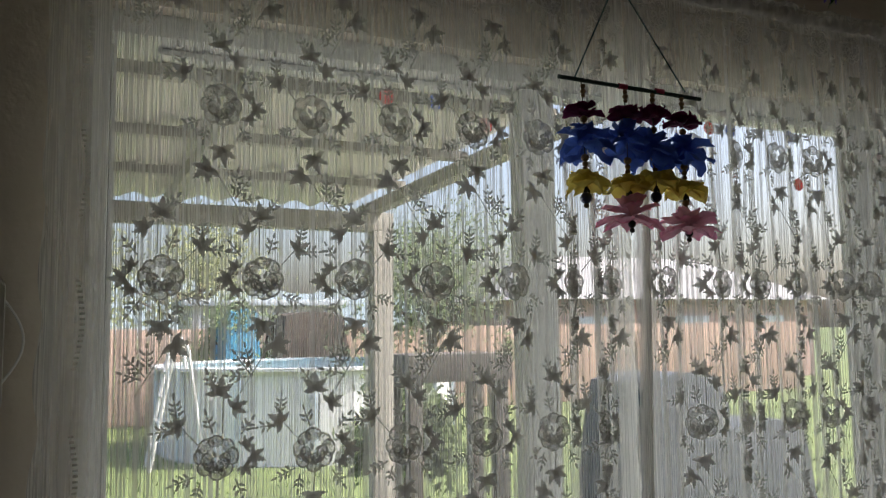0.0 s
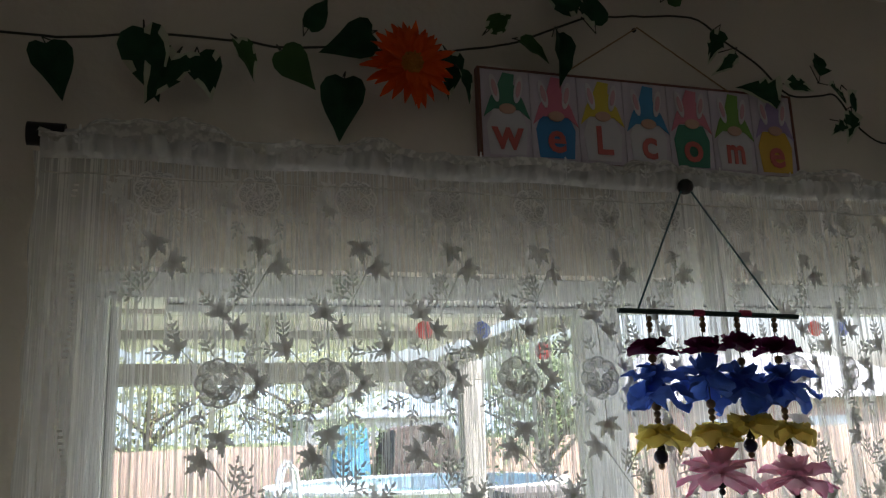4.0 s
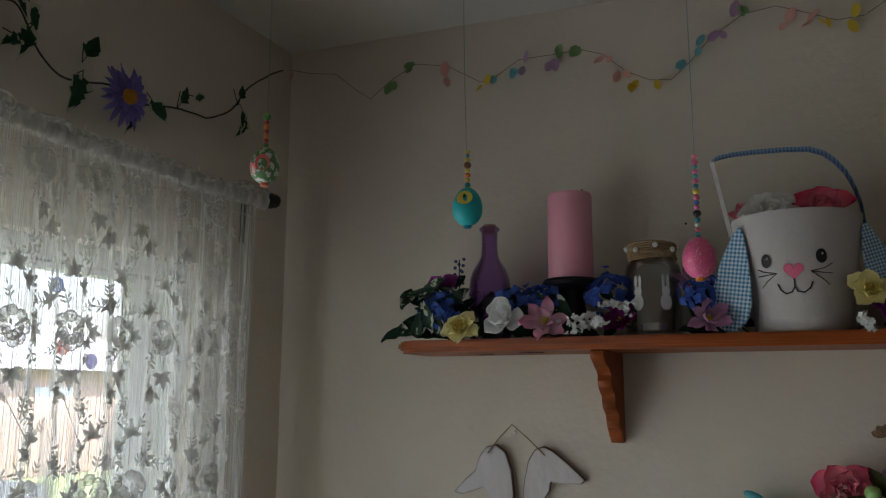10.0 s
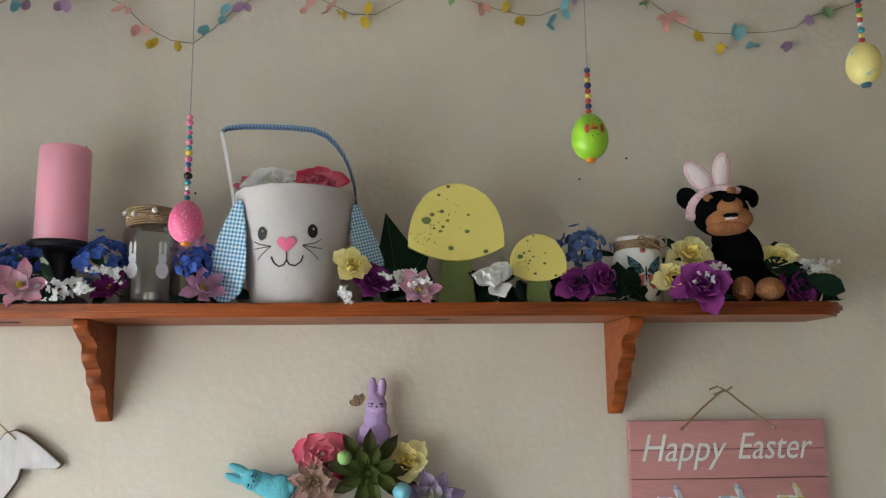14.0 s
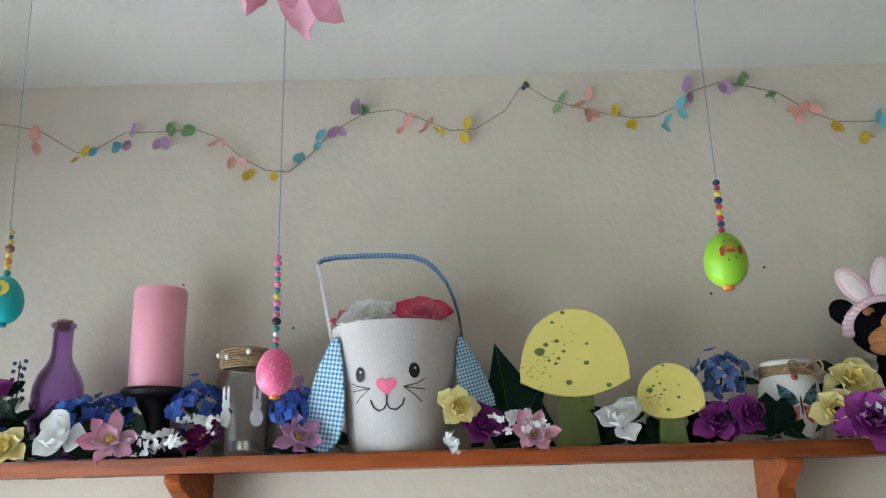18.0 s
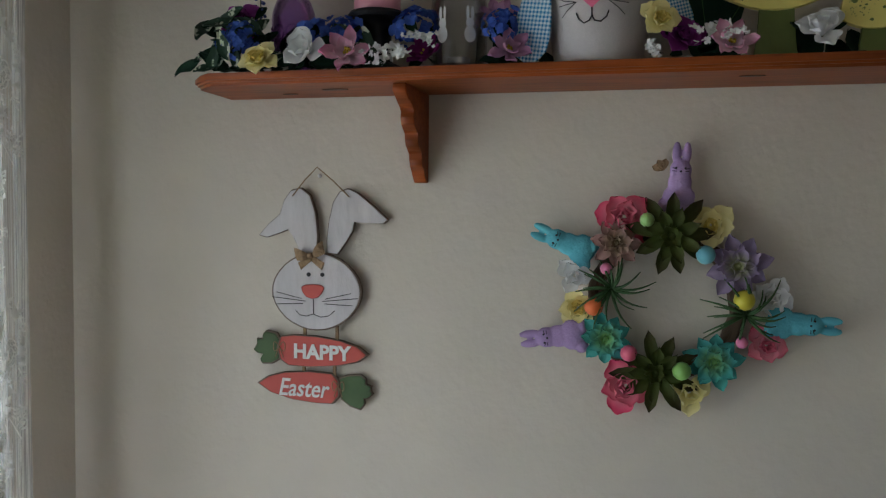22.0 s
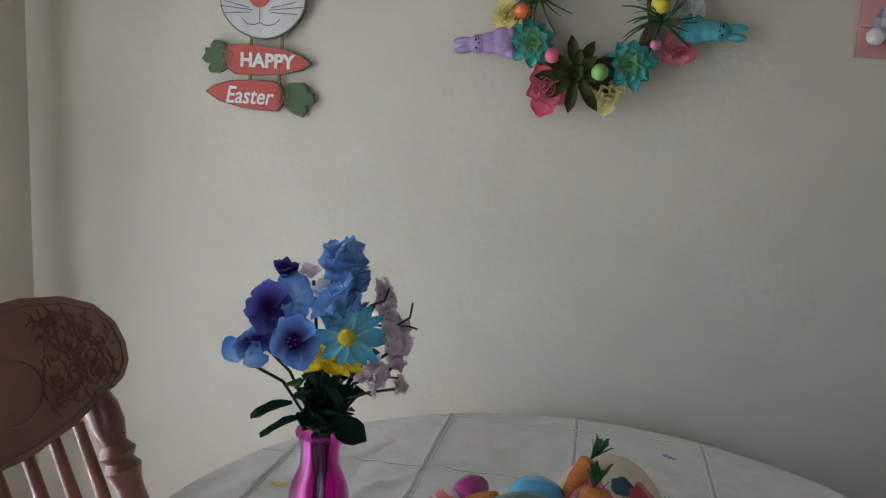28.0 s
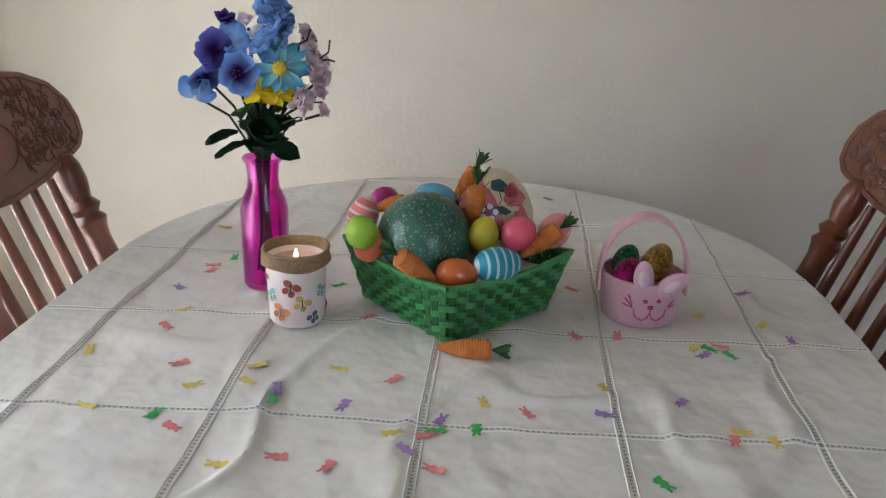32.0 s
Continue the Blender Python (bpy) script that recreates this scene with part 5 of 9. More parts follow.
def lettering(txt, size, material, parent, m, label="", **kw):
    me = text_mesh(txt, size, **kw)
    me.materials.append(material)
    o = new("lettering", me)
    o.parent = parent
    o.matrix_basis = m
    if label:
        o["label"] = label
    return o


def board(name, outline, depth, material, parent, z=0.0, label="", bevel=0.0012):
    bm = BM()
    plate(bm, outline, depth, Matrix.Translation((0, 0, z)))
    if bevel:
        bmesh.ops.bevel(bm, geom=bm.edges[:], offset=bevel, segments=1, affect="EDGES")
    return part(name, bm, material, parent, label)


def cord(name, pts, r, material, parent, label="", seg=6):
    bm = BM()
    tube(bm, pts, r, seg)
    return part(name, bm, material, parent, label)


# ---- hanging wooden bunny sign ----
SC = 0.00112
M_WWOOD = mat("whitewashed_wood", (0.60, 0.57, 0.57), 0.75, vary=0.12, scale=22, grain=(4, 1, 4), bump=0.15)
M_WEDGE = plain("dark_wood_edge", (0.20, 0.15, 0.11), 0.8)
M_CORAL = plain("coral_red_paint", (0.50, 0.085, 0.065), 0.65, vary=0.12, scale=30)
M_CGREEN = plain("dull_green_paint", (0.075, 0.13, 0.05), 0.7, vary=0.15, scale=40)
bsign = thing("bunny_sign", "hanging whitewashed wooden bunny sign with two carrots", "wall sign", on_wall(-0.532, 1.494, 0.014, 0.6))


def px(pts):
    return [((x - 504) * SC, (525 - y) * SC) for x, y in pts]


def grown(pts, d):
    c = [sum(p[i] for p in pts) / len(pts) for i in (0, 1)]
    return [(c[0] + (p[0] - c[0]) * d, c[1] + (p[1] - c[1]) * d) for p in pts]


EAR_L = px([(401, 430), (420, 408), (440, 393), (447, 366), (460, 349), (477, 345), (493, 358), (503, 390), (506, 430), (504, 462), (486, 464), (473, 456), (464, 433), (454, 418), (440, 425), (415, 434)])
EAR_R = px([(522, 462), (522, 440), (526, 405), (533, 372), (545, 352), (560, 347), (576, 355), (602, 378), (627, 402), (620, 409), (592, 408), (569, 405), (567, 422), (556, 440), (540, 464)])
EAR_L, EAR_R = ([(x, 0.068 + (y - 0.068) * 0.92) for x, y in o] for o in (EAR_L, EAR_R))
FACE = [(78 * SC * math.cos(2 * math.pi * k / 32), 61 * SC * math.sin(2 * math.pi * k / 32) * (1 - 0.05 * math.cos(2 * math.pi * k / 16))) for k in range(32)]
for nm, o, z in (("ear", EAR_L, 0), ("ear", EAR_R, 0), ("face", FACE, 0.005)):
    back = board(nm, grown(o, 1.015), 0.010, M_WEDGE, bsign, z, "dark-edged wooden " + nm)
    board(nm + "_paint", grown(o, 0.978), 0.001, M_WWOOD, back, z + 0.0012, "whitewashed front")
ZF = 0.0066
for x in (492, 516):
    board("eye", px([(x + 3.6 * math.cos(a), 497 + 3.6 * math.sin(a)) for a in [2 * math.pi * k / 10 for k in range(10)]]), 0.001, M_BLACK, bsign, ZF + 0.0008, bevel=0)
board("nose", px([(479, 518), (486, 514), (500, 513), (514, 514), (520, 518), (516, 527), (508, 535), (498, 537), (488, 534), (481, 526)]), 0.003, M_CORAL, bsign, ZF + 0.003, "coral red nose")
for pts in ([(480, 537), (435, 527)], [(486, 541), (426, 535)], [(482, 545), (435, 547)], [(521, 537), (566, 527)], [(516, 541), (577, 535)], [(520, 545), (568, 547)], [(500, 537), (500, 562)], [(468, 556), (476, 564), (488, 566), (500, 562)], [(500, 562), (512, 567), (526, 565), (537, 556)]):
    cord("drawn_line", [(x, y, ZF + 0.0006) for x, y in px(pts)], 0.0006, M_BLACK, bsign, seg=4)
bow = px([(497, 466)])[0]
for sg in (-1, 1):
    bm = BM()
    rows = []
    for q in range(9):
        t = q / 8
        wq = 0.0035 + 0.0085 * math.sin(math.pi * min(1.0, t * 1.25) / 2)
        rows.append([bm.verts.new((sg * (0.003 + 0.026 * t), wq * v + 0.010 * t, 0.004 + 0.006 * math.sin(math.pi * t) + 0.0015 * math.cos(3 * v))) for v in (-1, -0.3, 0.3, 1)])
    for a, b in zip(rows, rows[1:]):
        for q in range(3):
            bm.faces.new((a[q], a[q + 1], b[q + 1], b[q]))
    o = part("burlap_loop", bm, M_TWINE, bsign, "loop of the burlap bow", "soft")
    o.matrix_basis = Matrix.Translation((bow[0], bow[1], 0.006)) @ pose(0, 0, 0, 0, 0, 14)
    board("burlap_tail", [(bow[0] + sg * 0.004, bow[1]), (bow[0] + sg * 0.026, bow[1] - 0.013), (bow[0] + sg * 0.020, bow[1] - 0.026), (bow[0] - sg * 0.002, bow[1] - 0.008)], 0.002, M_TWINE, bsign, 0.0085, "tail of the burlap bow", bevel=0)
bm = BM()
ball(bm, 0.006, Matrix.Translation((bow[0], bow[1], 0.012)), 10)
part("burlap_knot", bm, M_TWINE, bsign)
for cx, cy in ((437, 622), (541, 684)):
    c = px([(cx, cy)])[0]
    for sg in (-1, 1):
        cord("twine_loop", [(c[0] + sg * 0.012 * math.sin(math.pi * q / 8), c[1] + 0.004 + 0.009 * math.sin(2 * math.pi * q / 8), 0.004) for q in range(9)], 0.0009, M_TWINE, bsign, seg=5)
        cord("twine_end", [(c[0], c[1] + 0.004, 0.004), (c[0] + sg * 0.008, c[1] - 0.016, 0.004)], 0.0009, M_TWINE, bsign, seg=5)
for x0, y0, y1 in ((481, 580, 606), (538, 578, 606), (479, 645, 668), (533, 645, 668)):
    p, q = px([(x0, y0)])[0], px([(x0, y1)])[0]
    bm = BM()
    bm_box(bm, (p[0] - 0.003, q[1], -0.004), (p[0] + 0.003, p[1], -0.001))
    part("strap", bm, M_TWINE, bsign, "jute strap between the boards")
CAR1 = px([(438, 602), (460, 599), (500, 600), (545, 606), (575, 615), (592, 628), (575, 640), (540, 647), (490, 651), (452, 650), (437, 640), (432, 620)])
LEAF1 = px([(437, 608), (430, 597), (412, 593), (405, 600), (407, 608), (394, 607), (396, 616), (388, 626), (396, 632), (408, 632), (400, 643), (404, 649), (422, 648), (436, 640)])
CAR2 = px([(396, 682), (415, 670), (445, 662), (490, 659), (530, 661), (541, 672), (542, 698), (530, 711), (500, 711), (460, 707), (420, 697)])
LEAF2 = px([(541, 668), (556, 663), (578, 661), (588, 668), (586, 677), (598, 679), (594, 686), (600, 692), (590, 700), (582, 698), (586, 708), (578, 719), (560, 714), (545, 703)])
for o, l, word, cx, cy, size in ((CAR1, LEAF1, "HAPPY", 512, 627, 0.037), (CAR2, LEAF2, "Easter", 478, 688, 0.046)):
    lv = board("carrot_top", grown(l, 1.04), 0.008, M_WEDGE, bsign, -0.001)
    board("carrot_top_paint", grown(l, 0.94), 0.001, M_CGREEN, lv, 0.0003, "dull green carrot top")
    cb = board("carrot", grown(o, 1.02), 0.010, M_WEDGE, bsign, 0.001)
    board("carrot_paint", grown(o, 0.965), 0.001, M_CORAL, cb, 0.0022, "coral red carrot front")
    p = px([(cx, cy)])[0]
    lettering(word, size, M_WHITE, bsign, Matrix.Translation((p[0], p[1], 0.0034)) @ pose(0, 0, 0, 0, 0, -1) @ Matrix.Diagonal((1.0 if word == "HAPPY" else 0.85, 1, 1, 1)), "white lettering", shear=0.0 if word == "HAPPY" else 0.25, bold=0.0013 if word == "HAPPY" else 0.0006)
cord("hanger", [(x, y, 0.003) for x, y in px([(463, 368), (485, 342), (507, 321), (535, 344), (562, 370)])], 0.0012, M_TWINE, bsign)
bm = BM()
ball(bm, 0.004, on_wall(-0.533, 1.7075, 0.004))
single("nail", bm, M_WHITE, "white pin holding the bunny sign string", "nail")

# ---- spring wreath ----
wreath = thing("spring_wreath", "round wreath of artificial flowers, succulents and felt bunnies", "wreath", on_wall(-1.152, 1.492, 0.0))
WY, WZ = -1.152, 1.492


def W(y, z, off):
    return Matrix.Translation((-(y - WY), z - WZ, off))


bm = BM()
r = random.Random(2)
for k in range(3):
    tube(bm, [((0.115 + 0.006 * math.sin(5 * a + k * 2)) * math.cos(a), (0.115 + 0.006 * math.sin(5 * a + k * 2)) * math.sin(a), 0.016 + 0.006 * math.cos(7 * a + k)) for a in [2 * math.pi * q / 60 for q in range(61)]], 0.008, 6)
part("twig_ring", bm, plain("brown_twigs", (0.09, 0.06, 0.035), 0.9), wreath, "brown twig ring")
M_OLIVE = gradient_petal("olive_succulent", (0.075, 0.10, 0.022), (0.055, 0.035, 0.018), 0.030, 0.075, 0.1)
M_TEALS = gradient_petal("teal_succulent", (0.25, 0.45, 0.10), (0.10, 0.42, 0.38), 0.006, 0.03, 0.15)
M_PINKS = gradient_petal("dusty_pink_succulent", (0.30, 0.26, 0.12), (0.40, 0.24, 0.21), 0.0, 0.03, 0.15)
M_LAV = gradient_petal("lavender_succulent", (0.35, 0.40, 0.10), (0.33, 0.26, 0.40), 0.006, 0.03, 0.15)
M_AIR = cloth_col("air_plant_green", (0.07, 0.14, 0.055), 0.6, 0.1)


def wpart(name, m, material, label, build):
    bm = BM()
    build(bm)
    o = part(name, bm, material, wreath, label, "soft")
    o.matrix_basis = m
    return o


for y, z, s, mt, lb, sd, rings in ((-1.161, 1.608, 0.068, M_OLIVE, "olive spiky succulent", 1, "spike"), (-1.140, 1.383, 0.066, M_OLIVE, "olive spiky succulent", 2, "spike"),
                                   (-1.074, 1.595, 0.042, M_PINKS, "dusty pink succulent", 3, "round"), (-1.231, 1.406, 0.050, M_TEALS, "teal succulent rosette", 4, "fat"), (-1.059, 1.436, 0.046, M_TEALS, "teal succulent rosette", 5, "fat"),
                                   (-1.264, 1.561, 0.054, M_LAV, "lavender succulent rosette", 6, "round")):
    rr = random.Random(sd)

    rosette = wpart("succulent", W(y, z, 0.045), mt, lb, lambda bm: ball(bm, 0.12 * s, Matrix.Translation((0, 0, 0.1 * s)), 8))
    if rings == "spike":
        layers = ((9, 1.06, 0.165, 8, 0.42), (8, 0.80, 0.15, 30, 0.42), (6, 0.50, 0.11, 60, 0.42))
    elif rings == "fat":
        layers = ((9, 0.98, 0.25, 2, -0.45), (8, 0.76, 0.23, 22, -0.45), (6, 0.50, 0.18, 46, -0.3), (4, 0.30, 0.12, 70, -0.3))
    else:
        layers = ((8, 1.0, 0.26, 8, -0.2), (7, 0.72, 0.24, 32, -0.2), (5, 0.45, 0.16, 60, -0.2))
    for n, ln, w, tl, tp in layers:
        a0 = rr.uniform(0, 6.28)
        for k in range(n):
            bm = BM()
            petal(bm, ln * s * rr.uniform(0.88, 1.08), w * s, a0 + 2 * math.pi * (k + rr.uniform(-0.12, 0.12)) / n, tl + rr.uniform(-7, 7), tip=tp, cup=0.5, nu=5, rnd=rr)
            part("leaf", bm, mt, rosette, smooth="soft")
for y, z, sd in ((-1.067, 1.518, 7), (-1.279, 1.482, 8)):
    rr = random.Random(sd)

    def build(bm):
        for k in range(22):
            a, ln = rr.uniform(0, 6.28), rr.uniform(0.04, 0.075)
            d = Vector((math.cos(a), math.sin(a), 0))
            tube(bm, [d * ln * q / 6 + Vector((0, 0, 0.035 * math.sin(q * 0.5) + (rr.uniform(-0.2, 0.2)) * 0.004)) + Vector((-d.y, d.x, 0)) * 0.02 * (q / 6) ** 2 for q in range(7)], 0.0032, 4, 0.25)

    wpart("air_plant", W(y, z, 0.035), M_AIR, "wispy green air plant", build)
for k, (y, z, s, c, fn) in enumerate(((-1.085, 1.638, 0.046, "red", rose), (-1.223, 1.625, 0.036, "yellow", rose), (-1.318, 1.511, 0.034, "white", rose), (-1.005, 1.536, 0.032, "white", magnolia), (-1.011, 1.483, 0.032, "yellow", rose), (-1.312, 1.433, 0.032, "red", rose), (-1.093, 1.356, 0.044, "red", rose), (-1.195, 1.350, 0.036, "yellow", magnolia))):
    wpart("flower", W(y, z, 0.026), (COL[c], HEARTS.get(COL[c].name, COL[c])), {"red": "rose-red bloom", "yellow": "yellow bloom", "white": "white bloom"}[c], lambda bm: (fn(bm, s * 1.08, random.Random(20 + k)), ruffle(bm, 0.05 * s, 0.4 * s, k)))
for y, z, rad, c, nm in ((-1.122, 1.633, 0.012, (0.35, 0.60, 0.20), "pale green"), (-1.214, 1.578, 0.0155, (0.20, 0.55, 0.65), "pale blue"), (-1.274, 1.507, 0.017, (0.65, 0.58, 0.05), "yellow"), (-1.272, 1.44, 0.010, (0.75, 0.22, 0.40), "pink"), (-1.181, 1.389, 0.0155, (0.30, 0.60, 0.15), "green"), (-1.039, 1.489, 0.016, (0.80, 0.18, 0.05), "orange"), (-1.058, 1.552, 0.010, (0.75, 0.22, 0.45), "pink"), (-1.097, 1.414, 0.014, (0.80, 0.15, 0.25), "rose")):
    wpart("small_egg", W(y, z, 0.058), plain(nm + "_egg_paint", c, 0.35), nm + " plastic egg", lambda bm: ball(bm, rad, Matrix(), 12, 1.2))
M_FELTL = mat("lavender_felt", (0.42, 0.29, 0.53), 0.95, vary=0.08, scale=120, bump=0.3, bscale=300)
M_FELTT = mat("aqua_felt", (0.12, 0.44, 0.52), 0.95, vary=0.08, scale=120, bump=0.3, bscale=300)


def felt_bunny(y, z, roll, material, label):
    bm = BM()
    for c, rd in (((0, -0.030, 0), (0.0245, 0.022, 0.013)), ((0, -0.010, 0), (0.018, 0.024, 0.012)), ((0, 0.010, 0.001), (0.0165, 0.018, 0.012)), ((-0.0075, 0.036, 0), (0.0066, 0.0175, 0.007)), ((0.0075, 0.036, 0), (0.0066, 0.0175, 0.007)), ((-0.020, -0.042, 0), (0.010, 0.011, 0.009)), ((0.012, -0.046, 0), (0.014, 0.008, 0.010))):
        bmesh.ops.create_icosphere(bm, subdivisions=2, radius=1, matrix=Matrix.Translation(c) @ Matrix.Diagonal((*rd, 1)))
    o = part("felt_bunny", bm, material, wreath, label)
    o.matrix_basis = W(y, z, 0.03) @ pose(0, 0, 0, 0, 0, roll) @ Matrix.Scale(1.10, 4)
    rm = o.modifiers.new("sewn", "REMESH")
    rm.mode, rm.voxel_size, rm.use_smooth_shade = "VOXEL", 0.0022, True
    for p in ((-0.007, 0.013), (0.006, 0.013), (0, 0.008)):
        bm = BM()
        ball(bm, 0.0017, Matrix.Translation((p[0], p[1], 0.0125)), 6)
        part("stitched_eye", bm, M_BLACK, o)
    for sg in (-1, 1):
        for dz in (0, 0.003):
            bm = BM()
            tube(bm, [(sg * 0.006, 0.008 + dz, 0.0125), (sg * 0.012, 0.0085 + dz * 1.6, 0.0105)], 0.0005, 4)
            part("whisker", bm, M_BLACK, o)


felt_bunny(-1.173, 1.703, -3, M_FELTL, "lavender felt bunny")
felt_bunny(-0.985, 1.594, 68, M_FELTT, "aqua felt bunny")
felt_bunny(-0.970, 1.432, 98, M_FELTL, "lavender felt bunny")
felt_bunny(-1.367, 1.469, -92, M_FELTT, "aqua felt bunny")
bm = BM()
for k in range(3):
    leaf_at(bm, 0.02, 0.006, pose(0, 0, 0, 0, 0, 80 + 40 * k))
o = part("twig_bow", bm, M_TWINE, wreath)
o.matrix_basis = W(-1.147, 1.715, 0.02)

# ---- pink wooden sign ----
PSY, PSZ = -1.780, 1.558
psign = thing("pink_sign", "pink wooden plank sign with three gingham bunnies", "wall sign", on_wall(PSY, PSZ, 0.018, -0.4))
M_PINKW = mat("pink_painted_planks", (0.52, 0.24, 0.235), 0.7, vary=0.12, scale=14, grain=(1, 5, 5), bump=0.2)
for k in range(5):
    z0 = -0.1225 + 0.049 * k
    bm = BM()
    bm_box(bm, (-0.175, z0 + 0.0006, -0.014), (0.175, z0 + 0.0484, 0.0), 0.001)
    part("plank", bm, M_PINKW, psign)
for x in (-0.12, 0.12):
    bm = BM()
    bm_box(bm, (x - 0.012, -0.11, -0.017), (x + 0.012, 0.11, -0.0142))
    part("batten", bm, M_PINKW, psign)
lettering("Happy", 0.066, M_WHITE, psign, Matrix.Translation((-0.085, 0.074, 0.0008)) @ Matrix.Diagonal((0.86, 1, 1, 1)), "white painted lettering", shear=0.3)
lettering("Easter", 0.064, M_WHITE, psign, Matrix.Translation((0.078, 0.076, 0.0008)) @ Matrix.Diagonal((0.82, 1, 1, 1)), "white painted lettering", shear=0.3)
BUN = [(-0.040, -0.045), (-0.042, -0.020), (-0.034, -0.002), (-0.018, 0.006), (0.008, 0.006), (0.016, 0.012), (0.014, 0.022), (-0.010, 0.026), (-0.020, 0.031), (-0.018, 0.036), (0.004, 0.035), (0.014, 0.033), (0.008, 0.048), (0.010, 0.056), (0.018, 0.050), (0.024, 0.034), (0.032, 0.028), (0.045, 0.022), (0.050, 0.012), (0.043, 0.005), (0.038, 0.002), (0.036, -0.020), (0.030, -0.036), (0.034, -0.046), (0.026, -0.048), (0.018, -0.038), (0.008, -0.036), (0.008, -0.048), (-0.030, -0.048)]
for cx, dk, nm in ((-0.112, (0.20, 0.17, 0.34), "lavender"), (-0.004, (0.10, 0.30, 0.44), "blue"), (0.100, (0.50, 0.40, 0.02), "yellow")):
    mt = gingham(nm + "_check", (0.66, 0.66, 0.68), dk, 0.032)
    bm = BM()
    plate(bm, [(1.03 * a, 1.03 * b) for a, b in BUN], 0.002)
    o = part("bunny_cutout", bm, mt, psign, nm + " checked bunny", False)
    o.matrix_basis = Matrix.Translation((cx, -0.041, 0.0025))
    bm = BM()
    bmesh.ops.create_icosphere(bm, subdivisions=3, radius=0.0145)
    for v in bm.verts:
        v.co *= 1 + 0.10 * noise.noise(v.co * 400)
    o = part("pompom_tail", bm, plain("white_pompom", (0.75, 0.72, 0.72), 1.0, bump=0.5, bscale=400), psign, "white pompom tail")
    o.matrix_basis = Matrix.Translation((cx - 0.039, -0.088, 0.008))
for x in (-0.082, 0.084):
    bm = BM()
    lathe(bm, [(0, 0), (0.0032, 0), (0.0032, 0.0008), (0, 0.0008)], 10, Matrix.Translation((x, 0.108, 0.0002)))
    part("hole", bm, M_WEDGE, psign)
cord("hanger", [(-0.082, 0.108, 0.002), (-0.045, 0.142, 0.0), (-0.004, 0.172, -0.006), (0.004, 0.172, -0.006), (0.045, 0.138, 0.0), (0.084, 0.108, 0.002)], 0.0018, M_TWINE, psign)
cord("bow", [(-0.028, 0.174, -0.004), (-0.014, 0.180, 0.0), (0.002, 0.172, 0.0), (0.012, 0.179, 0.0), (0.002, 0.173, 0.001), (-0.022, 0.166, 0.0)], 0.0016, M_TWINE, psign)

# ---- paper leaf garland along the shelf wall ----
GARL = [(-0.004, 2.507), (-0.052, 2.491), (-0.124, 2.477), (-0.180, 2.430), (-0.214, 2.407), (-0.267, 2.443), (-0.322, 2.468), (-0.395, 2.452), (-0.469, 2.405), (-0.503, 2.411), (-0.552, 2.439), (-0.613, 2.438), (-0.681, 2.438), (-0.723, 2.421), (-0.767, 2.379), (-0.809, 2.356), (-0.848, 2.351), (-0.881, 2.378), (-0.922, 2.421), (-0.978, 2.454), (-1.033, 2.459), (-1.082, 2.437), (-1.129, 2.414), (-1.172, 2.415), (-1.225, 2.447), (-1.251, 2.487), (-1.262, 2.493), (-1.301, 2.463), (-1.354, 2.445), (-1.398, 2.431), (-1.441, 2.422), (-1.476, 2.422), (-1.521, 2.440), (-1.541, 2.464), (-1.591, 2.480), (-1.630, 2.473), (-1.688, 2.456), (-1.743, 2.414), (-1.781, 2.397), (-1.830, 2.395), (-1.919, 2.401), (-1.970, 2.411), (-2.003, 2.435), (-2.042, 2.446), (-2.169, 2.493), (-2.293, 2.473), (-2.371, 2.488)]
TABS = [(-0.006, 2.495, "p"), (-0.268, 2.433, "g"), (-0.313, 2.466, "g"), (-0.397, 2.428, "p"), (-0.477, 2.398, "y"), (-0.499, 2.411, "b"), (-0.538, 2.419, "b"), (-0.560, 2.426, "v"), (-0.620, 2.424, "v"), (-0.635, 2.457, "g"), (-0.679, 2.446, "g"), (-0.732, 2.417, "p"), (-0.754, 2.382, "p"), (-0.780, 2.358, "y"), (-0.820, 2.350, "y"), (-0.873, 2.381, "b"), (-0.894, 2.407, "b"), (-0.932, 2.427, "v"), (-0.965, 2.453, "v"), (-0.978, 2.467, "g"), (-1.054, 2.425, "p"), (-1.083, 2.420, "p"), (-1.110, 2.423, "y"), (-1.153, 2.412, "y"), (-1.310, 2.456, "g"), (-1.358, 2.458, "p"), (-1.372, 2.444, "p"), (-1.419, 2.446, "y"), (-1.443, 2.420, "y"), (-1.487, 2.404, "b"), (-1.519, 2.433, "b"), (-1.541, 2.464, "v"), (-1.591, 2.482, "v"), (-1.632, 2.493, "g"), (-1.681, 2.459, "g"), (-1.710, 2.428, "p"), (-1.719, 2.414, "p"), (-1.737, 2.428, "p"), (-1.773, 2.400, "y"), (-1.823, 2.376, "y"), (-1.848, 2.385, "b"), (-1.887, 2.380, "b"), (-1.951, 2.384, "v"), (-1.993, 2.437, "v"), (-2.030, 2.451, "g")]
TABC = {"p": ("salmon_paper", (0.76, 0.42, 0.36)), "g": ("green_paper", (0.26, 0.44, 0.20)), "y": ("yellow_paper", (0.68, 0.50, 0.06)), "b": ("teal_paper", (0.25, 0.55, 0.62)), "v": ("violet_paper", (0.50, 0.33, 0.52))}
gar = thing("paper_garland", "thin wire garland with small coloured paper leaves", "garland")
cord("wire", [(-0.008, y, z) for y, z in GARL], 0.0007, plain("gold_green_wire", (0.16, 0.12, 0.05), 0.6), gar, seg=5)
rr = random.Random(12)
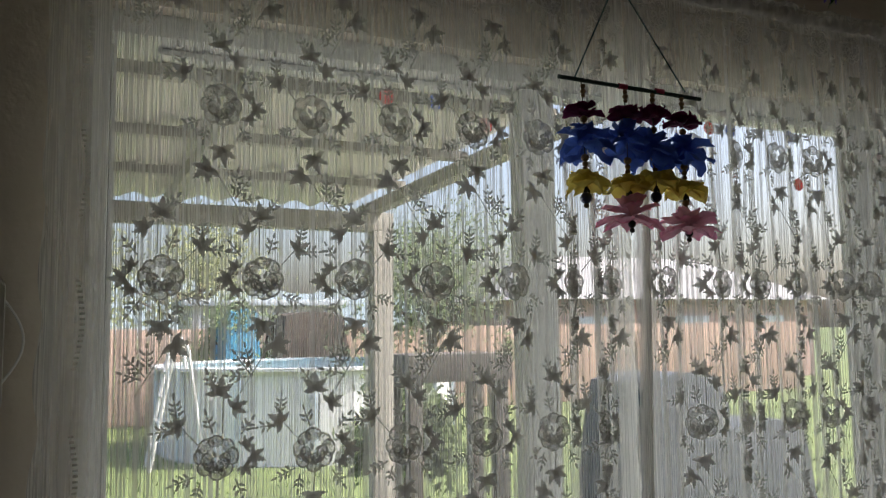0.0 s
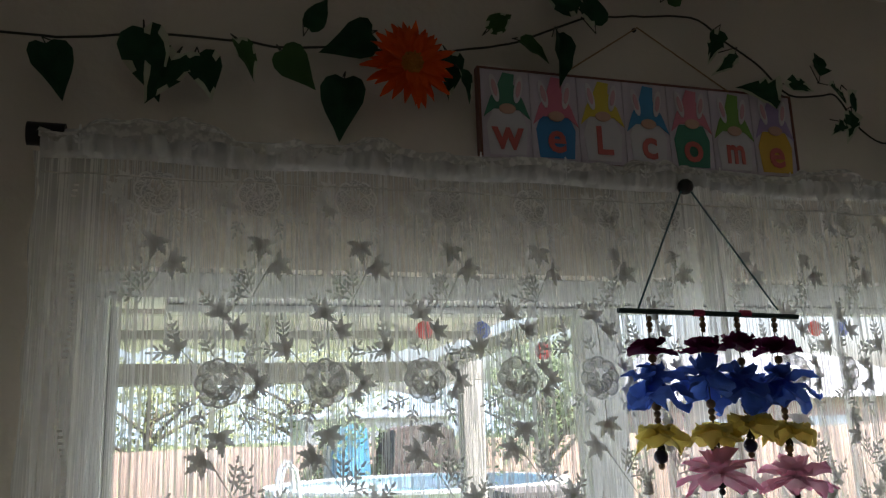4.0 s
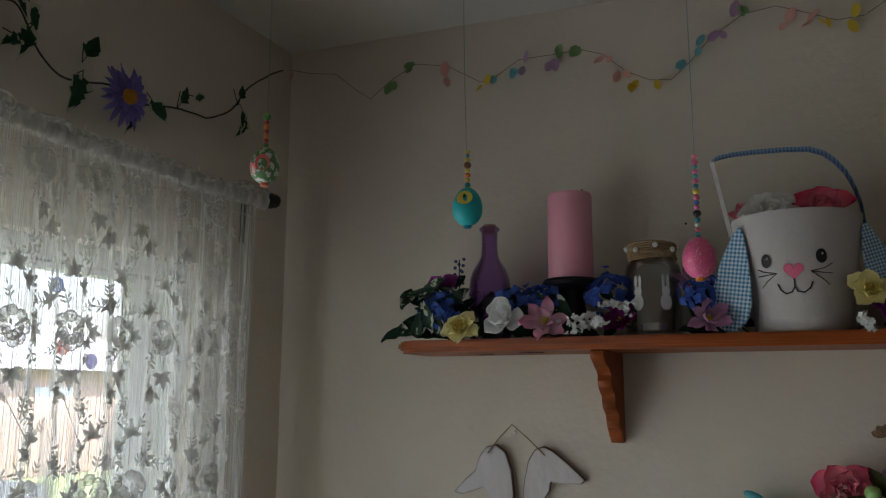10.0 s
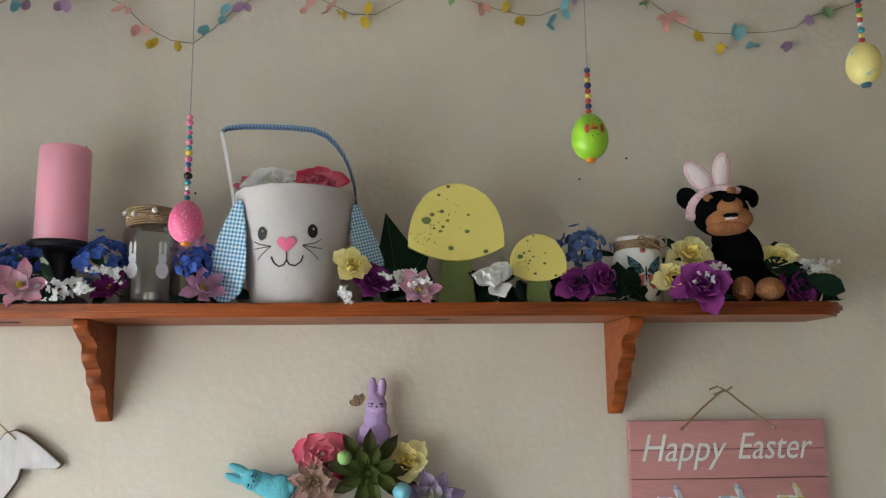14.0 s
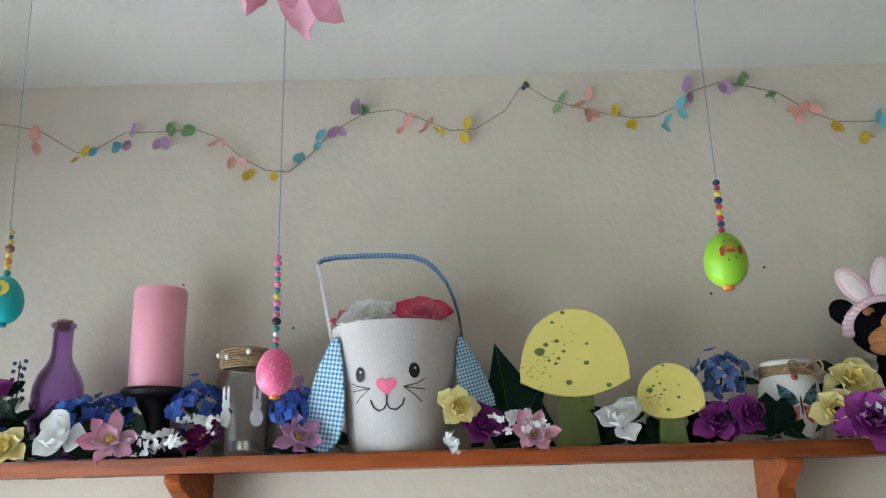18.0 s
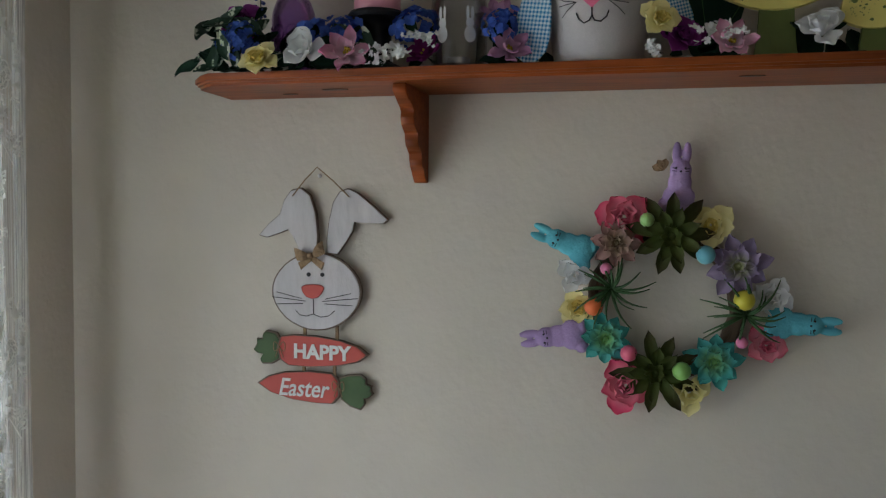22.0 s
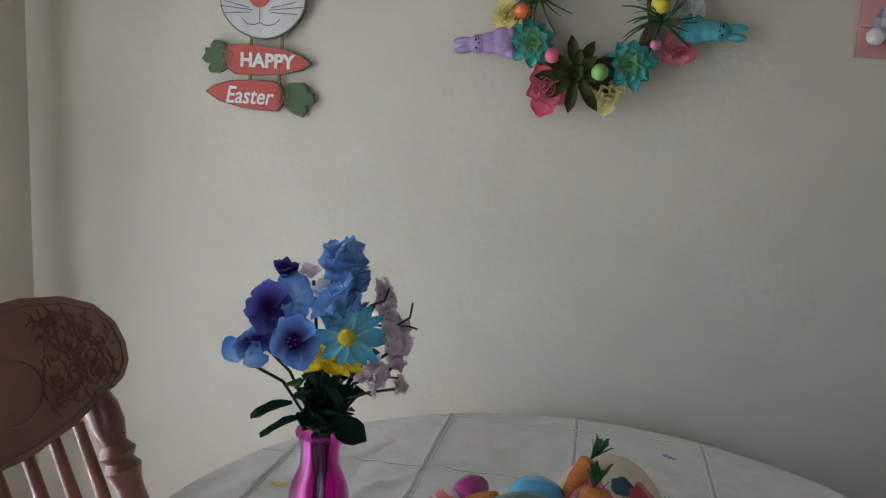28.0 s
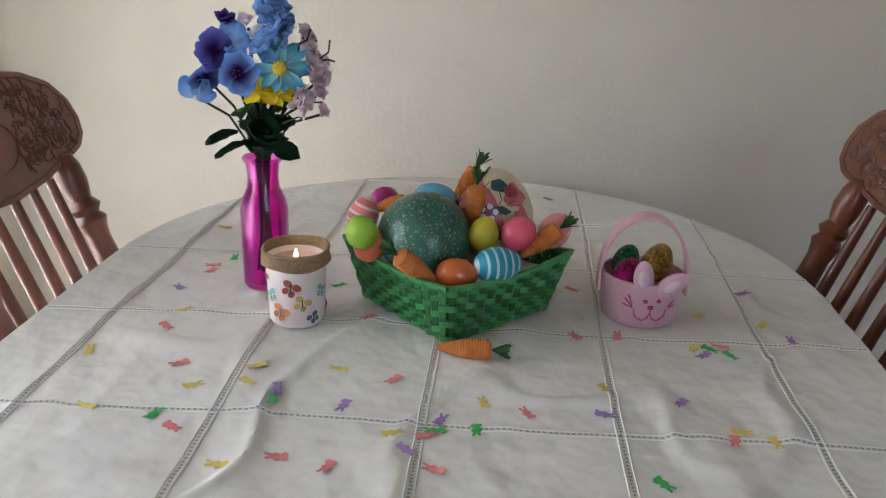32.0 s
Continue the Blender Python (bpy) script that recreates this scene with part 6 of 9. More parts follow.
for y, z, c in TABS:
    nm, col = TABC[c]
    for q in range(2):
        bm = BM()
        ln = rr.uniform(0.018, 0.030)
        m = on_wall(y + rr.uniform(-0.008, 0.008), z + rr.uniform(-0.004, 0.004), 0.010) @ pose(0, 0, 0, 0, 0, rr.choice((-100, -60, 60, -130, -80)) + rr.uniform(-25, 25)) @ pose(0, 0, 0, rr.uniform(-50, 50), rr.uniform(-25, 5), 0)
        petal(bm, ln, ln * 0.34, 0, 0, cup=0.1, curl=0.15, m=m, nu=3, nv=2)
        part("paper_leaf", bm, cloth_col(nm, col, 0.6, 0.4), gar)
bm = BM()
for k in range(5):
    ball(bm, 0.004, on_wall(-1.262 + 0.004 * math.sin(k * 2), 2.492 + 0.004 * math.cos(k * 2.4), 0.008))
part("knot", bm, M_STEM, gar, "dark knot at the pin")

# ---- eggs on beaded threads ----
def ceil_z(y):
    return 2.549 + 0.0236 * y


def hanging_egg(label, x, y, z, h, w, material, beads, marks=(), tip=(0.7, 0.3, 0.02), lean=0.0):
    """An egg whose middle hangs at z; beads are (colour, radius), from the egg upwards."""
    root = thing("hanging_egg", label, "egg ornament", pose(x, y, z), "eggs hanging from the ceiling")
    bm = BM()
    lathe(bm, [(0, -h / 2)] + [(w / 2 * math.sin(math.pi * k / 14) * (1 - 0.10 * math.cos(math.pi * (1 - k / 14))), -h / 2 * math.cos(math.pi * k / 14)) for k in range(1, 14)] + [(0, h / 2)], 24)
    part("egg", bm, material, root)
    zz = h / 2
    for c, rad in beads:
        bm = BM()
        ball(bm, rad, Matrix.Translation((0, 0, zz + rad * 0.8)), 10, 0.85)
        part("bead", bm, plain(f"bead_{int(c[0]*99)}_{int(c[1]*99)}_{int(c[2]*99)}", c, 0.3), root)
        zz += rad * 1.7
    cord("thread", [(0, 0, h / 2), (lean * 0.5, 0, zz + 0.1), (lean, 0, ceil_z(y) - z)], 0.0006, plain("pale_blue_thread", (0.25, 0.32, 0.42), 0.8), root, seg=4)
    bm = BM()
    lathe(bm, [(0, -h / 2 - 0.004), (0.006, -h / 2 - 0.003), (0.007, -h / 2 + 0.002), (0, -h / 2 + 0.003)], 10)
    part("end_bead", bm, plain(f"tip_{int(tip[0]*99)}_{int(tip[2]*99)}", tip, 0.35), root)
    for a, zc, rx, rz, c in marks:
        bm = BM()
        vs = []
        for q in range(10):
            t = 2 * math.pi * q / 10
            zq = zc + rz * math.sin(t)
            rad = w / 2 * math.sqrt(max(0.02, 1 - (2 * zq / h) ** 2)) * 1.03 + 0.0006
            aa = radians(a) + rx * math.cos(t) / rad
            vs.append(bm.verts.new((rad * math.cos(aa), rad * math.sin(aa), zq)))
        bm.faces.new(vs)
        part("painted_mark", bm, plain(f"mark_{int(c[0]*99)}_{int(c[1]*99)}_{int(c[2]*99)}", c, 0.4), root)
    return root


YEL, RED, BLU, NVY, TEA, PNK, BRN, ORG, BLK, WHT, GRN = (0.75, 0.6, 0.08), (0.45, 0.03, 0.03), (0.04, 0.12, 0.40), (0.015, 0.03, 0.12), (0.05, 0.30, 0.35), (0.75, 0.18, 0.32), (0.22, 0.09, 0.03), (0.7, 0.2, 0.03), (0.01, 0.01, 0.01), (0.7, 0.7, 0.7), (0.08, 0.25, 0.06)
hanging_egg("teal egg with a yellow chick on a beaded thread", -0.375, -0.593, 2.057, 0.060, 0.046, plain("teal_egg", (0.02, 0.42, 0.44), 0.4), [(TEA, 0.0048), (YEL, 0.004), (ORG, 0.0048), (YEL, 0.004), (BRN, 0.006), (YEL, 0.0042), (TEA, 0.0032), (YEL, 0.004)],
            [(190, 0.010, 0.013, 0.011, YEL), (190, 0.012, 0.002, 0.004, BLK)], (0.01, 0.22, 0.30), -0.02)
hanging_egg("glittery pink egg on a long beaded thread", -0.344, -0.922, 1.963, 0.058, 0.045, speckled("pink_glitter", (0.75, 0.12, 0.28), (0.85, 0.6, 0.65), 400, 0.62, 0.35), [(TEA, 0.004), (PNK, 0.004), (WHT, 0.0038), (TEA, 0.0045), (BLK, 0.006), (PNK, 0.004), (BLU, 0.004), (PNK, 0.005), (YEL, 0.0048), (TEA, 0.004), (PNK, 0.0045), (TEA, 0.0038), (PNK, 0.004), (TEA, 0.0035), (PNK, 0.005), (PNK, 0.004)], (), (0.75, 0.25, 0.02), 0.0)
hanging_egg("lime green egg with red marks on a beaded thread", -0.455, -1.436, 2.052, 0.060, 0.046, plain("lime_egg", (0.28, 0.55, 0.02), 0.4), [(RED, 0.0038), (NVY, 0.0042), (RED, 0.0038), (YEL, 0.004), (RED, 0.0038), (NVY, 0.0048), (YEL, 0.004), (RED, 0.0035), (NVY, 0.0042)],
            [(205, 0.005, 0.003, 0.006, RED), (180, 0.004, 0.005, 0.002, RED), (176, 0.008, 0.002, 0.004, ORG), (158, 0.004, 0.003, 0.006, RED), (190, -0.004, 0.001, 0.001, NVY), (172, -0.006, 0.001, 0.001, NVY), (198, 0.014, 0.001, 0.001, NVY), (185, 0.016, 0.0012, 0.0012, RED), (165, 0.015, 0.001, 0.001, NVY)], (0.75, 0.5, 0.02), 0.0)
hanging_egg("pale yellow egg with blue dots on a beaded thread", -0.45, -1.811, 2.159, 0.058, 0.045, speckled("yellow_dotted_egg", (0.72, 0.62, 0.22), (0.25, 0.5, 0.6), 90, 0.66, 0.4), [(RED, 0.004), (YEL, 0.004), (TEA, 0.005), (WHT, 0.004), (RED, 0.004), (YEL, 0.004), (GRN, 0.004), (RED, 0.004), (NVY, 0.004)], (), (0.03, 0.15, 0.20), 0.0)
hanging_egg("green and white egg with a pink flower on a beaded thread", -0.567, -0.361, 2.098, 0.054, 0.042, speckled("green_white_egg", (0.10, 0.25, 0.08), (0.65, 0.65, 0.6), 120, 0.52, 0.4), [(GRN, 0.004), (RED, 0.004), (ORG, 0.004), (RED, 0.0038), (ORG, 0.0042), (RED, 0.0038), (GRN, 0.006)], [(205, 0.0, 0.011, 0.012, (0.75, 0.15, 0.15)), (160, -0.008, 0.008, 0.008, (0.75, 0.15, 0.15))], (0.7, 0.2, 0.1), 0.0)

# pink flower hanging from the ceiling over the table
pf = thing("hanging_pink_flower", "large pink cloth flower hanging upside down from the ceiling", "hanging flower", pose(-0.70, -1.00, 2.354, 180, 0, 0))
bm = BM()
whorl(bm, 9, 0.125, 0.022, 40, random.Random(3), tip=-0.2, cup=0.5, curl=0.2)
whorl(bm, 6, 0.11, 0.020, 62, random.Random(4), tip=-0.2, cup=0.5, curl=0.1)
part("petals", bm, cloth_col("pale_rose_petal", (0.78, 0.44, 0.54), 0.65, 0.35), pf)
cord("thread", [(0, 0, 0), (0, 0, -(ceil_z(-1.0) - 2.354))], 0.0008, M_STEM, pf, seg=4)

# small dark specks on the wall
for k, (y, z) in enumerate(((-1.541, 2.112), (-1.63, 2.152), (-0.672, 2.16), (-0.86, 2.08))):
    bm = BM()
    lathe(bm, [(0, 0), (0.0022, 0), (0.0016, 0.0012), (0, 0.0014)], 8)
    single("pin_hole", bm, M_BLACK, "tiny dark nail hole in the plaster", "nail hole", "nail holes in the wall", m=on_wall(y, z, 0.0))


# ---- welcome sign over the curtain ----
wsign = thing("welcome_sign", "long painted wooden welcome sign with bunny-eared hats", "wall sign", on_glass_wall(-1.098, 2.2565, 0.026))
M_WPLANK = mat("pale_lilac_planks", (0.56, 0.50, 0.56), 0.75, vary=0.12, scale=20, grain=(5, 1, 5), bump=0.1)
for k in range(7):
    x0 = -0.2725 + 0.0779 * k
    bm = BM()
    bm_box(bm, (x0 + 0.0005, -0.069, -0.012), (x0 + 0.0774, 0.069, 0.0), 0.001)
    part("plank", bm, M_WPLANK, wsign)
for lo, hi in (((-0.2765, -0.072, -0.014), (-0.2727, 0.072, 0.001)), ((0.2729, -0.072, -0.014), (0.2765, 0.072, 0.001)), ((-0.2727, 0.0692, -0.014), (0.2729, 0.072, 0.001)), ((-0.2727, -0.072, -0.014), (0.2729, -0.0692, 0.001))):
    bm = BM()
    bm_box(bm, lo, hi)
    part("edge", bm, plain("brown_sign_edge", (0.16, 0.07, 0.05), 0.7), wsign)
HATS = [("w", (0.06, 0.22, 0.14), (0.60, 0.58, 0.60)), ("e", (0.58, 0.17, 0.24), (0.05, 0.22, 0.48)), ("L", (0.62, 0.50, 0.06), (0.60, 0.58, 0.60)), ("c", (0.06, 0.26, 0.50), (0.60, 0.58, 0.60)), ("o", (0.60, 0.20, 0.26), (0.05, 0.22, 0.14)), ("m", (0.17, 0.34, 0.06), (0.60, 0.58, 0.60)), ("e", (0.34, 0.26, 0.46), (0.62, 0.40, 0.05))]
for k, (ch, hat, body) in enumerate(HATS):
    cx = -0.2725 + 0.0779 * (k + 0.5)
    mh = plain(f"hat_paint_{ch}_{k}", hat, 0.6)
    mb = plain(f"body_paint_{ch}_{k}", body, 0.65)
    dz = -0.006 * (k in (1, 3, 5))
    board("body_panel", [(cx - 0.028, -0.064), (cx + 0.028, -0.064), (cx + 0.032, -0.02), (cx + 0.022, 0.005), (cx - 0.022, 0.005), (cx - 0.032, -0.02)], 0.001, mb, wsign, 0.0015, bevel=0)
    board("hat", [(cx - 0.037, -0.008 + dz), (cx - 0.020, 0.006 + dz), (cx + 0.020, 0.006 + dz), (cx + 0.037, -0.008 + dz), (cx + 0.026, 0.022 + dz), (cx + 0.012, 0.046 + dz), (cx + 0.014, 0.062), (cx - 0.004, 0.064), (cx - 0.012, 0.046 + dz), (cx - 0.026, 0.022 + dz)], 0.001, mh, wsign, 0.0030, "painted pointed hat", bevel=0)
    for sg in (-1, 1):
        for sc, mt, zz in ((1.0, plain("white_ear_paint", (0.66, 0.62, 0.64), 0.7), 0.0042), (0.6, plain("ear_pink_paint", (0.62, 0.36, 0.40), 0.7), 0.0052)):
            board("bunny_ear", [(cx + sg * (0.019 + 0.0065 * sc * math.cos(t) + 0.20 * 0.021 * math.sin(t) * sc), 0.038 + dz * 0.5 + 0.022 * sc * math.sin(t)) for t in [2 * math.pi * q / 14 for q in range(14)]], 0.0008, mt, wsign, zz, bevel=0)
    board("nose", [(cx + 0.013 * math.cos(t), 0.006 + dz + 0.008 * math.sin(t)) for t in [2 * math.pi * q / 14 for q in range(14)]], 0.002, plain("tan_nose_paint", (0.55, 0.34, 0.24), 0.6), wsign, 0.0062, bevel=0)
    lettering(ch, 0.062 if ch in "Lm" else 0.068, plain("coral_letter", (0.52, 0.12, 0.10), 0.6), wsign, Matrix.Translation((cx, -0.034, 0.0026)) @ Matrix.Diagonal((0.75 if ch == "m" else 0.95, 1, 1, 1)), "coral red letter", bold=0.0014)
cord("hanger", [(-0.142, 0.069, 0.001), (0.006, 0.172, -0.012), (0.156, 0.069, 0.001)], 0.0013, M_TWINE, wsign)
bm = BM()
ball(bm, 0.004, on_glass_wall(-1.092, 2.429, 0.004))
single("nail", bm, M_BLACK, "small dark nail holding the welcome sign", "nail")

# ---- ivy garland over the door ----
ivyg = thing("ivy_garland", "trailing artificial ivy garland pinned along the wall", "garland")
IVY = [(-2.12, 2.30), (-2.0, 2.312), (-1.9, 2.32), (-1.74, 2.335), (-1.65, 2.328), (-1.54, 2.342), (-1.45, 2.341), (-1.352, 2.363), (-1.265, 2.395), (-1.18, 2.43), (-1.10, 2.445), (-1.0, 2.45), (-0.935, 2.42), (-0.872, 2.386), (-0.822, 2.332), (-0.76, 2.335), (-0.719, 2.340), (-0.674, 2.285), (-0.626, 2.26), (-0.546, 2.278), (-0.46, 2.276), (-0.40, 2.287), (-0.30, 2.30), (-0.23, 2.337), (-0.185, 2.40), (-0.11, 2.455), (-0.047, 2.49)]
vine = []
for p0, p1, p2, p3 in zip([IVY[0]] + IVY, IVY, IVY[1:], IVY[2:] + [IVY[-1]]):
    for q in range(5):
        t = q / 5
        x, z = (0.5 * (2 * b + (c - a) * t + (2 * a - 5 * b + 4 * c - d) * t * t + (3 * b - a - 3 * c + d) * t ** 3) for a, b, c, d in zip(p0, p1, p2, p3))
        vine.append((x, -0.022 - 0.006 * math.sin(30 * x), z + 0.003 * noise.noise(Vector((x * 25, 0, 1)))))
cord("vine", vine, 0.0017, M_STEM, ivyg, seg=6)
rr = random.Random(21)
HEARTLEAF = [(-1.575, 2.262, -95, 0.080, 0), (-1.765, 2.278, -75, 0.062, 1), (-1.655, 2.290, -50, 0.060, 2), (-1.80, 2.270, -120, 0.070, 0), (-1.835, 2.300, -80, 0.085, 0), (-1.715, 2.305, -60, 0.055, 2), (-1.62, 2.345, 60, 0.05, 0), (-1.545, 2.335, -150, 0.07, 0), (-1.425, 2.315, -80, 0.060, 1), (-1.405, 2.285, -70, 0.045, 1), (-1.35, 2.375, 40, 0.05, 2), (-1.30, 2.352, -30, 0.05, 2), (-1.25, 2.360, -85, 0.075, 0), (-1.19, 2.40, 100, 0.06, 0), (-1.22, 2.425, 150, 0.07, 0), (-1.05, 2.46, 45, 0.06, 2), (-0.96, 2.405, -110, 0.055, 1), (-0.945, 2.365, -130, 0.05, 1),
             (-0.86, 2.312, 175, 0.07, 1), (-0.84, 2.325, -10, 0.05, 1), (-0.768, 2.36, 75, 0.055, 0), (-0.752, 2.33, -20, 0.055, 1), (-0.72, 2.318, -50, 0.05, 1), (-0.715, 2.285, -110, 0.055, 1), (-0.735, 2.265, -150, 0.04, 1), (-0.615, 2.245, -105, 0.06, 1), (-0.60, 2.30, 60, 0.05, 0), (-0.51, 2.235, -100, 0.055, 1), (-0.455, 2.262, -40, 0.05, 1), (-0.385, 2.295, 70, 0.035, 0), (-0.36, 2.305, 10, 0.035, 0), (-0.228, 2.315, -95, 0.05, 0), (-0.205, 2.30, -110, 0.04, 0), (-0.24, 2.35, 80, 0.03, 0), (-1.95, 2.275, -70, 0.07, 0), (-2.04, 2.29, -100, 0.06, 0)]
M_IVY = cloth_col("ivy_leaf_green", (0.018, 0.062, 0.028), 0.5, 0.15, 0.4)
M_CREAM_EDGE = cloth_col("cream_leaf_edge", (0.50, 0.52, 0.38), 0.6, 0.2)
LOBES = [(0.0, 0.0), (0.06, 0.20), (0.20, 0.42), (0.34, 0.30), (0.46, 0.34), (0.62, 0.22), (0.80, 0.12), (1.0, 0.0)]


HEART_SHAPE = [(0.0, 0.0), (-0.05, 0.17), (0.04, 0.35), (0.20, 0.44), (0.40, 0.41), (0.60, 0.29), (0.80, 0.13), (1.0, 0.0)]


def ivy_leaf(ln, wide, m, r, edged, lobes):
    """A pointed lobed blade folded along its midrib, with a pale rim where it is variegated."""
    bm = BM()
    full = lobes + [(x, -y) for x, y in lobes[-2:0:-1]]
    bend = r.uniform(0.1, 0.5)

    def at(x, y, k, jag):
        xx, yy = 0.45 + (x - 0.45) * k, y * k * wide * jag
        return m @ Vector((ln * xx, ln * yy, ln * (0.35 * abs(yy) - bend * xx * xx * 0.5 + 0.03 * math.sin(12 * xx))))
    jags = [r.uniform(0.85, 1.15) if lobes is LOBES else r.uniform(0.97, 1.03) for p in full]
    outer = [bm.verts.new(at(x, y, 1.0, j)) for (x, y), j in zip(full, jags)]
    inner = [bm.verts.new(at(x, y, r.uniform(0.62, 0.86), j)) for (x, y), j in zip(full, jags)]
    mid = bm.verts.new(at(0.45, 0, 1, 1))
    n = len(full)
    for k in range(n):
        bm.faces.new((outer[k], outer[(k + 1) % n], inner[(k + 1) % n], inner[k])).material_index = 1 if edged and r.random() < (0.72 if lobes is LOBES else 0.35) else 0
        bm.faces.new((inner[k], inner[(k + 1) % n], mid))
    return bm


for x, z, a, ln, c in HEARTLEAF:
    off = 0.042 + rr.uniform(-0.008, 0.014)
    m = on_glass_wall(x, z + 0.012, off, a) @ pose(-0.01, 0, 0, rr.uniform(-35, 35), rr.uniform(-12, 12), 0)
    bm = ivy_leaf(ln * 1.12, 0.80 if ln > 0.058 else 0.66, m, rr, c == 1 or rr.random() < 0.3, LOBES if x > -1.0 else HEART_SHAPE)
    part("leaf", bm, ((M_IVY, M_CREAM_EDGE) if c < 2 else (M_LEAF, M_CREAM_EDGE)), ivyg, ("dark green ivy leaf", "variegated ivy leaf", "light green ivy leaf")[c])
    bm = BM()
    tube(bm, [m @ Vector((0, 0, 0)), m @ Vector((-0.012, 0, -0.004)), Vector((x + rr.uniform(-0.01, 0.01), -0.024, z + 0.03))], 0.001, 4)
    part("leaf_stalk", bm, M_STEM, ivyg)


def daisy_flower(name, label, x, z, off, rad, n, layers, petal_mat, heart_mat):
    root = thing(name, label, "flower", on_glass_wall(x, z, off))
    r = random.Random(int(rad * 1e4))
    bm = BM()
    for k in range(layers):
        whorl(bm, n, rad * (1 - 0.16 * k), rad * 0.098, 4 + 7 * k, r, tip=-0.15, cup=0.5, curl=-0.08, nu=5, jit=0.25, lift=0.002 * k)
    part("petals", bm, petal_mat, root)
    bm = BM()
    ball(bm, rad * 0.25, Matrix.Translation((0, 0, 0.010)), 14, 0.5)
    for k in range(40):
        a, q = k * 2.4, rad * 0.22 * math.sqrt(k / 40)
        ball(bm, rad * 0.03, Matrix.Translation((q * math.cos(a), q * math.sin(a), 0.010 + rad * 0.12)), 5)
    part("heart", bm, heart_mat, root)
    bm = BM()
    tube(bm, [(0, 0, 0), (0, 0.004, -0.02), (0, 0.02, -off + 0.022)], 0.002, 5)
    part("stalk", bm, M_STEM, root)


daisy_flower("gerbera_flower", "bright orange artificial gerbera on the ivy garland", -1.488, 2.297, 0.070, 0.066, 24, 3, cloth_col("orange_petal", (0.72, 0.10, 0.01), 0.6, 0.2), plain("orange_heart", (0.45, 0.16, 0.01), 0.9))
daisy_flower("purple_daisy", "violet artificial daisy on the ivy garland", -0.540, 2.254, 0.055, 0.054, 18, 3, cloth_col("violet_petal", (0.27, 0.22, 0.60), 0.6, 0.3), plain("amber_heart", (0.62, 0.30, 0.02), 0.9))

# ---- flower mobile before the curtain ----
mob = thing("flower_mobile", "hanging mobile of cloth flowers and beads on a stick", "mobile", pose(-1.085, -0.122, 0))
bm = BM()
tube(bm, [(-0.142, 0, 1.951), (-0.05, 0.001, 1.949), (0.142, 0, 1.944)], 0.0036, 8)
part("stick", bm, plain("dark_green_wrapped_stick", (0.012, 0.035, 0.03), 0.7), mob)
for x in (-0.02, 0.055):
    bm = BM()
    tube(bm, [(x - 0.008, 0, 1.9485), (x + 0.008, 0, 1.948)], 0.0048, 8)
    part("wrap", bm, plain("rose_wrap", (0.40, 0.03, 0.08), 0.7), mob)
for x in (-0.112, 0.110):
    cord("string", [(0.0 + (0.006 if x > 0 else -0.006), 0.03, 2.135), (x, 0, 1.953)], 0.0013, plain("dark_teal_string", (0.02, 0.085, 0.10), 0.8), mob)
bm = BM()
ball(bm, 0.012, Matrix.Translation((0, 0.03, 2.138)), 10)
part("hook", bm, M_BLACK, mob, "black hook knot")
M_BURG = cloth_col("burgundy_petal", (0.12, 0.008, 0.055), 0.7, 0.35)
M_IRIS = cloth_col("cobalt_petal", (0.085, 0.17, 0.58), 0.65, 0.5, 0.4)
M_YPET = cloth_col("lemon_petal", (0.70, 0.58, 0.14), 0.6, 0.5)
M_PPET = gradient_petal("rosy_lotus_petal", (0.78, 0.55, 0.62), (0.72, 0.25, 0.42), 0.012, 0.06, 0.5)
M_WBEAD = plain("wooden_bead", (0.20, 0.12, 0.05), 0.5)
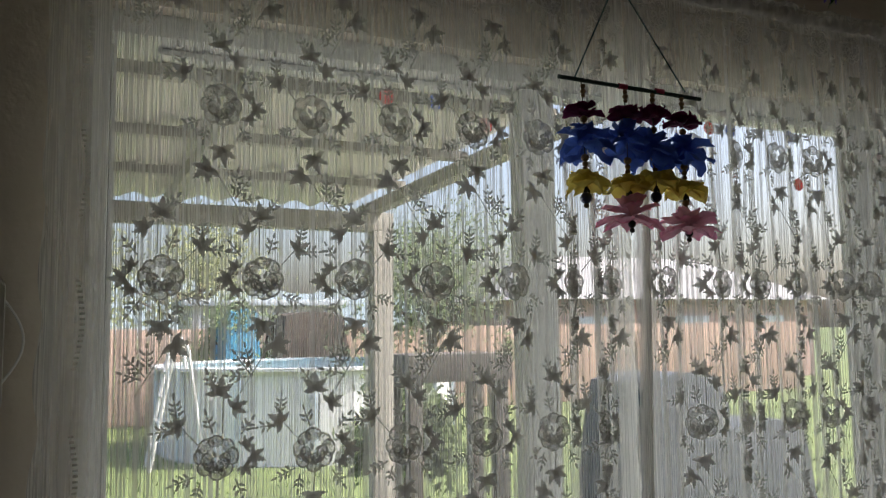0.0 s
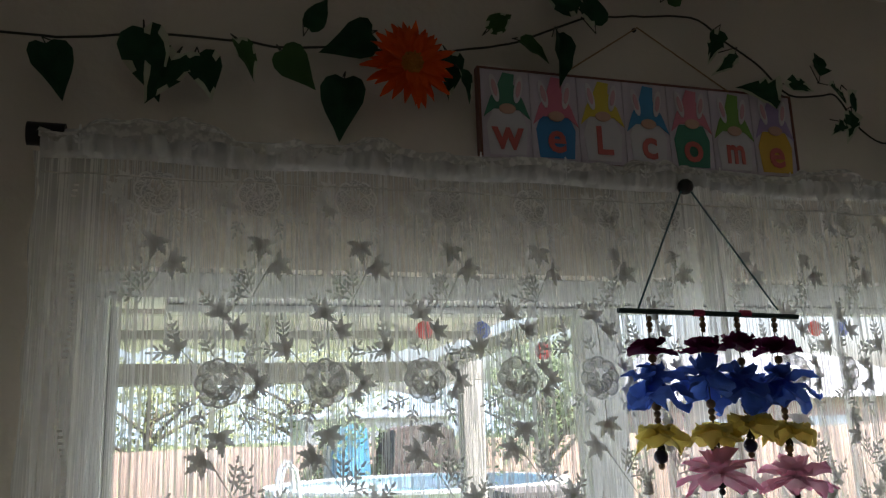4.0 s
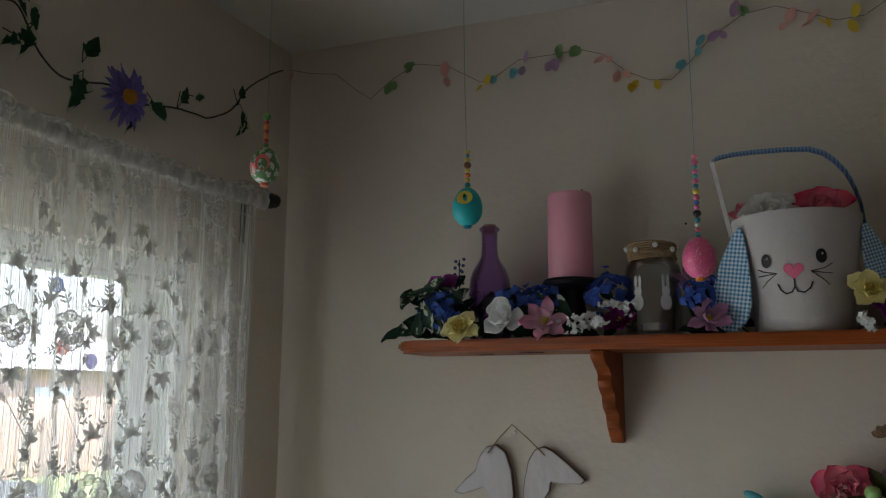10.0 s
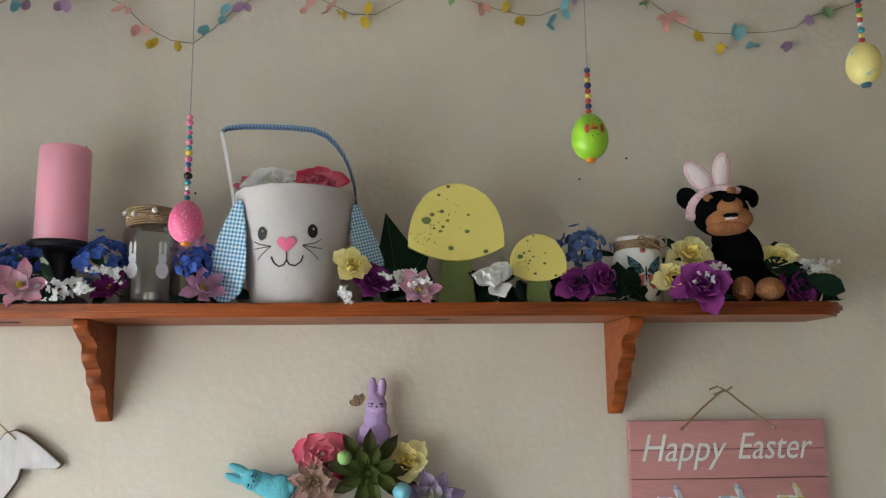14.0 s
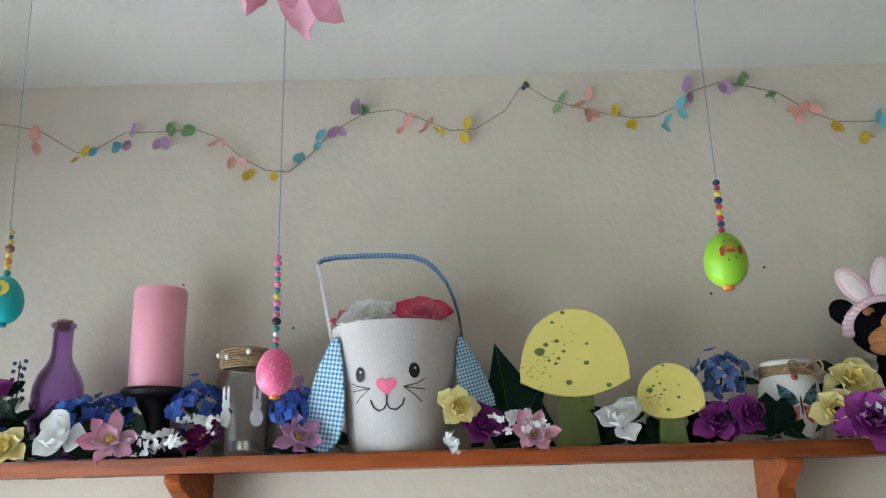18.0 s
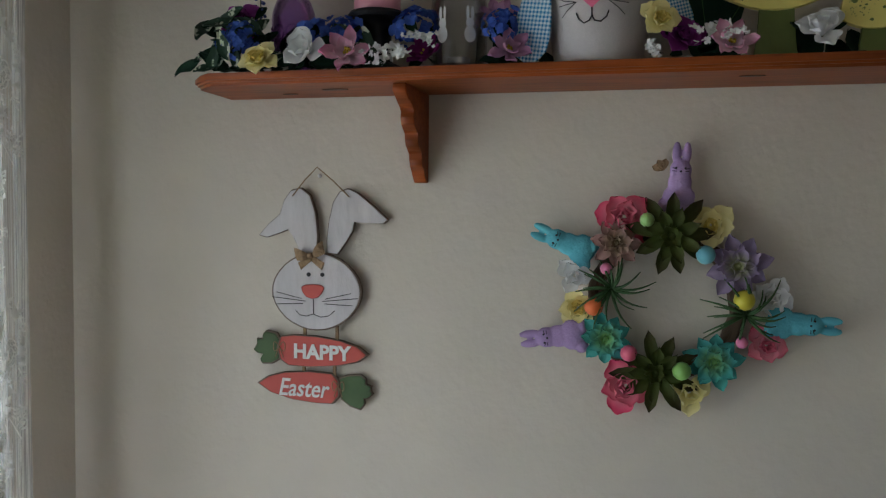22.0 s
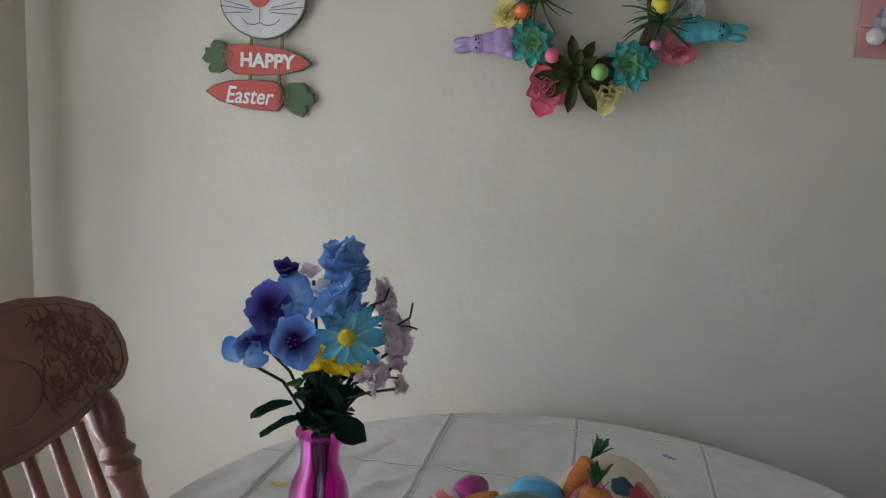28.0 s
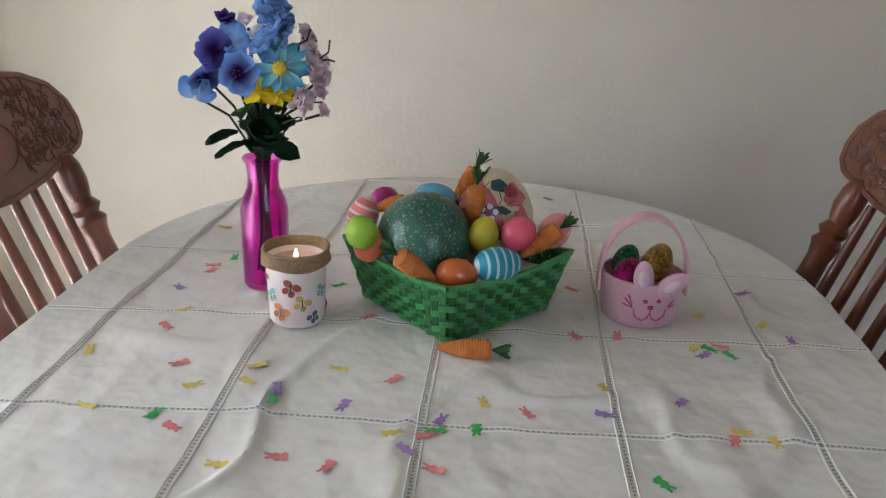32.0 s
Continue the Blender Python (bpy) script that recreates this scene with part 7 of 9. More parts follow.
for k, (x, zb, zi, zy, zp) in enumerate(((-0.100, 1.905, 1.855, 1.785, 0), (-0.018, 1.907, 1.862, 1.786, 1.735), (0.037, 1.913, 1.850, 1.794, 0), (0.098, 1.906, 1.852, 1.784, 1.724))):
    r = random.Random(60 + k)
    end = zp - 0.03 if zp else zy - 0.03
    cord("string", [(x, 0, 1.947), (x + 0.002, 0, zb), (x + 0.004, 0, zy), (x + 0.006, 0, end)], 0.001, M_STEM, mob, seg=4)
    bm = BM()
    whorl(bm, 5, 0.036, 0.0165, 6, r, cup=0.4, curl=-0.1, tip=-0.2, nu=6, nv=5)
    whorl(bm, 5, 0.030, 0.0155, 34, r, cup=0.6, tip=-0.2, nu=6, nv=5)
    whorl(bm, 4, 0.022, 0.012, 64, r, cup=0.8, tip=-0.2)
    ruffle(bm, 0.006, 0.012, k)
    o = part("burgundy_flower", bm, M_BURG, mob, "burgundy cloth rose", "soft")
    o.location = (x, 0, zb - 0.012)
    bm = BM()
    whorl(bm, 5, 0.060, 0.0175, -14, r, cup=0.3, curl=-0.2, jit=0.35, tip=-0.2, nu=7, nv=6)
    whorl(bm, 4, 0.044, 0.017, 22, r, cup=0.5, curl=-0.3, jit=0.35, tip=-0.2, nu=7, nv=6)
    whorl(bm, 3, 0.054, 0.018, -52, r, cup=0.4, curl=0.15, jit=0.35, tip=-0.2, nu=7, nv=6)
    whorl(bm, 3, 0.032, 0.014, 62, r, cup=0.6, nu=6, nv=5)
    ruffle(bm, 0.011, 0.016, k)
    o = part("blue_flower", bm, M_IRIS, mob, "cobalt blue cloth iris", "soft")
    o.location = (x + 0.002, 0, zi)
    bm = BM()
    whorl(bm, 5, 0.040, 0.026, -20, r, cup=0.3, curl=-0.25, tip=-0.2, nu=5, nv=5)
    whorl(bm, 4, 0.030, 0.020, 14, r, cup=0.4, curl=-0.3)
    ruffle(bm, 0.008, 0.016, k)
    o = part("yellow_flower", bm, M_YPET, mob, "yellow cloth flower", "soft")
    o.location = (x + 0.004, 0, zy + 0.006)
    bm = BM()
    for q in range(5):
        a = q * 1.2566
        petal(bm, 0.014, 0.004, a, -60, tip=0.3, nu=2, nv=2, m=Matrix.Translation((0, 0, -0.006)))
    o = part("calyx", bm, M_STEM, mob)
    o.location = (x + 0.004, 0, zy)
    beads = [(1.940, 0.0042), (1.932, 0.0048), (1.925, 0.0035), (zi + 0.032, 0.0060), (zi + 0.022, 0.0045), (zy + 0.040, 0.0065), (zy + 0.030, 0.0048), (zy + 0.022, 0.0045)]
    beads += [(zy - 0.021, 0.0058), (zy - 0.029, 0.004)] if zp else [(zy - 0.024, 0.0095), (zy - 0.036, 0.0045)]
    for q, (bz, rad) in enumerate(beads):
        bm = BM()
        ball(bm, rad, Matrix.Translation((x + 0.003, 0, bz)), 10)
        part("bead", bm, plain("navy_bead", (0.012, 0.015, 0.06), 0.3) if rad > 0.009 else M_WBEAD, mob, "navy bead" if rad > 0.009 else "")
    if zp:
        bm = BM()
        whorl(bm, 9, 0.058, 0.0155, -16, r, tip=-0.2, cup=0.4, curl=-0.05, nu=6)
        whorl(bm, 8, 0.052, 0.0150, 20, r, tip=-0.2, cup=0.5, nu=6)
        whorl(bm, 6, 0.040, 0.0125, 55, r, tip=-0.2, cup=0.6)
        ruffle(bm, 0.006, 0.02, k)
        o = part("pink_flower", bm, M_PPET, mob, "rosy pink cloth lotus", "soft")
        o.location = (x + 0.006, 0, zp)
        bm = BM()
        ball(bm, 0.0065, Matrix.Translation((x + 0.006, -0.002, zp - 0.012)), 10)
        ball(bm, 0.0045, Matrix.Translation((x + 0.006, -0.002, zp - 0.022)), 10)
        part("end_beads", bm, M_BLACK, mob, "dark end beads")

# ---- pale wall panel beside the curtain ----
phone = thing("wall_panel", "pale rounded wall panel with a grey face", "wall panel", on_glass_wall(-2.052, 1.548, 0.004))
def rounded(w, h, r, n=6):
    out = []
    for cx, cy, a0 in ((w - r, h - r, 0), (-w + r, h - r, 90), (-w + r, -h + r, 180), (w - r, -h + r, 270)):
        out += [(cx + r * math.cos(radians(a0 + 90 * k / n)), cy + r * math.sin(radians(a0 + 90 * k / n))) for k in range(n + 1)]
    return out


board("case", rounded(0.064, 0.086, 0.014), 0.022, mat("aged_ivory_plastic", (0.50, 0.49, 0.44), 0.5), phone, 0.024, bevel=0.003)
board("face", rounded(0.050, 0.072, 0.008), 0.002, plain("grey_face", (0.16, 0.17, 0.19), 0.4), phone, 0.0265, "dull grey face", bevel=0)
bm = BM()
tube(bm, [(0.060 + 0.026 * math.sin(math.pi * k / 14), -0.052 + 0.112 * k / 14, 0.004) for k in range(15)], 0.0016, 6)
part("side_loop", bm, M_WHITE, phone, "thin curved side loop")


# ---- dining table with its cloth ----
TZ = 0.765
TCX, TCY, TR, TL = -0.65, -1.205, 0.556, 0.80


def table_edge(t):
    """The outline, t from 0 to 1: a round end by the shelf wall, straight sides, a round end by the viewer."""
    per = 2 * math.pi * TR + 2 * TL
    s = t * per
    arc = math.pi * TR
    if s < arc:
        a = -math.pi / 2 + s / TR
        return TCX + TR * math.cos(a), TCY + TR * math.sin(a)
    s -= arc
    if s < TL:
        return TCX - s, TCY + TR
    s -= TL
    if s < arc:
        a = math.pi / 2 + s / TR
        return TCX - TL + TR * math.cos(a), TCY + TR * math.sin(a)
    return TCX - TL + (s - arc), TCY - TR


table = thing("dining_table", "oval wooden dining table with turned legs under a cloth", "table")
bm = BM()
edge = [table_edge(k / 96) for k in range(96)]
plate(bm, [(TCX - TL / 2 + (x - TCX + TL / 2) * 0.985, TCY + (y - TCY) * 0.985) for x, y in edge], 0.028, Matrix.Translation((0, 0, TZ - 0.004)))
part("tabletop", bm, M_DWOOD, table)
for sx in (-TL - 0.12, 0.12):
    for sy in (-0.33, 0.33):
        bm = BM()
        lathe(bm, [(0, 0), (0.022, 0), (0.026, 0.03), (0.020, 0.08), (0.030, 0.18), (0.036, 0.32), (0.026, 0.44), (0.036, 0.47), (0.030, 0.50), (0.038, 0.56), (0.038, TZ - 0.032), (0, TZ - 0.032)], 16, pose(TCX + sx, TCY + sy, 0))
        part("leg", bm, M_DWOOD, table)
for y in (TCY - 0.36, TCY + 0.34):
    bar("apron", (TCX - TL, y, TZ - 0.12), (TCX, y + 0.02, TZ - 0.033), table, M_DWOOD)

cloth = thing("tablecloth", "ivory cotton tablecloth with hemstitched squares and soft creases", "tablecloth")


def cloth_z(x, y):
    """Soft creases of the ironed cloth."""
    f = max(0.0, min(1.0, (x + 1.9) / 0.5))
    a = noise.noise(Vector((x * 3.0, y * 9.0, 0.5))) * 0.0030 + noise.noise(Vector((x * 16, y * 5, 2.5))) * 0.0020
    ridge = max(0.0, noise.noise(Vector((x * 2.2 + y * 4.5, y * 14.0 - x * 5, 7.1))) - 0.10) * 0.011 + max(0.0, noise.noise(Vector((x * 11 - y * 2, y * 4.0 + x * 3, 3.3))) - 0.2) * 0.008 + max(0.0, 0.11 - abs(noise.noise(Vector((x * 3.4 + y * 5.2, y * 2.4 - x * 3.4, 1.3))))) * 0.045
    rim = TR - (math.hypot(x - TCX, y - TCY) if x > TCX else abs(y - TCY))
    k = min(1.0, max(0.0, rim / 0.13))
    return TZ + a * (0.3 + 0.7 * k) + ridge * f * k


bm = BM()
NA, NR = 400, 110
rings = []
for j in range(NR + 1):
    f = (j / NR) ** 0.8
    row = []
    for k in range(NA):
        x, y = table_edge(k / NA)
        px_, py_ = TCX - TL / 2 + (x - TCX + TL / 2) * f, TCY + (y - TCY) * f
        if j == 0:
            px_ = TCX - TL / 2 + (x - TCX + TL / 2) * 0.002
        row.append(bm.verts.new((px_, py_, cloth_z(px_, py_) - (0.004 if j == NR else 0))))
    rings.append(row)
cx0, cy0 = TCX - TL / 2, TCY
for d, out in ((0.010, 0.007), (0.03, 0.012), (0.09, 0.020), (0.16, 0.028), (0.23, 0.036)):
    row = []
    for k in range(NA):
        x, y = table_edge(k / NA)
        x2, y2 = table_edge((k + 1) / NA)
        nx, ny = y2 - y, -(x2 - x)
        ln = math.hypot(nx, ny)
        w = out + (0.018 * math.sin(k * 0.55) + 0.01 * math.sin(k * 1.3)) * min(1, d / 0.15)
        row.append(bm.verts.new((min(-0.012, x + nx / ln * w), y + ny / ln * w, TZ - d)))
    rings.append(row)
for a, b in zip(rings, rings[1:]):
    for k in range(NA):
        bm.faces.new((a[k], a[(k + 1) % NA], b[(k + 1) % NA], b[k]))
part("fabric", bm, M_CLOTH, cloth)

XL = [-0.160, -0.380, -0.600, -0.838, -1.074, -1.295, -1.51]
YL = [-0.755, -0.970, -1.195, -1.408, -1.618]


def inside(x, y, pad=0.0):
    if x > TCX:
        return math.hypot(x - TCX, y - TCY) < TR - pad
    return abs(y - TCY) < TR - pad


def skew_x(x0, y):
    """The drawn-thread lines run a little askew, as the cloth is pulled."""
    return x0 - 0.040 * (y + 1.2) - 0.003 * math.sin((y + 0.9) * 9)


def cord_strip(points, off, w, h, across):
    """A thin raised cord beside the drawn threads."""
    verts, faces, open_end = [], [], False
    for x, y in points:
        if not inside(x, y, 0.004):
            open_end = False
            continue
        b = len(verts)
        for d, dz in ((-w, 0.0002), (0.0, h), (w, 0.0002)):
            px_, py_ = (x + off + d, y) if across else (x, y + off + d)
            verts.append((px_, py_, cloth_z(px_, py_) + dz))
        if open_end:
            faces += [(b - 3, b - 2, b + 1, b), (b - 2, b - 1, b + 2, b + 1)]
        open_end = True
    return verts, faces


def hole_row(points, hx, hy):
    verts, faces = [], []
    for k, (x, y) in enumerate(points):
        if not inside(x, y, 0.006):
            continue
        b = len(verts)
        j = 0.0004 * math.sin(7.7 * k)
        verts += [(x + sx * hx, y + sy * hy + j, cloth_z(x, y) + 0.0007) for sx, sy in ((-1, -1), (1, -1), (1, 1), (-1, 1))]
        faces.append((b, b + 1, b + 2, b + 3))
    return verts, faces


def sew(name, vf, material, kind=""):
    if not vf[0]:
        return
    me = bpy.data.meshes.new(name)
    me.from_pydata(vf[0], [], vf[1])
    me.materials.append(material)
    o = new(name, me)
    o.parent = cloth
    if kind:
        o["kind"] = kind


M_HOLE = plain("shadowed_thread_gap", (0.34, 0.31, 0.27), 0.95)
M_CORD = plain("white_cotton_cord", (0.76, 0.745, 0.70), 0.9, vary=0.1, scale=300)
for c in XL:
    pts = [(skew_x(c, -1.77 + 0.0062 * k), -1.77 + 0.0062 * k) for k in range(184)]
    sew("drawn_thread", hole_row(pts, 0.0015, 0.0017), M_HOLE, "stuff")
    for off in (-0.0040, 0.0040):
        sew("hem_cord", cord_strip(pts, off, 0.0010, 0.0012, True), M_CORD)
for c in YL:
    pts = [(-1.9 + 0.0060 * k, c + 0.004 * math.sin(5 * (-1.9 + 0.0060 * k))) for k in range(307)]
    sew("drawn_thread", hole_row(pts, 0.0017, 0.0015), M_HOLE, "stuff")
    for off in (-0.0046, 0.0046):
        sew("hem_cord", cord_strip(pts, off, 0.0011, 0.0016, False), M_CORD)

# ---- bunny-shaped paper confetti ----
CONF = {"p": ("pink_confetti", (0.75, 0.25, 0.24), [(-0.899, -0.838), (-0.987, -0.891), (-0.985, -1.149), (-0.829, -1.092), (-1.118, -0.934), (-1.154, -1.056), (-1.165, -1.109), (-1.154, -1.213), (-1.094, -1.198), (-1.038, -1.305), (-0.836, -1.370), (-0.829, -1.426), (-1.066, -1.523), (-0.702, -0.826), (-0.679, -0.823), (-0.677, -1.374), (-0.840, -1.558)]), "y": ("yellow_confetti", (0.70, 0.58, 0.18), [(-0.970, -0.770), (-0.848, -0.841), (-0.990, -0.986), (-1.036, -0.925), (-1.026, -0.986), (-0.972, -1.081), (-1.023, -1.256), (-1.100, -1.163), (-1.176, -1.003), (-0.971, -1.397), (-1.049, -1.534), (-1.062, -1.566), (-0.745, -1.548), (-0.760, -1.633), (-1.092, -0.828), (-0.547, -0.949), (-0.513, -0.786), (-0.849, -1.522)]), "v": ("violet_confetti", (0.36, 0.24, 0.48), [(-0.771, -0.805), (-1.051, -1.102), (-1.034, -1.022), (-1.062, -1.211), (-1.127, -1.181), (-1.028, -1.391), (-0.993, -1.480), (-0.807, -1.658), (-0.658, -1.629), (-0.868, -1.531), (-0.228, -1.352)]), "g": ("green_confetti", (0.08, 0.45, 0.12), [(-1.097, -0.905), (-1.052, -1.022), (-1.083, -1.207), (-1.077, -1.251), (-1.147, -1.437), (-0.849, -1.542), (-0.864, -1.565), (-0.646, -0.845), (-0.721, -1.028)])}
rr = random.Random(31)
SHAPE = [(-0.006, -0.011), (0.004, -0.011), (0.007, -0.007), (0.003, -0.003), (0.006, 0.001), (0.003, 0.005), (0.005, 0.013), (0.002, 0.013), (0.0, 0.006), (-0.003, 0.012), (-0.0055, 0.011), (-0.003, 0.004), (-0.006, 0.0), (-0.004, -0.005)]
for c, (nm, col, spots) in CONF.items():
    bm = BM()
    plate(bm, SHAPE, 0.0006)
    for v in bm.verts:
        v.co.z += 0.10 * abs(v.co.y)
    me = mesh_of("paper_confetti", bm, cloth_col(nm, col, 0.7, 0.1), False)
    for x, y in spots:
        o = new("paper_confetti", me)
        o.matrix_basis = pose(x, y, cloth_z(x, y) + 0.0016, rr.uniform(-4, 4), rr.uniform(-4, 4), rr.uniform(0, 360))
        tagged(o, nm.split("_")[0] + " bunny-shaped paper confetti on the tablecloth", "confetti", "paper confetti on the table")

# ---- magenta vase with cloth flowers ----
VX, VY = -0.738, -0.925
vase = thing("glass_vase", "tall magenta glass bottle vase", "vase", pose(VX, VY, TZ + 0.002))
M_MGLASS = thin_glass("magenta_glass", (0.97, 0.30, 0.84))
bm = BM()
lathe(bm, [(0, 0), (0.029, 0), (0.033, 0.004), (0.0335, 0.06), (0.0335, 0.118), (0.030, 0.132), (0.0225, 0.150), (0.0215, 0.166), (0.0235, 0.184), (0.0205, 0.184), (0.0195, 0.166), (0.0200, 0.150), (0.0270, 0.132), (0.0300, 0.118), (0.0300, 0.010), (0, 0.008)], 10)
part("body", bm, M_MGLASS, vase)
bm = BM()
lathe(bm, [(0.0235, 0.1845), (0.0275, 0.188), (0.0282, 0.1905), (0.0270, 0.193), (0.0235, 0.192), (0.0208, 0.1845)], 20)
part("lip", bm, M_MGLASS, vase, "flared glass lip")
bouquet = thing("flower_bouquet", "bouquet of blue, violet and pink cloth flowers in a vase", "bouquet")
stems = []


def stem_to(p, bend=0.02):
    base = Vector((VX + rr.uniform(-0.012, 0.012), VY + rr.uniform(-0.012, 0.012), TZ + 0.025))
    neck = Vector((VX + rr.uniform(-0.01, 0.01), VY + rr.uniform(-0.01, 0.01), TZ + 0.19))
    p = Vector(p)
    cord("stem", [base, neck, (neck + p) / 2 + Vector((0, 0, bend)), p], 0.0018, M_STEM, bouquet, seg=5)


def bq(name, label, p, build, material, yaw=0, up=15, stem=True):
    bm = BM()
    build(bm)
    o = part(name, bm, material, bouquet, label, "soft")
    o.matrix_basis = face_viewer(*p, yaw, up)
    if stem:
        stem_to((p[0] + 0.006, p[1], p[2] - 0.004))
    return o


M_PANSY = gradient_petal("pansy_petal", (0.030, 0.003, 0.10), (0.20, 0.38, 0.84), 0.009, 0.027, 0.3)
M_PANSY2 = gradient_petal("pansy_petal_violet", (0.025, 0.003, 0.08), (0.17, 0.17, 0.62), 0.008, 0.028, 0.3)
M_SKY = gradient_petal("sky_blue_petal", (0.38, 0.56, 0.80), (0.10, 0.26, 0.68), 0.0, 0.026, 0.3)
M_AQUA = gradient_petal("aqua_daisy_petal", (0.30, 0.58, 0.62), (0.09, 0.42, 0.60), 0.006, 0.032, 0.25)
M_BLUSH = gradient_petal("blush_petal", (0.72, 0.50, 0.57), (0.83, 0.75, 0.80), 0.0, 0.016, 0.35)


def pansy(bm, s, sd):
    """Two petals behind, two wings and a broad lip, all frilled."""
    r = random.Random(sd)
    for a, ln, wd, lift in ((62, 1.0, 0.56, 0.0), (118, 1.05, 0.56, 0.001), (10, 0.92, 0.56, 0.003), (170, 0.95, 0.56, 0.004), (268, 0.98, 0.68, 0.006)):
        petal(bm, s * ln * r.uniform(0.94, 1.06), s * wd, radians(a + r.uniform(-9, 9)), 14, cup=0.15, curl=-0.18, lift=lift, tip=-0.45, nu=8, nv=9)
    ruffle(bm, 0.16 * s, 0.30 * s, sd)


bq("pansy", "blue and violet pansy", (-0.832, -0.929, 1.090), lambda bm: pansy(bm, 0.028, 1), M_PANSY, 12, 5)
bq("pansy", "deep violet pansy", (-0.805, -0.890, 1.112), lambda bm: pansy(bm, 0.027, 2), M_PANSY2, 25, 15)
bq("pansy", "blue pansy seen from its side", (-0.80, -0.872, 1.078), lambda bm: pansy(bm, 0.027, 3), M_PANSY, 45, -25)
bq("pansy", "pale blue pansy behind the others", (-0.795, -0.912, 1.122), lambda bm: pansy(bm, 0.025, 4), M_SKY, 10, 20)
bq("pansy", "pale blue drooping pansy", (-0.80, -0.860, 1.052), lambda bm: (petal(bm, 0.030, 0.015, radians(-60), 0), petal(bm, 0.029, 0.013, radians(-120), 8), petal(bm, 0.026, 0.011, radians(180), 0)), M_SKY, 20, -20)
bq("stamens", "pale stamens", (-0.840, -0.929, 1.090), lambda bm: [ball(bm, 0.0009, Matrix.Translation((0.004 * math.cos(1.3 * k), 0.004 * math.sin(1.3 * k), 0.004)), 5) for k in range(5)], M_WBEAD, 12, 5, False)


def daisy_head(bm):
    r = random.Random(9)
    whorl(bm, 15, 0.039, 0.0060, -4, r, tip=-0.1, cup=0.4, curl=-0.2, jit=0.12)


bq("aqua_daisy", "aqua blue daisy", (-0.826, -0.980, 1.097), daisy_head, M_AQUA, 5, 5)
bq("daisy_heart", "yellow daisy heart", (-0.831, -0.980, 1.097), lambda bm: ball(bm, 0.009, Matrix(), 12, 0.6), plain("yellow_heart", (0.62, 0.46, 0.03), 0.9, bump=0.5, bscale=500), 5, 5, False)
bq("yellow_daisy", "yellow daisy behind the others", (-0.80, -0.945, 1.062), lambda bm: whorl(bm, 9, 0.030, 0.0075, -14, random.Random(4), tip=0.0, curl=-0.2), cloth_col("golden_petal", (0.70, 0.52, 0.02), 0.6, 0.2), 8, -15)
bq("yellow_daisy", "yellow daisy below the aqua one", (-0.795, -0.965, 1.060), lambda bm: whorl(bm, 8, 0.028, 0.007, -14, random.Random(5), tip=0.0, curl=-0.2), cloth_col("golden_petal", (0.70, 0.52, 0.02), 0.6, 0.2), -10, -15)
r8 = random.Random(77)
for k in range(22):
    t = k / 21
    p = (-0.80 + r8.uniform(-0.016, 0.012), -0.970 + r8.uniform(-0.014, 0.014) * (1.2 - 0.6 * t) + 0.006 * t, 1.108 + 0.072 * t)
    bq("delphinium_floret", "sky blue delphinium floret", p, lambda bm: (whorl(bm, 5, 0.0185, 0.0085, 24, random.Random(k), cup=0.3, tip=0.0, nu=5, nv=4), ruffle(bm, 0.005, 0.008, k), ball(bm, 0.0014, Matrix.Translation((0, 0, 0.003)), 6)), M_SKY, r8.uniform(-60, 60), r8.uniform(-30, 65), k % 6 == 0)
for k, (y, z) in enumerate(((-0.901, 1.145), (-0.905, 1.140), (-0.928, 1.142), (-0.942, 1.123), (-0.945, 1.13))):
    bq("small_bud", "small violet and white buds", (-0.79, y, z), lambda bm: whorl(bm, 5, 0.018, 0.006, 55, random.Random(k + 30), tip=0.3), (M_PANSY2, M_PANSY2, M_BLUSH, COL["white"], COL["white"])[k], 0, 60, k % 2 == 0)
r9 = random.Random(78)
for k in range(26):
    p = (-0.79 + r9.uniform(-0.02, 0.02), -0.998 + r9.uniform(-0.026, 0.022), 1.035 + 0.105 * k / 25)
    bq("blossom", "pale blush blossom on a dark twig", p, lambda bm: (whorl(bm, 5, 0.0120, 0.0062, 30, random.Random(k + 50), cup=0.4), ruffle(bm, 0.003, 0.006, k)), M_BLUSH, r9.uniform(-60, 60), r9.uniform(-30, 60), k % 6 == 0)
for pts in ([(-0.79, -0.99, 1.10), (-0.795, -1.018, 1.103), (-0.80, -1.034, 1.115), (-0.80, -1.036, 1.130)], [(-0.795, -1.018, 1.103), (-0.80, -1.034, 1.106), (-0.80, -1.042, 1.104)], [(-0.79, -0.985, 1.04), (-0.795, -1.01, 1.05), (-0.80, -1.025, 1.052)], [(-0.79, -0.99, 1.12), (-0.795, -1.006, 1.128), (-0.80, -1.012, 1.142)], [(-0.79, -0.97, 1.02), (-0.795, -0.992, 1.03), (-0.80, -1.0, 1.03)]):
    cord("twig", pts, 0.0012, M_STEM, bouquet, seg=5)
for k in range(22):
    a = r9.uniform(0, 360)
    bm = BM()
    ln = r9.uniform(0.034, 0.050)
    leaf_at(bm, ln, ln * 0.46, pose(VX - 0.022 + r9.uniform(-0.02, 0.015), VY - 0.01 + r9.uniform(-0.022, 0.022), r9.uniform(0.965, 1.03), 0, 0, a) @ pose(0, 0, 0, r9.uniform(-30, 30), r9.uniform(-80, -35) if k % 5 else r9.uniform(-20, 30), 0))
    part("leaf", bm, M_GREEN if k % 4 else M_LEAF, bouquet)
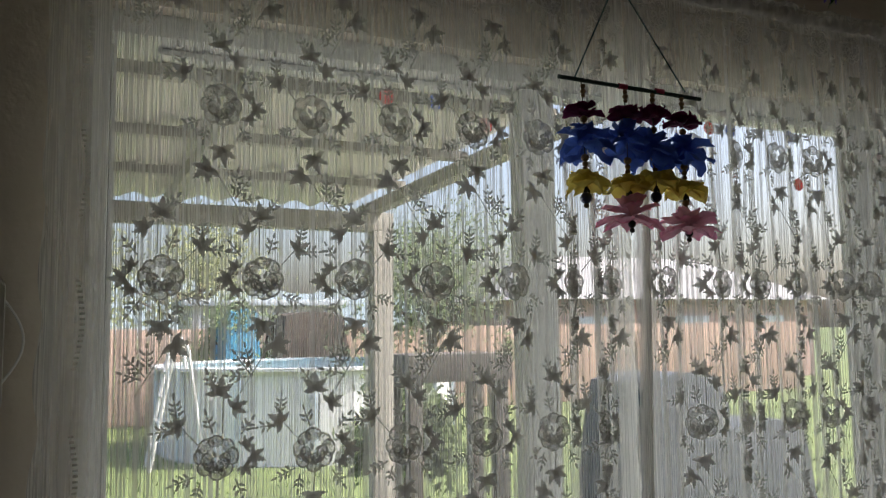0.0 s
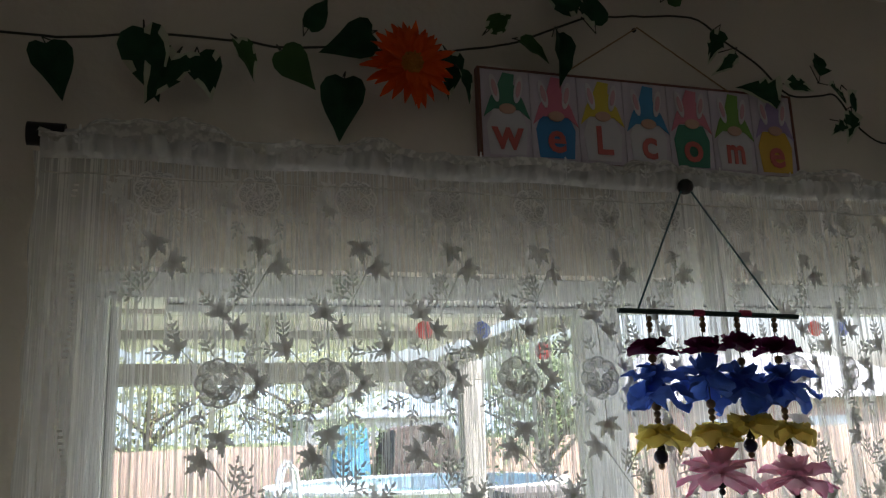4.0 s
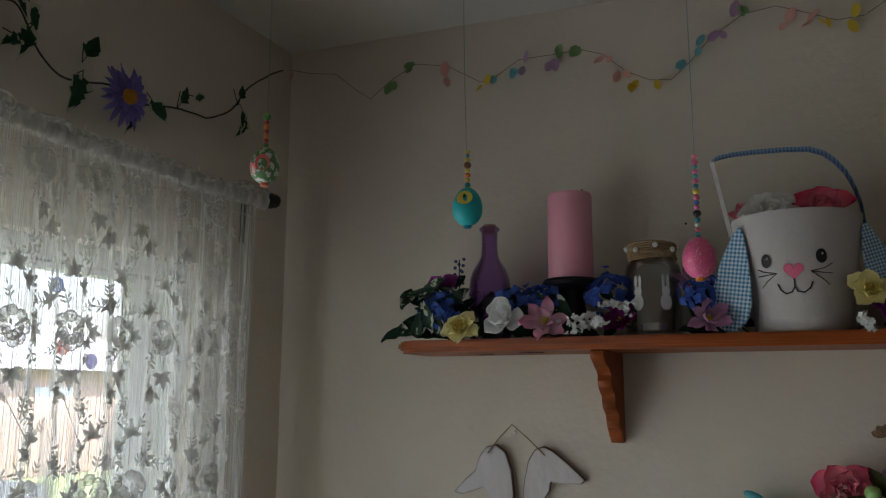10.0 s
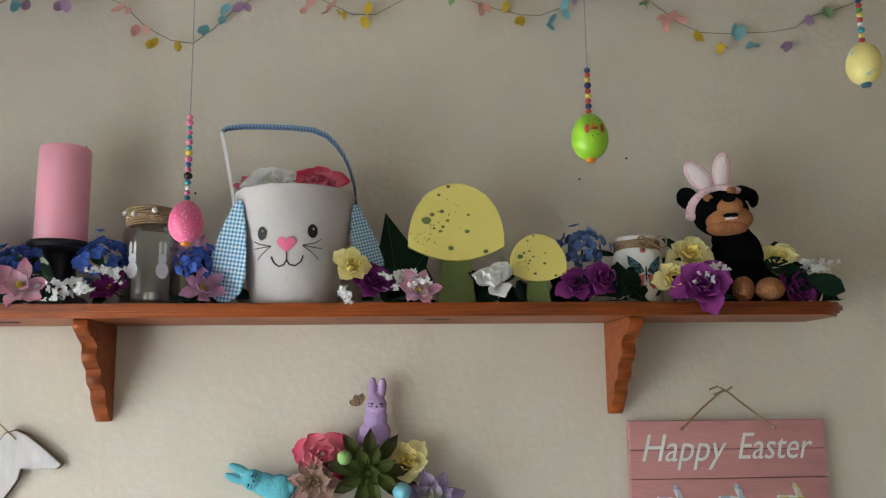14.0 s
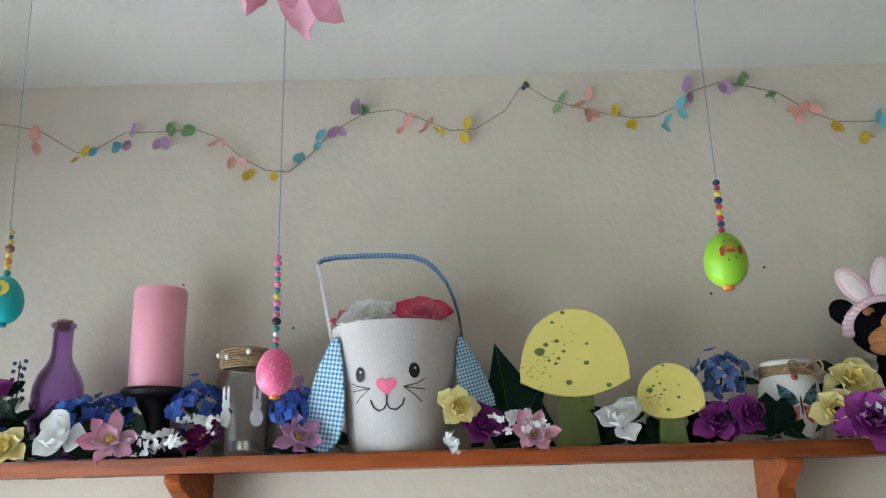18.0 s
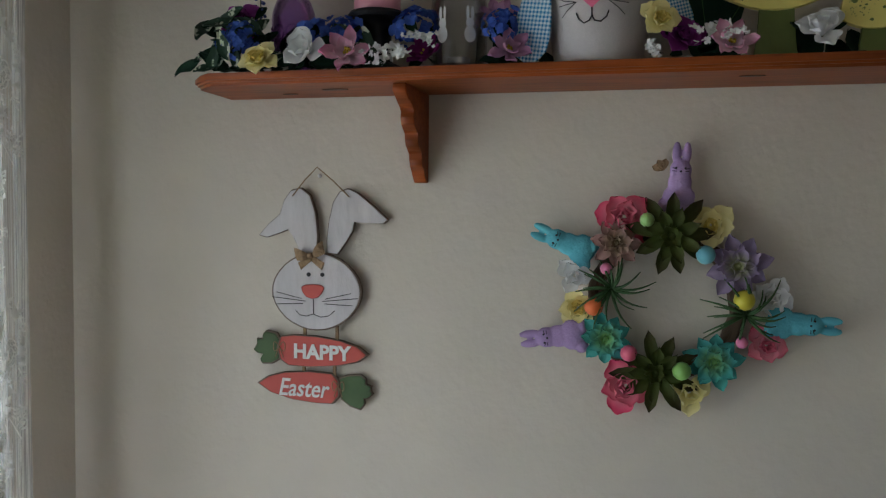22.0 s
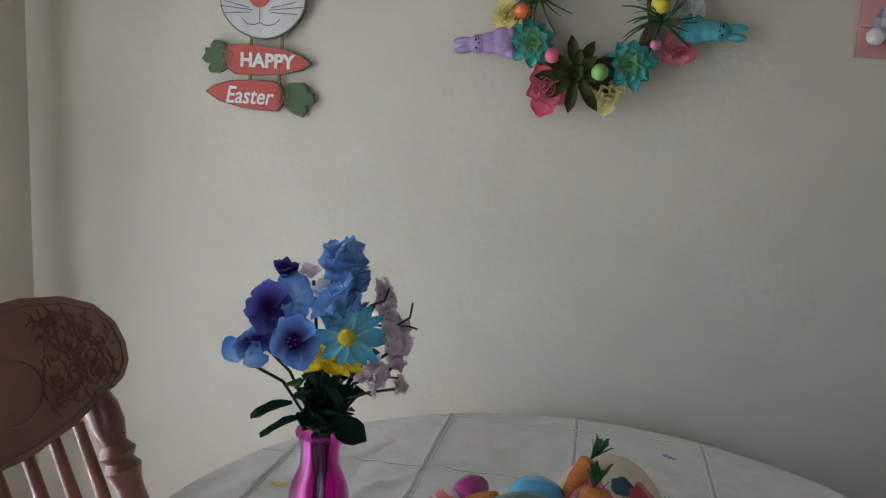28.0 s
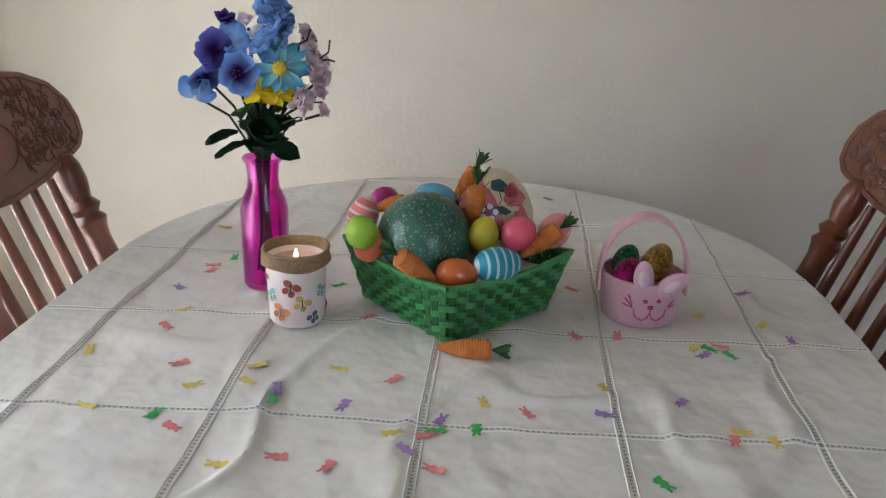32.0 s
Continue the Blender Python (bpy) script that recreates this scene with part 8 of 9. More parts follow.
for p, a in (((-0.775, -0.905, 1.000), 105), ((-0.775, -0.915, 0.985), 120), ((-0.775, -0.945, 0.985), -95)):
    bm = BM()
    leaf_at(bm, 0.045, 0.017, pose(*p, 0, 12, a) @ pose(0, 0, 0, 35, 0, 0))
    part("leaf", bm, M_GREEN, bouquet)

# ---- candle in a butterfly-print pot ----
cpot = thing("candle_pot", "white butterfly-print candle pot with a twine rim", "candle", pose(-0.842, -0.997, TZ + 0.002))
bm = BM()
lathe(bm, [(0, 0), (0.034, 0), (0.0365, 0.004), (0.0385, 0.05), (0.040, 0.090), (0.0375, 0.091), (0.036, 0.08), (0, 0.078)], 28)
part("pot", bm, mat("white_printed_pot", (0.80, 0.70, 0.70), 0.5, vary=0.06, scale=20, sss=0.1), cpot)
for k in range(6):
    bm = BM()
    tube(bm, [((0.0425 + 0.0012 * math.sin(4 * a + k)) * math.cos(a), (0.0425 + 0.0012 * math.sin(4 * a + k)) * math.sin(a), 0.084 + 0.0034 * k + 0.0008 * math.sin(3 * a + 2 * k)) for a in [2 * math.pi * q / 30 for q in range(31)]], 0.0026, 6)
    part("twine", bm, M_TWINE, cpot)
bm = BM()
lathe(bm, [(0, 0.0835), (0.0372, 0.0835), (0.0372, 0.082), (0, 0.082)], 28)
part("wax", bm, plain("cream_wax", (0.80, 0.58, 0.50), 0.4, sss=0.3), cpot, "melted cream wax")
bm = BM()
tube(bm, [(0, 0, 0.083), (0, 0.001, 0.089)], 0.0011, 5)
part("wick", bm, M_BLACK, cpot)
M_FLAME = bpy.data.materials.new("candle_flame")
M_FLAME.use_nodes = True
fb = M_FLAME.node_tree.nodes["Principled BSDF"]
fb.inputs["Emission Color"].default_value = (1.0, 0.62, 0.25, 1)
fb.inputs["Emission Strength"].default_value = 1.6
bm = BM()
lathe(bm, [(0, 0.0855), (0.0026, 0.0880), (0.0030, 0.0915), (0.0014, 0.097), (0, 0.100)], 10)
part("flame", bm, M_FLAME, cpot, "small burning flame")
BF = [("orange_print", (0.60, 0.20, 0.06)), ("rust_print", (0.35, 0.06, 0.04)), ("gold_print", (0.55, 0.40, 0.12)), ("grey_print", (0.12, 0.14, 0.16)), ("aqua_print", (0.25, 0.45, 0.45))]
r10 = random.Random(5)
for k in range(15):
    a0, z0, s, rot = -2.6 + 0.37 * k - math.pi * 0.45, 0.014 + 0.056 * ((k * 0.618) % 1), r10.uniform(0.0085, 0.0130), r10.uniform(-0.7, 0.7)
    for sg in (-1, 1):
        for zz, ss in ((0.4, 1.0), (-0.5, 0.7)):
            pts = []
            for q in range(9):
                t = 2 * math.pi * q / 9
                lx, lz = sg * (0.55 + 0.5 * math.cos(t)) * s * ss, (zz + 0.42 * math.sin(t)) * s
                pts.append((a0 * 0.039 + lx * math.cos(rot) - lz * math.sin(rot), z0 + lx * math.sin(rot) + lz * math.cos(rot)))
            nm, c = BF[k % 5]
            jar_patch(cpot, 0.0392, "butterfly_wing", pts, plain(nm, c, 0.6, vary=0.3, scale=300), out=0.0012)
    jar_patch(cpot, 0.0392, "butterfly_body", ell(a0 * 0.039, z0, 0.0008, s * 0.6, 8), M_BLACK, out=0.0018)

# ---- woven basket ----
KX, KY = -0.757, -1.203
basket = thing("woven_basket", "green woven square basket set cornerwise on the table", "basket", pose(KX, KY, TZ + 0.002, 0, 0, 45))
M_SPLINT = mat("green_dyed_bamboo", (0.055, 0.27, 0.085), 0.36, vary=0.55, scale=16, rand=1.2, grain=(1, 1, 7), coat=0.1)
# stakes darkened: the shade in the weave's gaps is put into their colour
M_STAKE = mat("gap_shaded_bamboo", (0.03, 0.16, 0.05), 0.5, vary=0.4, scale=16, rand=0.6)
HB2, HT, KH = 0.092, 0.112, 0.088
SEG = 13


def side_pt(side, u, z, out):
    """A point on side 0-3: u from -1 to 1 along it."""
    h = HB2 + (HT - HB2) * z / KH
    sag = -0.010 * (1 - u * u) * (z / KH)
    p = Vector((u * h, -h - out, z + sag))
    return Matrix.Rotation(math.pi / 2 * side, 4, "Z") @ p


for side in range(4):
    for i in range(SEG):
        u = -1 + 2 * (i + 0.5) / SEG
        bm = BM()
        w = 0.0052
        rows = []
        for j in range(8):
            z = KH * j / 7
            rows.append([bm.verts.new(side_pt(side, u + du, z, o)) for du, o in ((-w / HB2, -0.0006), (w / HB2, -0.0006), (w / HB2, 0.0006), (-w / HB2, 0.0006))])
        for a, b in zip(rows, rows[1:]):
            for q in range(4):
                bm.faces.new((a[q], b[q], b[(q + 1) % 4], a[(q + 1) % 4]))
        part("stake", bm, M_STAKE, basket)
    for j in range(7):
        bm = BM()
        z0, z1 = KH * j / 7 + 0.0011, KH * (j + 1) / 7 - 0.0009
        rows = []
        for q in range(SEG * 4 + 1):
            u = -1 + 2 * q / (SEG * 4)
            o = 0.0046 * math.sin(math.pi * ((u + 1) / 2 * SEG + (j % 2)))
            lift = 0.0012 * noise.noise(Vector((u * 3, j * 1.7, side)))
            rows.append([bm.verts.new(side_pt(side, u, z + lift, o + t)) for z, t in ((z0, -0.0006), (z1, -0.0006), (z1, 0.0004), ((z0 + z1) / 2, 0.0013), (z0, 0.0004))])
        for a, b in zip(rows, rows[1:]):
            for q in range(5):
                bm.faces.new((a[q], b[q], b[(q + 1) % 5], a[(q + 1) % 5]))
        part("weaver", bm, M_SPLINT, basket)
    bm = BM()
    rows = []
    for q in range(17):
        u = -1 + 2 * q / 16
        rows.append([bm.verts.new(side_pt(side, u, z, t)) for z, t in ((KH - 0.004, 0.0032), (KH + 0.004, 0.0032), (KH + 0.004, -0.003), (KH - 0.004, -0.003))])
    for a, b in zip(rows, rows[1:]):
        for q in range(4):
            bm.faces.new((a[q], b[q], b[(q + 1) % 4], a[(q + 1) % 4]))
    part("rim", bm, M_SPLINT, basket)
bm = BM()
bm_box(bm, (-HB2, -HB2, 0.0), (HB2, HB2, 0.003))
part("bottom", bm, M_SPLINT, basket)
bm = BM()
bm_box(bm, (-HB2 * 0.97, -HB2 * 0.97, 0.004), (HB2 * 0.97, HB2 * 0.97, 0.062), 0.01)
bmesh.ops.subdivide_edges(bm, edges=bm.edges[:], cuts=3, use_grid_fill=True)
for v in bm.verts:
    v.co.z += 0.006 * noise.noise(v.co * 40)
single("tissue_filling", bm, cloth_col("white_tissue", (0.8, 0.8, 0.77), 0.9, 0.2), "crumpled white tissue filling in the basket", "tissue", m=pose(KX, KY, TZ + 0.003, 0, 0, 45))


def egg_bm(h, w, seg=20):
    bm = BM()
    lathe(bm, [(0, -h / 2)] + [(w / 2 * math.sin(math.pi * k / 12) * (1 - 0.10 * math.cos(math.pi * (1 - k / 12))), -h / 2 * math.cos(math.pi * k / 12)) for k in range(1, 12)] + [(0, h / 2)], seg)
    return bm


def basket_egg(label, x, y, z, h, w, material, rot=(0, 0, 0)):
    return single("painted_egg", egg_bm(h, w), material, label, "egg", "eggs in the basket", m=pose(x, y, z, *rot))


def striped(name, a, b, n, axis=2, shift=0.0):
    m = mat(name, a, 0.35, vary=0.05)
    nt = m.node_tree
    bs = nt.nodes["Principled BSDF"]
    old = bs.inputs["Base Color"].links[0].from_socket
    co = node(nt, "ShaderNodeTexCoord")
    sp = node(nt, "ShaderNodeSeparateXYZ")
    nt.links.new(co.outputs["Object"], sp.inputs[0])
    mo = node(nt, "ShaderNodeMath", operation="WRAP")
    mo.inputs[1].default_value, mo.inputs[2].default_value = n, 0.0
    nt.links.new(sp.outputs[axis], mo.inputs[0])
    gt = node(nt, "ShaderNodeMath", operation="LESS_THAN")
    gt.inputs[1].default_value = n * 0.3
    nt.links.new(mo.outputs[0], gt.inputs[0])
    mx = node(nt, "ShaderNodeMix", data_type="RGBA")
    nt.links.new(gt.outputs[0], mx.inputs["Factor"])
    nt.links.new(old, mx.inputs["A"])
    mx.inputs["B"].default_value = (*b, 1)
    nt.links.new(mx.outputs["Result"], bs.inputs["Base Color"])
    return m


M_STONE = speckled("green_glazed_stone", (0.032, 0.118, 0.088), (0.38, 0.44, 0.30), 300, 0.575, 0.3, 0.12)
for n in M_STONE.node_tree.nodes:
    if n.bl_idname == "ShaderNodeMapRange" and abs(n.inputs["To Min"].default_value - 0.92) < 0.01:
        n.inputs["To Min"].default_value, n.inputs["To Max"].default_value = 0.35, 1.9
basket_egg("large round mottled green decorative egg in the basket", -0.772, -1.160, 0.872, 0.120, 0.131, M_STONE, (20, 10, 0))
big = thing("flower_painted_egg", "large cream egg painted with blue and red flowers", "egg", pose(-0.680, -1.243, 0.879, 6, 14, -7))
part("shell", egg_bm(0.134, 0.132, 32), mat("cream_lacquer", (0.70, 0.59, 0.39), 0.3, vary=0.05, coat=0.3), big)


def egg_mark(root, h, w, a, zc, rx, rz, material, n=12, wob=0.15, out=1.012):
    bm = BM()

    def at(f, t):
        zq = zc + f * rz * math.sin(t) * (1 + wob * math.sin(5 * t))
        th = math.acos(max(-1, min(1, -2 * zq / h)))
        rad = w / 2 * math.sin(th) * (1 - 0.10 * math.cos(math.pi - th)) * out + 0.0005
        aa = radians(a) + f * rx * math.cos(t) * (1 + wob * math.cos(5 * t)) / max(0.01, rad)
        return bm.verts.new((rad * math.cos(aa), rad * math.sin(aa), zq * out))
    rings = [[at(f, 2 * math.pi * q / n) for q in range(n)] for f in (0.25, 0.5, 0.75, 1.0)]
    bm.faces.new(rings[0])
    for lo, hi in zip(rings, rings[1:]):
        for q in range(n):
            bm.faces.new((lo[q], lo[(q + 1) % n], hi[(q + 1) % n], hi[q]))
    return part("painted_flower", bm, material, root)


M_PBLUE, M_PRED, M_PTEAL = plain("painted_blue", (0.05, 0.13, 0.26), 0.35, vary=0.3, scale=200), plain("painted_rose", (0.38, 0.05, 0.07), 0.35, vary=0.4, scale=120), plain("painted_teal", (0.02, 0.07, 0.09), 0.35)
M_PPINK = plain("painted_pale_pink", (0.58, 0.17, 0.18), 0.35, vary=0.4, scale=90)
EGG = (0.134, 0.132)
# one large rose patch, petals, leaves and blue flowers on the cream ground
for a, z, rx, rz, mt, wob, out in ((172, -0.006, 0.027, 0.030, M_PPINK, 0.12, 1.004), (166, -0.014, 0.018, 0.020, M_PRED, 0.2, 1.008), (180, -0.020, 0.016, 0.014, M_PRED, 0.2, 1.008),
                                (156, 0.034, 0.013, 0.010, M_PPINK, 0.2, 1.006), (150, 0.030, 0.007, 0.007, M_PRED, 0.2, 1.010), (222, 0.034, 0.014, 0.011, M_PPINK, 0.2, 1.006), (216, 0.039, 0.008, 0.006, M_PRED, 0.2, 1.010), (232, 0.004, 0.010, 0.012, M_PPINK, 0.25, 1.006),
                                (195, 0.044, 0.009, 0.006, M_PTEAL, 0.1, 1.008), (202, 0.012, 0.010, 0.004, M_PTEAL, 0.1, 1.008), (170, 0.012, 0.010, 0.004, M_PTEAL, 0.1, 1.008), (192, -0.012, 0.009, 0.005, M_PTEAL, 0.1, 1.008), (205, -0.022, 0.008, 0.005, M_PTEAL, 0.1, 1.008), (238, -0.022, 0.007, 0.006, M_PTEAL, 0.1, 1.008), (140, 0.0, 0.007, 0.009, M_PTEAL, 0.1, 1.008)):
    egg_mark(big, *EGG, a, z, 1.4 * rx, 1.4 * rz, mt, 18, wob, out)
for fa, fz, fs in ((187, 0.006, 1.0), (196, -0.030, 0.8), (236, -0.010, 0.8), (128, -0.012, 0.9)):
    egg_mark(big, *EGG, fa, fz, 0.012 * fs, 0.012 * fs, M_PBLUE, 20, 0.2, 1.010)
    for k in range(5):
        t = 2 * math.pi * k / 5 + 0.3
        egg_mark(big, *EGG, fa + 8.5 * fs * math.cos(t), fz + 0.0085 * fs * math.sin(t), 0.0042 * fs, 0.0042 * fs, M_WHITE if fs == 1.0 else M_PBLUE, 10, 0.1, 1.016)
    egg_mark(big, *EGG, fa, fz, 0.004 * fs, 0.004 * fs, M_PRED, 8, 0.0, 1.024)
for pts in ([(178, 0.046), (172, 0.036), (170, 0.026)], [(196, 0.036), (200, 0.026), (196, 0.014)], [(216, -0.016), (222, -0.010), (230, -0.010)], [(150, -0.004), (146, 0.010), (152, 0.022)], [(208, 0.020), (214, 0.026), (220, 0.028)]):
    cord("painted_stem", [((EGG[1] / 2 * math.sqrt(1 - (2 * z / EGG[0]) ** 2) * 1.035) * math.cos(radians(a)), (EGG[1] / 2 * math.sqrt(1 - (2 * z / EGG[0]) ** 2) * 1.035) * math.sin(radians(a)), z * 1.01) for a, z in pts], 0.0008, M_PTEAL, big, seg=4)

basket_egg("lime green speckled egg in the basket", -0.815, -1.079, 0.886, 0.050, 0.043, speckled("lime_speckled", (0.30, 0.50, 0.04), (0.05, 0.08, 0.01), 180, 0.70, 0.45), (0, 70, 30))
basket_egg("coral egg under the lime one", -0.800, -1.090, 0.862, 0.05, 0.042, plain("coral_egg", (0.75, 0.17, 0.08), 0.35), (60, 0, 20))
basket_egg("yellow speckled egg in the basket", -0.780, -1.240, 0.882, 0.048, 0.041, speckled("yellow_speckled", (0.55, 0.46, 0.03), (0.06, 0.06, 0.01), 180, 0.69, 0.45), (10, 15, 0))
basket_egg("glossy pink egg in the basket", -0.770, -1.287, 0.882, 0.052, 0.046, plain("glossy_pink_egg", (0.78, 0.10, 0.17), 0.22, coat=0.4), (60, 0, 40))
basket_egg("teal egg with white stripes in the basket", -0.838, -1.262, 0.862, 0.066, 0.046, striped("teal_stripes", (0.02, 0.30, 0.42), (0.55, 0.70, 0.74), 0.011), (90, 20, 25))
basket_egg("pearly orange egg at the basket rim", -0.852, -1.210, 0.850, 0.056, 0.042, plain("pearly_orange_egg", (0.62, 0.14, 0.03), 0.25, coat=0.4), (90, 8, 5))
basket_egg("pink egg with white polka dots in the basket", -0.730, -1.338, 0.876, 0.054, 0.044, speckled("polka_pink", (0.70, 0.25, 0.24), (0.75, 0.6, 0.58), 110, 0.66, 0.4), (30, 0, 0))
basket_egg("pink and white striped egg in the basket", -0.740, -1.068, 0.884, 0.056, 0.044, striped("pink_stripes", (0.72, 0.18, 0.18), (0.72, 0.60, 0.56), 0.012), (20, 10, 0))
basket_egg("shiny magenta egg in the basket", -0.715, -1.094, 0.902, 0.050, 0.036, plain("shiny_magenta_egg", (0.40, 0.03, 0.20), 0.15, coat=0.5), (90, 0, 60))
basket_egg("shiny sky blue egg in the basket", -0.718, -1.166, 0.908, 0.062, 0.044, plain("sky_egg", (0.12, 0.40, 0.62), 0.2, coat=0.5), (90, 0, 10))
basket_egg("cream egg deep in the basket", -0.70, -1.21, 0.84, 0.06, 0.05, plain("cream_egg", (0.6, 0.5, 0.4), 0.4))
basket_egg("pale pink egg deep in the basket", -0.79, -1.20, 0.83, 0.06, 0.05, plain("pale_pink_egg", (0.65, 0.35, 0.35), 0.4))

M_CARROT = plain("orange_raffia", (0.60, 0.19, 0.04), 0.8, vary=0.3, scale=60, bump=0.5, bscale=200)
M_RAFF = cloth_col("green_raffia", (0.05, 0.13, 0.05), 0.7, 0.15, 0.35)


def carrot(label, x, y, z, ln, rad, rot, top=True, group="raffia carrots"):
    root = thing("raffia_carrot", label, "carrot ornament", pose(x, y, z, *rot), group)
    bm = BM()
    n = 40
    prof = [(0, 0)]
    for k in range(1, n):
        t = k / n
        r = rad * (0.22 + 0.78 * min(1.0, t * 1.7) ** 0.8) * (1.0 if t < 0.9 else math.sqrt(max(0.05, 1 - ((t - 0.9) / 0.1) ** 2)))
        prof.append((r * (1 + 0.075 * (k % 2)), ln * t))
    prof.append((0, ln))
    lathe(bm, prof, 14)
    part("wrapped_root", bm, M_CARROT, root)
    if top:
        r = random.Random(int(ln * 1e5))
        for k in range(15):
            bm = BM()
            a = r.uniform(0, 360)
            petal(bm, ln * r.uniform(0.36, 0.54), 0.0032, radians(a), r.uniform(68, 88), cup=0.1, tip=-0.2, nu=3, nv=1, lift=ln * 0.97)
            part("raffia_leaf", bm, M_RAFF, root)
    return root


carrot("orange raffia carrot lying on the tablecloth", -0.918, -1.192, TZ + 0.013, 0.070, 0.0125, (90, 0, 2))
carrot("orange raffia carrot across the basket corner", -0.858, -1.186, 0.838, 0.070, 0.013, (-50, -14, 12))
carrot("orange raffia carrot standing beside the large eggs", -0.742, -1.222, 0.868, 0.070, 0.013, (3, 2, 0))
carrot("orange raffia carrot behind the flower-painted egg", -0.715, -1.190, 0.895, 0.066, 0.011, (28, 20, 0))
carrot("orange raffia carrot at the basket edge", -0.775, -1.292, 0.850, 0.066, 0.0135, (50, 22, 0))
carrot("orange raffia carrot behind the green egg", -0.735, -1.078, 0.892, 0.055, 0.011, (72, 0, -10))

# ---- pink bunny basket ----
pb = thing("pink_bunny_basket", "small pink felt basket with a bunny face", "basket", pose(-0.752, -1.462, TZ + 0.002))
M_PFELT = mat("pink_felt_soft", (0.62, 0.36, 0.42), 0.95, vary=0.06, scale=120, bump=0.35, bscale=300, sheen=0.2)
bm = BM()
lathe(bm, [(0, 0), (0.047, 0), (0.050, 0.003), (0.0535, 0.034), (0.0575, 0.066), (0.0545, 0.067), (0.050, 0.034), (0.047, 0.006), (0, 0.006)], 30)
part("body", bm, M_PFELT, pb)
bm = BM()
rows = []
for k in range(25):
    a = math.pi * k / 24
    c, s = math.cos(a), math.sin(a)
    y, z = 0.0580 * c, 0.052 + 0.092 * s ** 0.9 if s > 0.01 else 0.045
    if k in (0, 24):
        z = 0.038
    rows.append([bm.verts.new((dx, y * (1 + t * 0.06), z + t * 0.004 * s)) for dx, t in ((-0.014, 0), (0.014, 0), (0.014, 1), (-0.014, 1))])
for a, b in zip(rows, rows[1:]):
    for q in range(4):
        bm.faces.new((a[q], b[q], b[(q + 1) % 4], a[(q + 1) % 4]))
part("handle", bm, M_PFELT, pb, "arched pink felt handle")
M_ROSE = plain("rose_thread", (0.42, 0.06, 0.12), 0.8)


def on_pink(s, z, out=0.001):
    r = 0.050 + 0.0075 * z / 0.066 + out
    a = math.pi + s / r + 0.12
    return Vector((r * math.cos(a), r * math.sin(a), z))


for pts in ([(-0.022, 0.030), (-0.020, 0.020), (-0.010, 0.014), (-0.003, 0.018), (0.0, 0.026)], [(0.0, 0.026), (0.004, 0.017), (0.012, 0.014), (0.021, 0.020), (0.023, 0.030)], [(0, 0.026), (0, 0.033)], [(-0.025, 0.034), (-0.036, 0.044)], [(-0.024, 0.032), (-0.038, 0.035)], [(-0.025, 0.037), (-0.032, 0.050)], [(0.027, 0.034), (0.036, 0.042)], [(0.027, 0.032), (0.037, 0.034)]):
    cord("stitched_line", [on_pink(*p) for p in pts], 0.0009, M_ROSE, pb, seg=5)
for s, z, rad in ((-0.008, 0.043, 0.0034), (0.010, 0.044, 0.0034), (0.0, 0.034, 0.0042)):
    bm = BM()
    ball(bm, rad, Matrix.Translation(on_pink(s, z, 0.0)), 8, 0.8)
    part("stitched_eye" if rad < 0.004 else "nose", bm, M_ROSE, pb)
for y, rot in ((0.006, -4), (-0.016, 54)):
    for sc, mt, dx in ((1.0, M_PFELT, 0), (0.55, plain("pale_satin_ear", (0.70, 0.50, 0.54), 0.5), -0.004)):
        bm = BM()
        bmesh.ops.create_icosphere(bm, subdivisions=3, radius=1, matrix=Matrix.Translation((0, 0, 0.018)) @ Matrix.Diagonal((0.006, 0.0135 * sc, 0.024 * sc, 1)))
        o = part("ear", bm, mt, pb)
        o.matrix_basis = Matrix.Translation((-0.052 + dx, y, 0.058)) @ pose(0, 0, 0, rot, 0, 0)


def foil(name, c):
    m = mat(name, c, 0.22, metal=0.5, vary=1.2, scale=260, bump=3.0, bscale=300)
    return m


for nm, c, x, y, z, h in (("magenta", (0.55, 0.02, 0.18), -0.772, -1.438, 0.832, 0.052), ("green", (0.02, 0.22, 0.08), -0.735, -1.440, 0.840, 0.048), ("gold", (0.55, 0.32, 0.06), -0.740, -1.482, 0.842, 0.056)):
    single("foil_egg", egg_bm(h, h * 0.76), foil(nm + "_foil", c), nm + " foil-wrapped egg in the pink basket", "egg", "foil eggs in the pink basket", m=pose(x, y, z, 20, 15, 0))

# ---- dining chairs ----
M_CHAIR = M_DWOOD
M_CARVE = mat("carved_crest_wood", (0.19, 0.065, 0.035), 0.4, vary=0.4, scale=14, bump=0.1, coat=0.2)
M_GROOVE = mat("pressed_scroll_wood", (0.125, 0.040, 0.022), 0.4, vary=0.4, scale=40, coat=0.2)


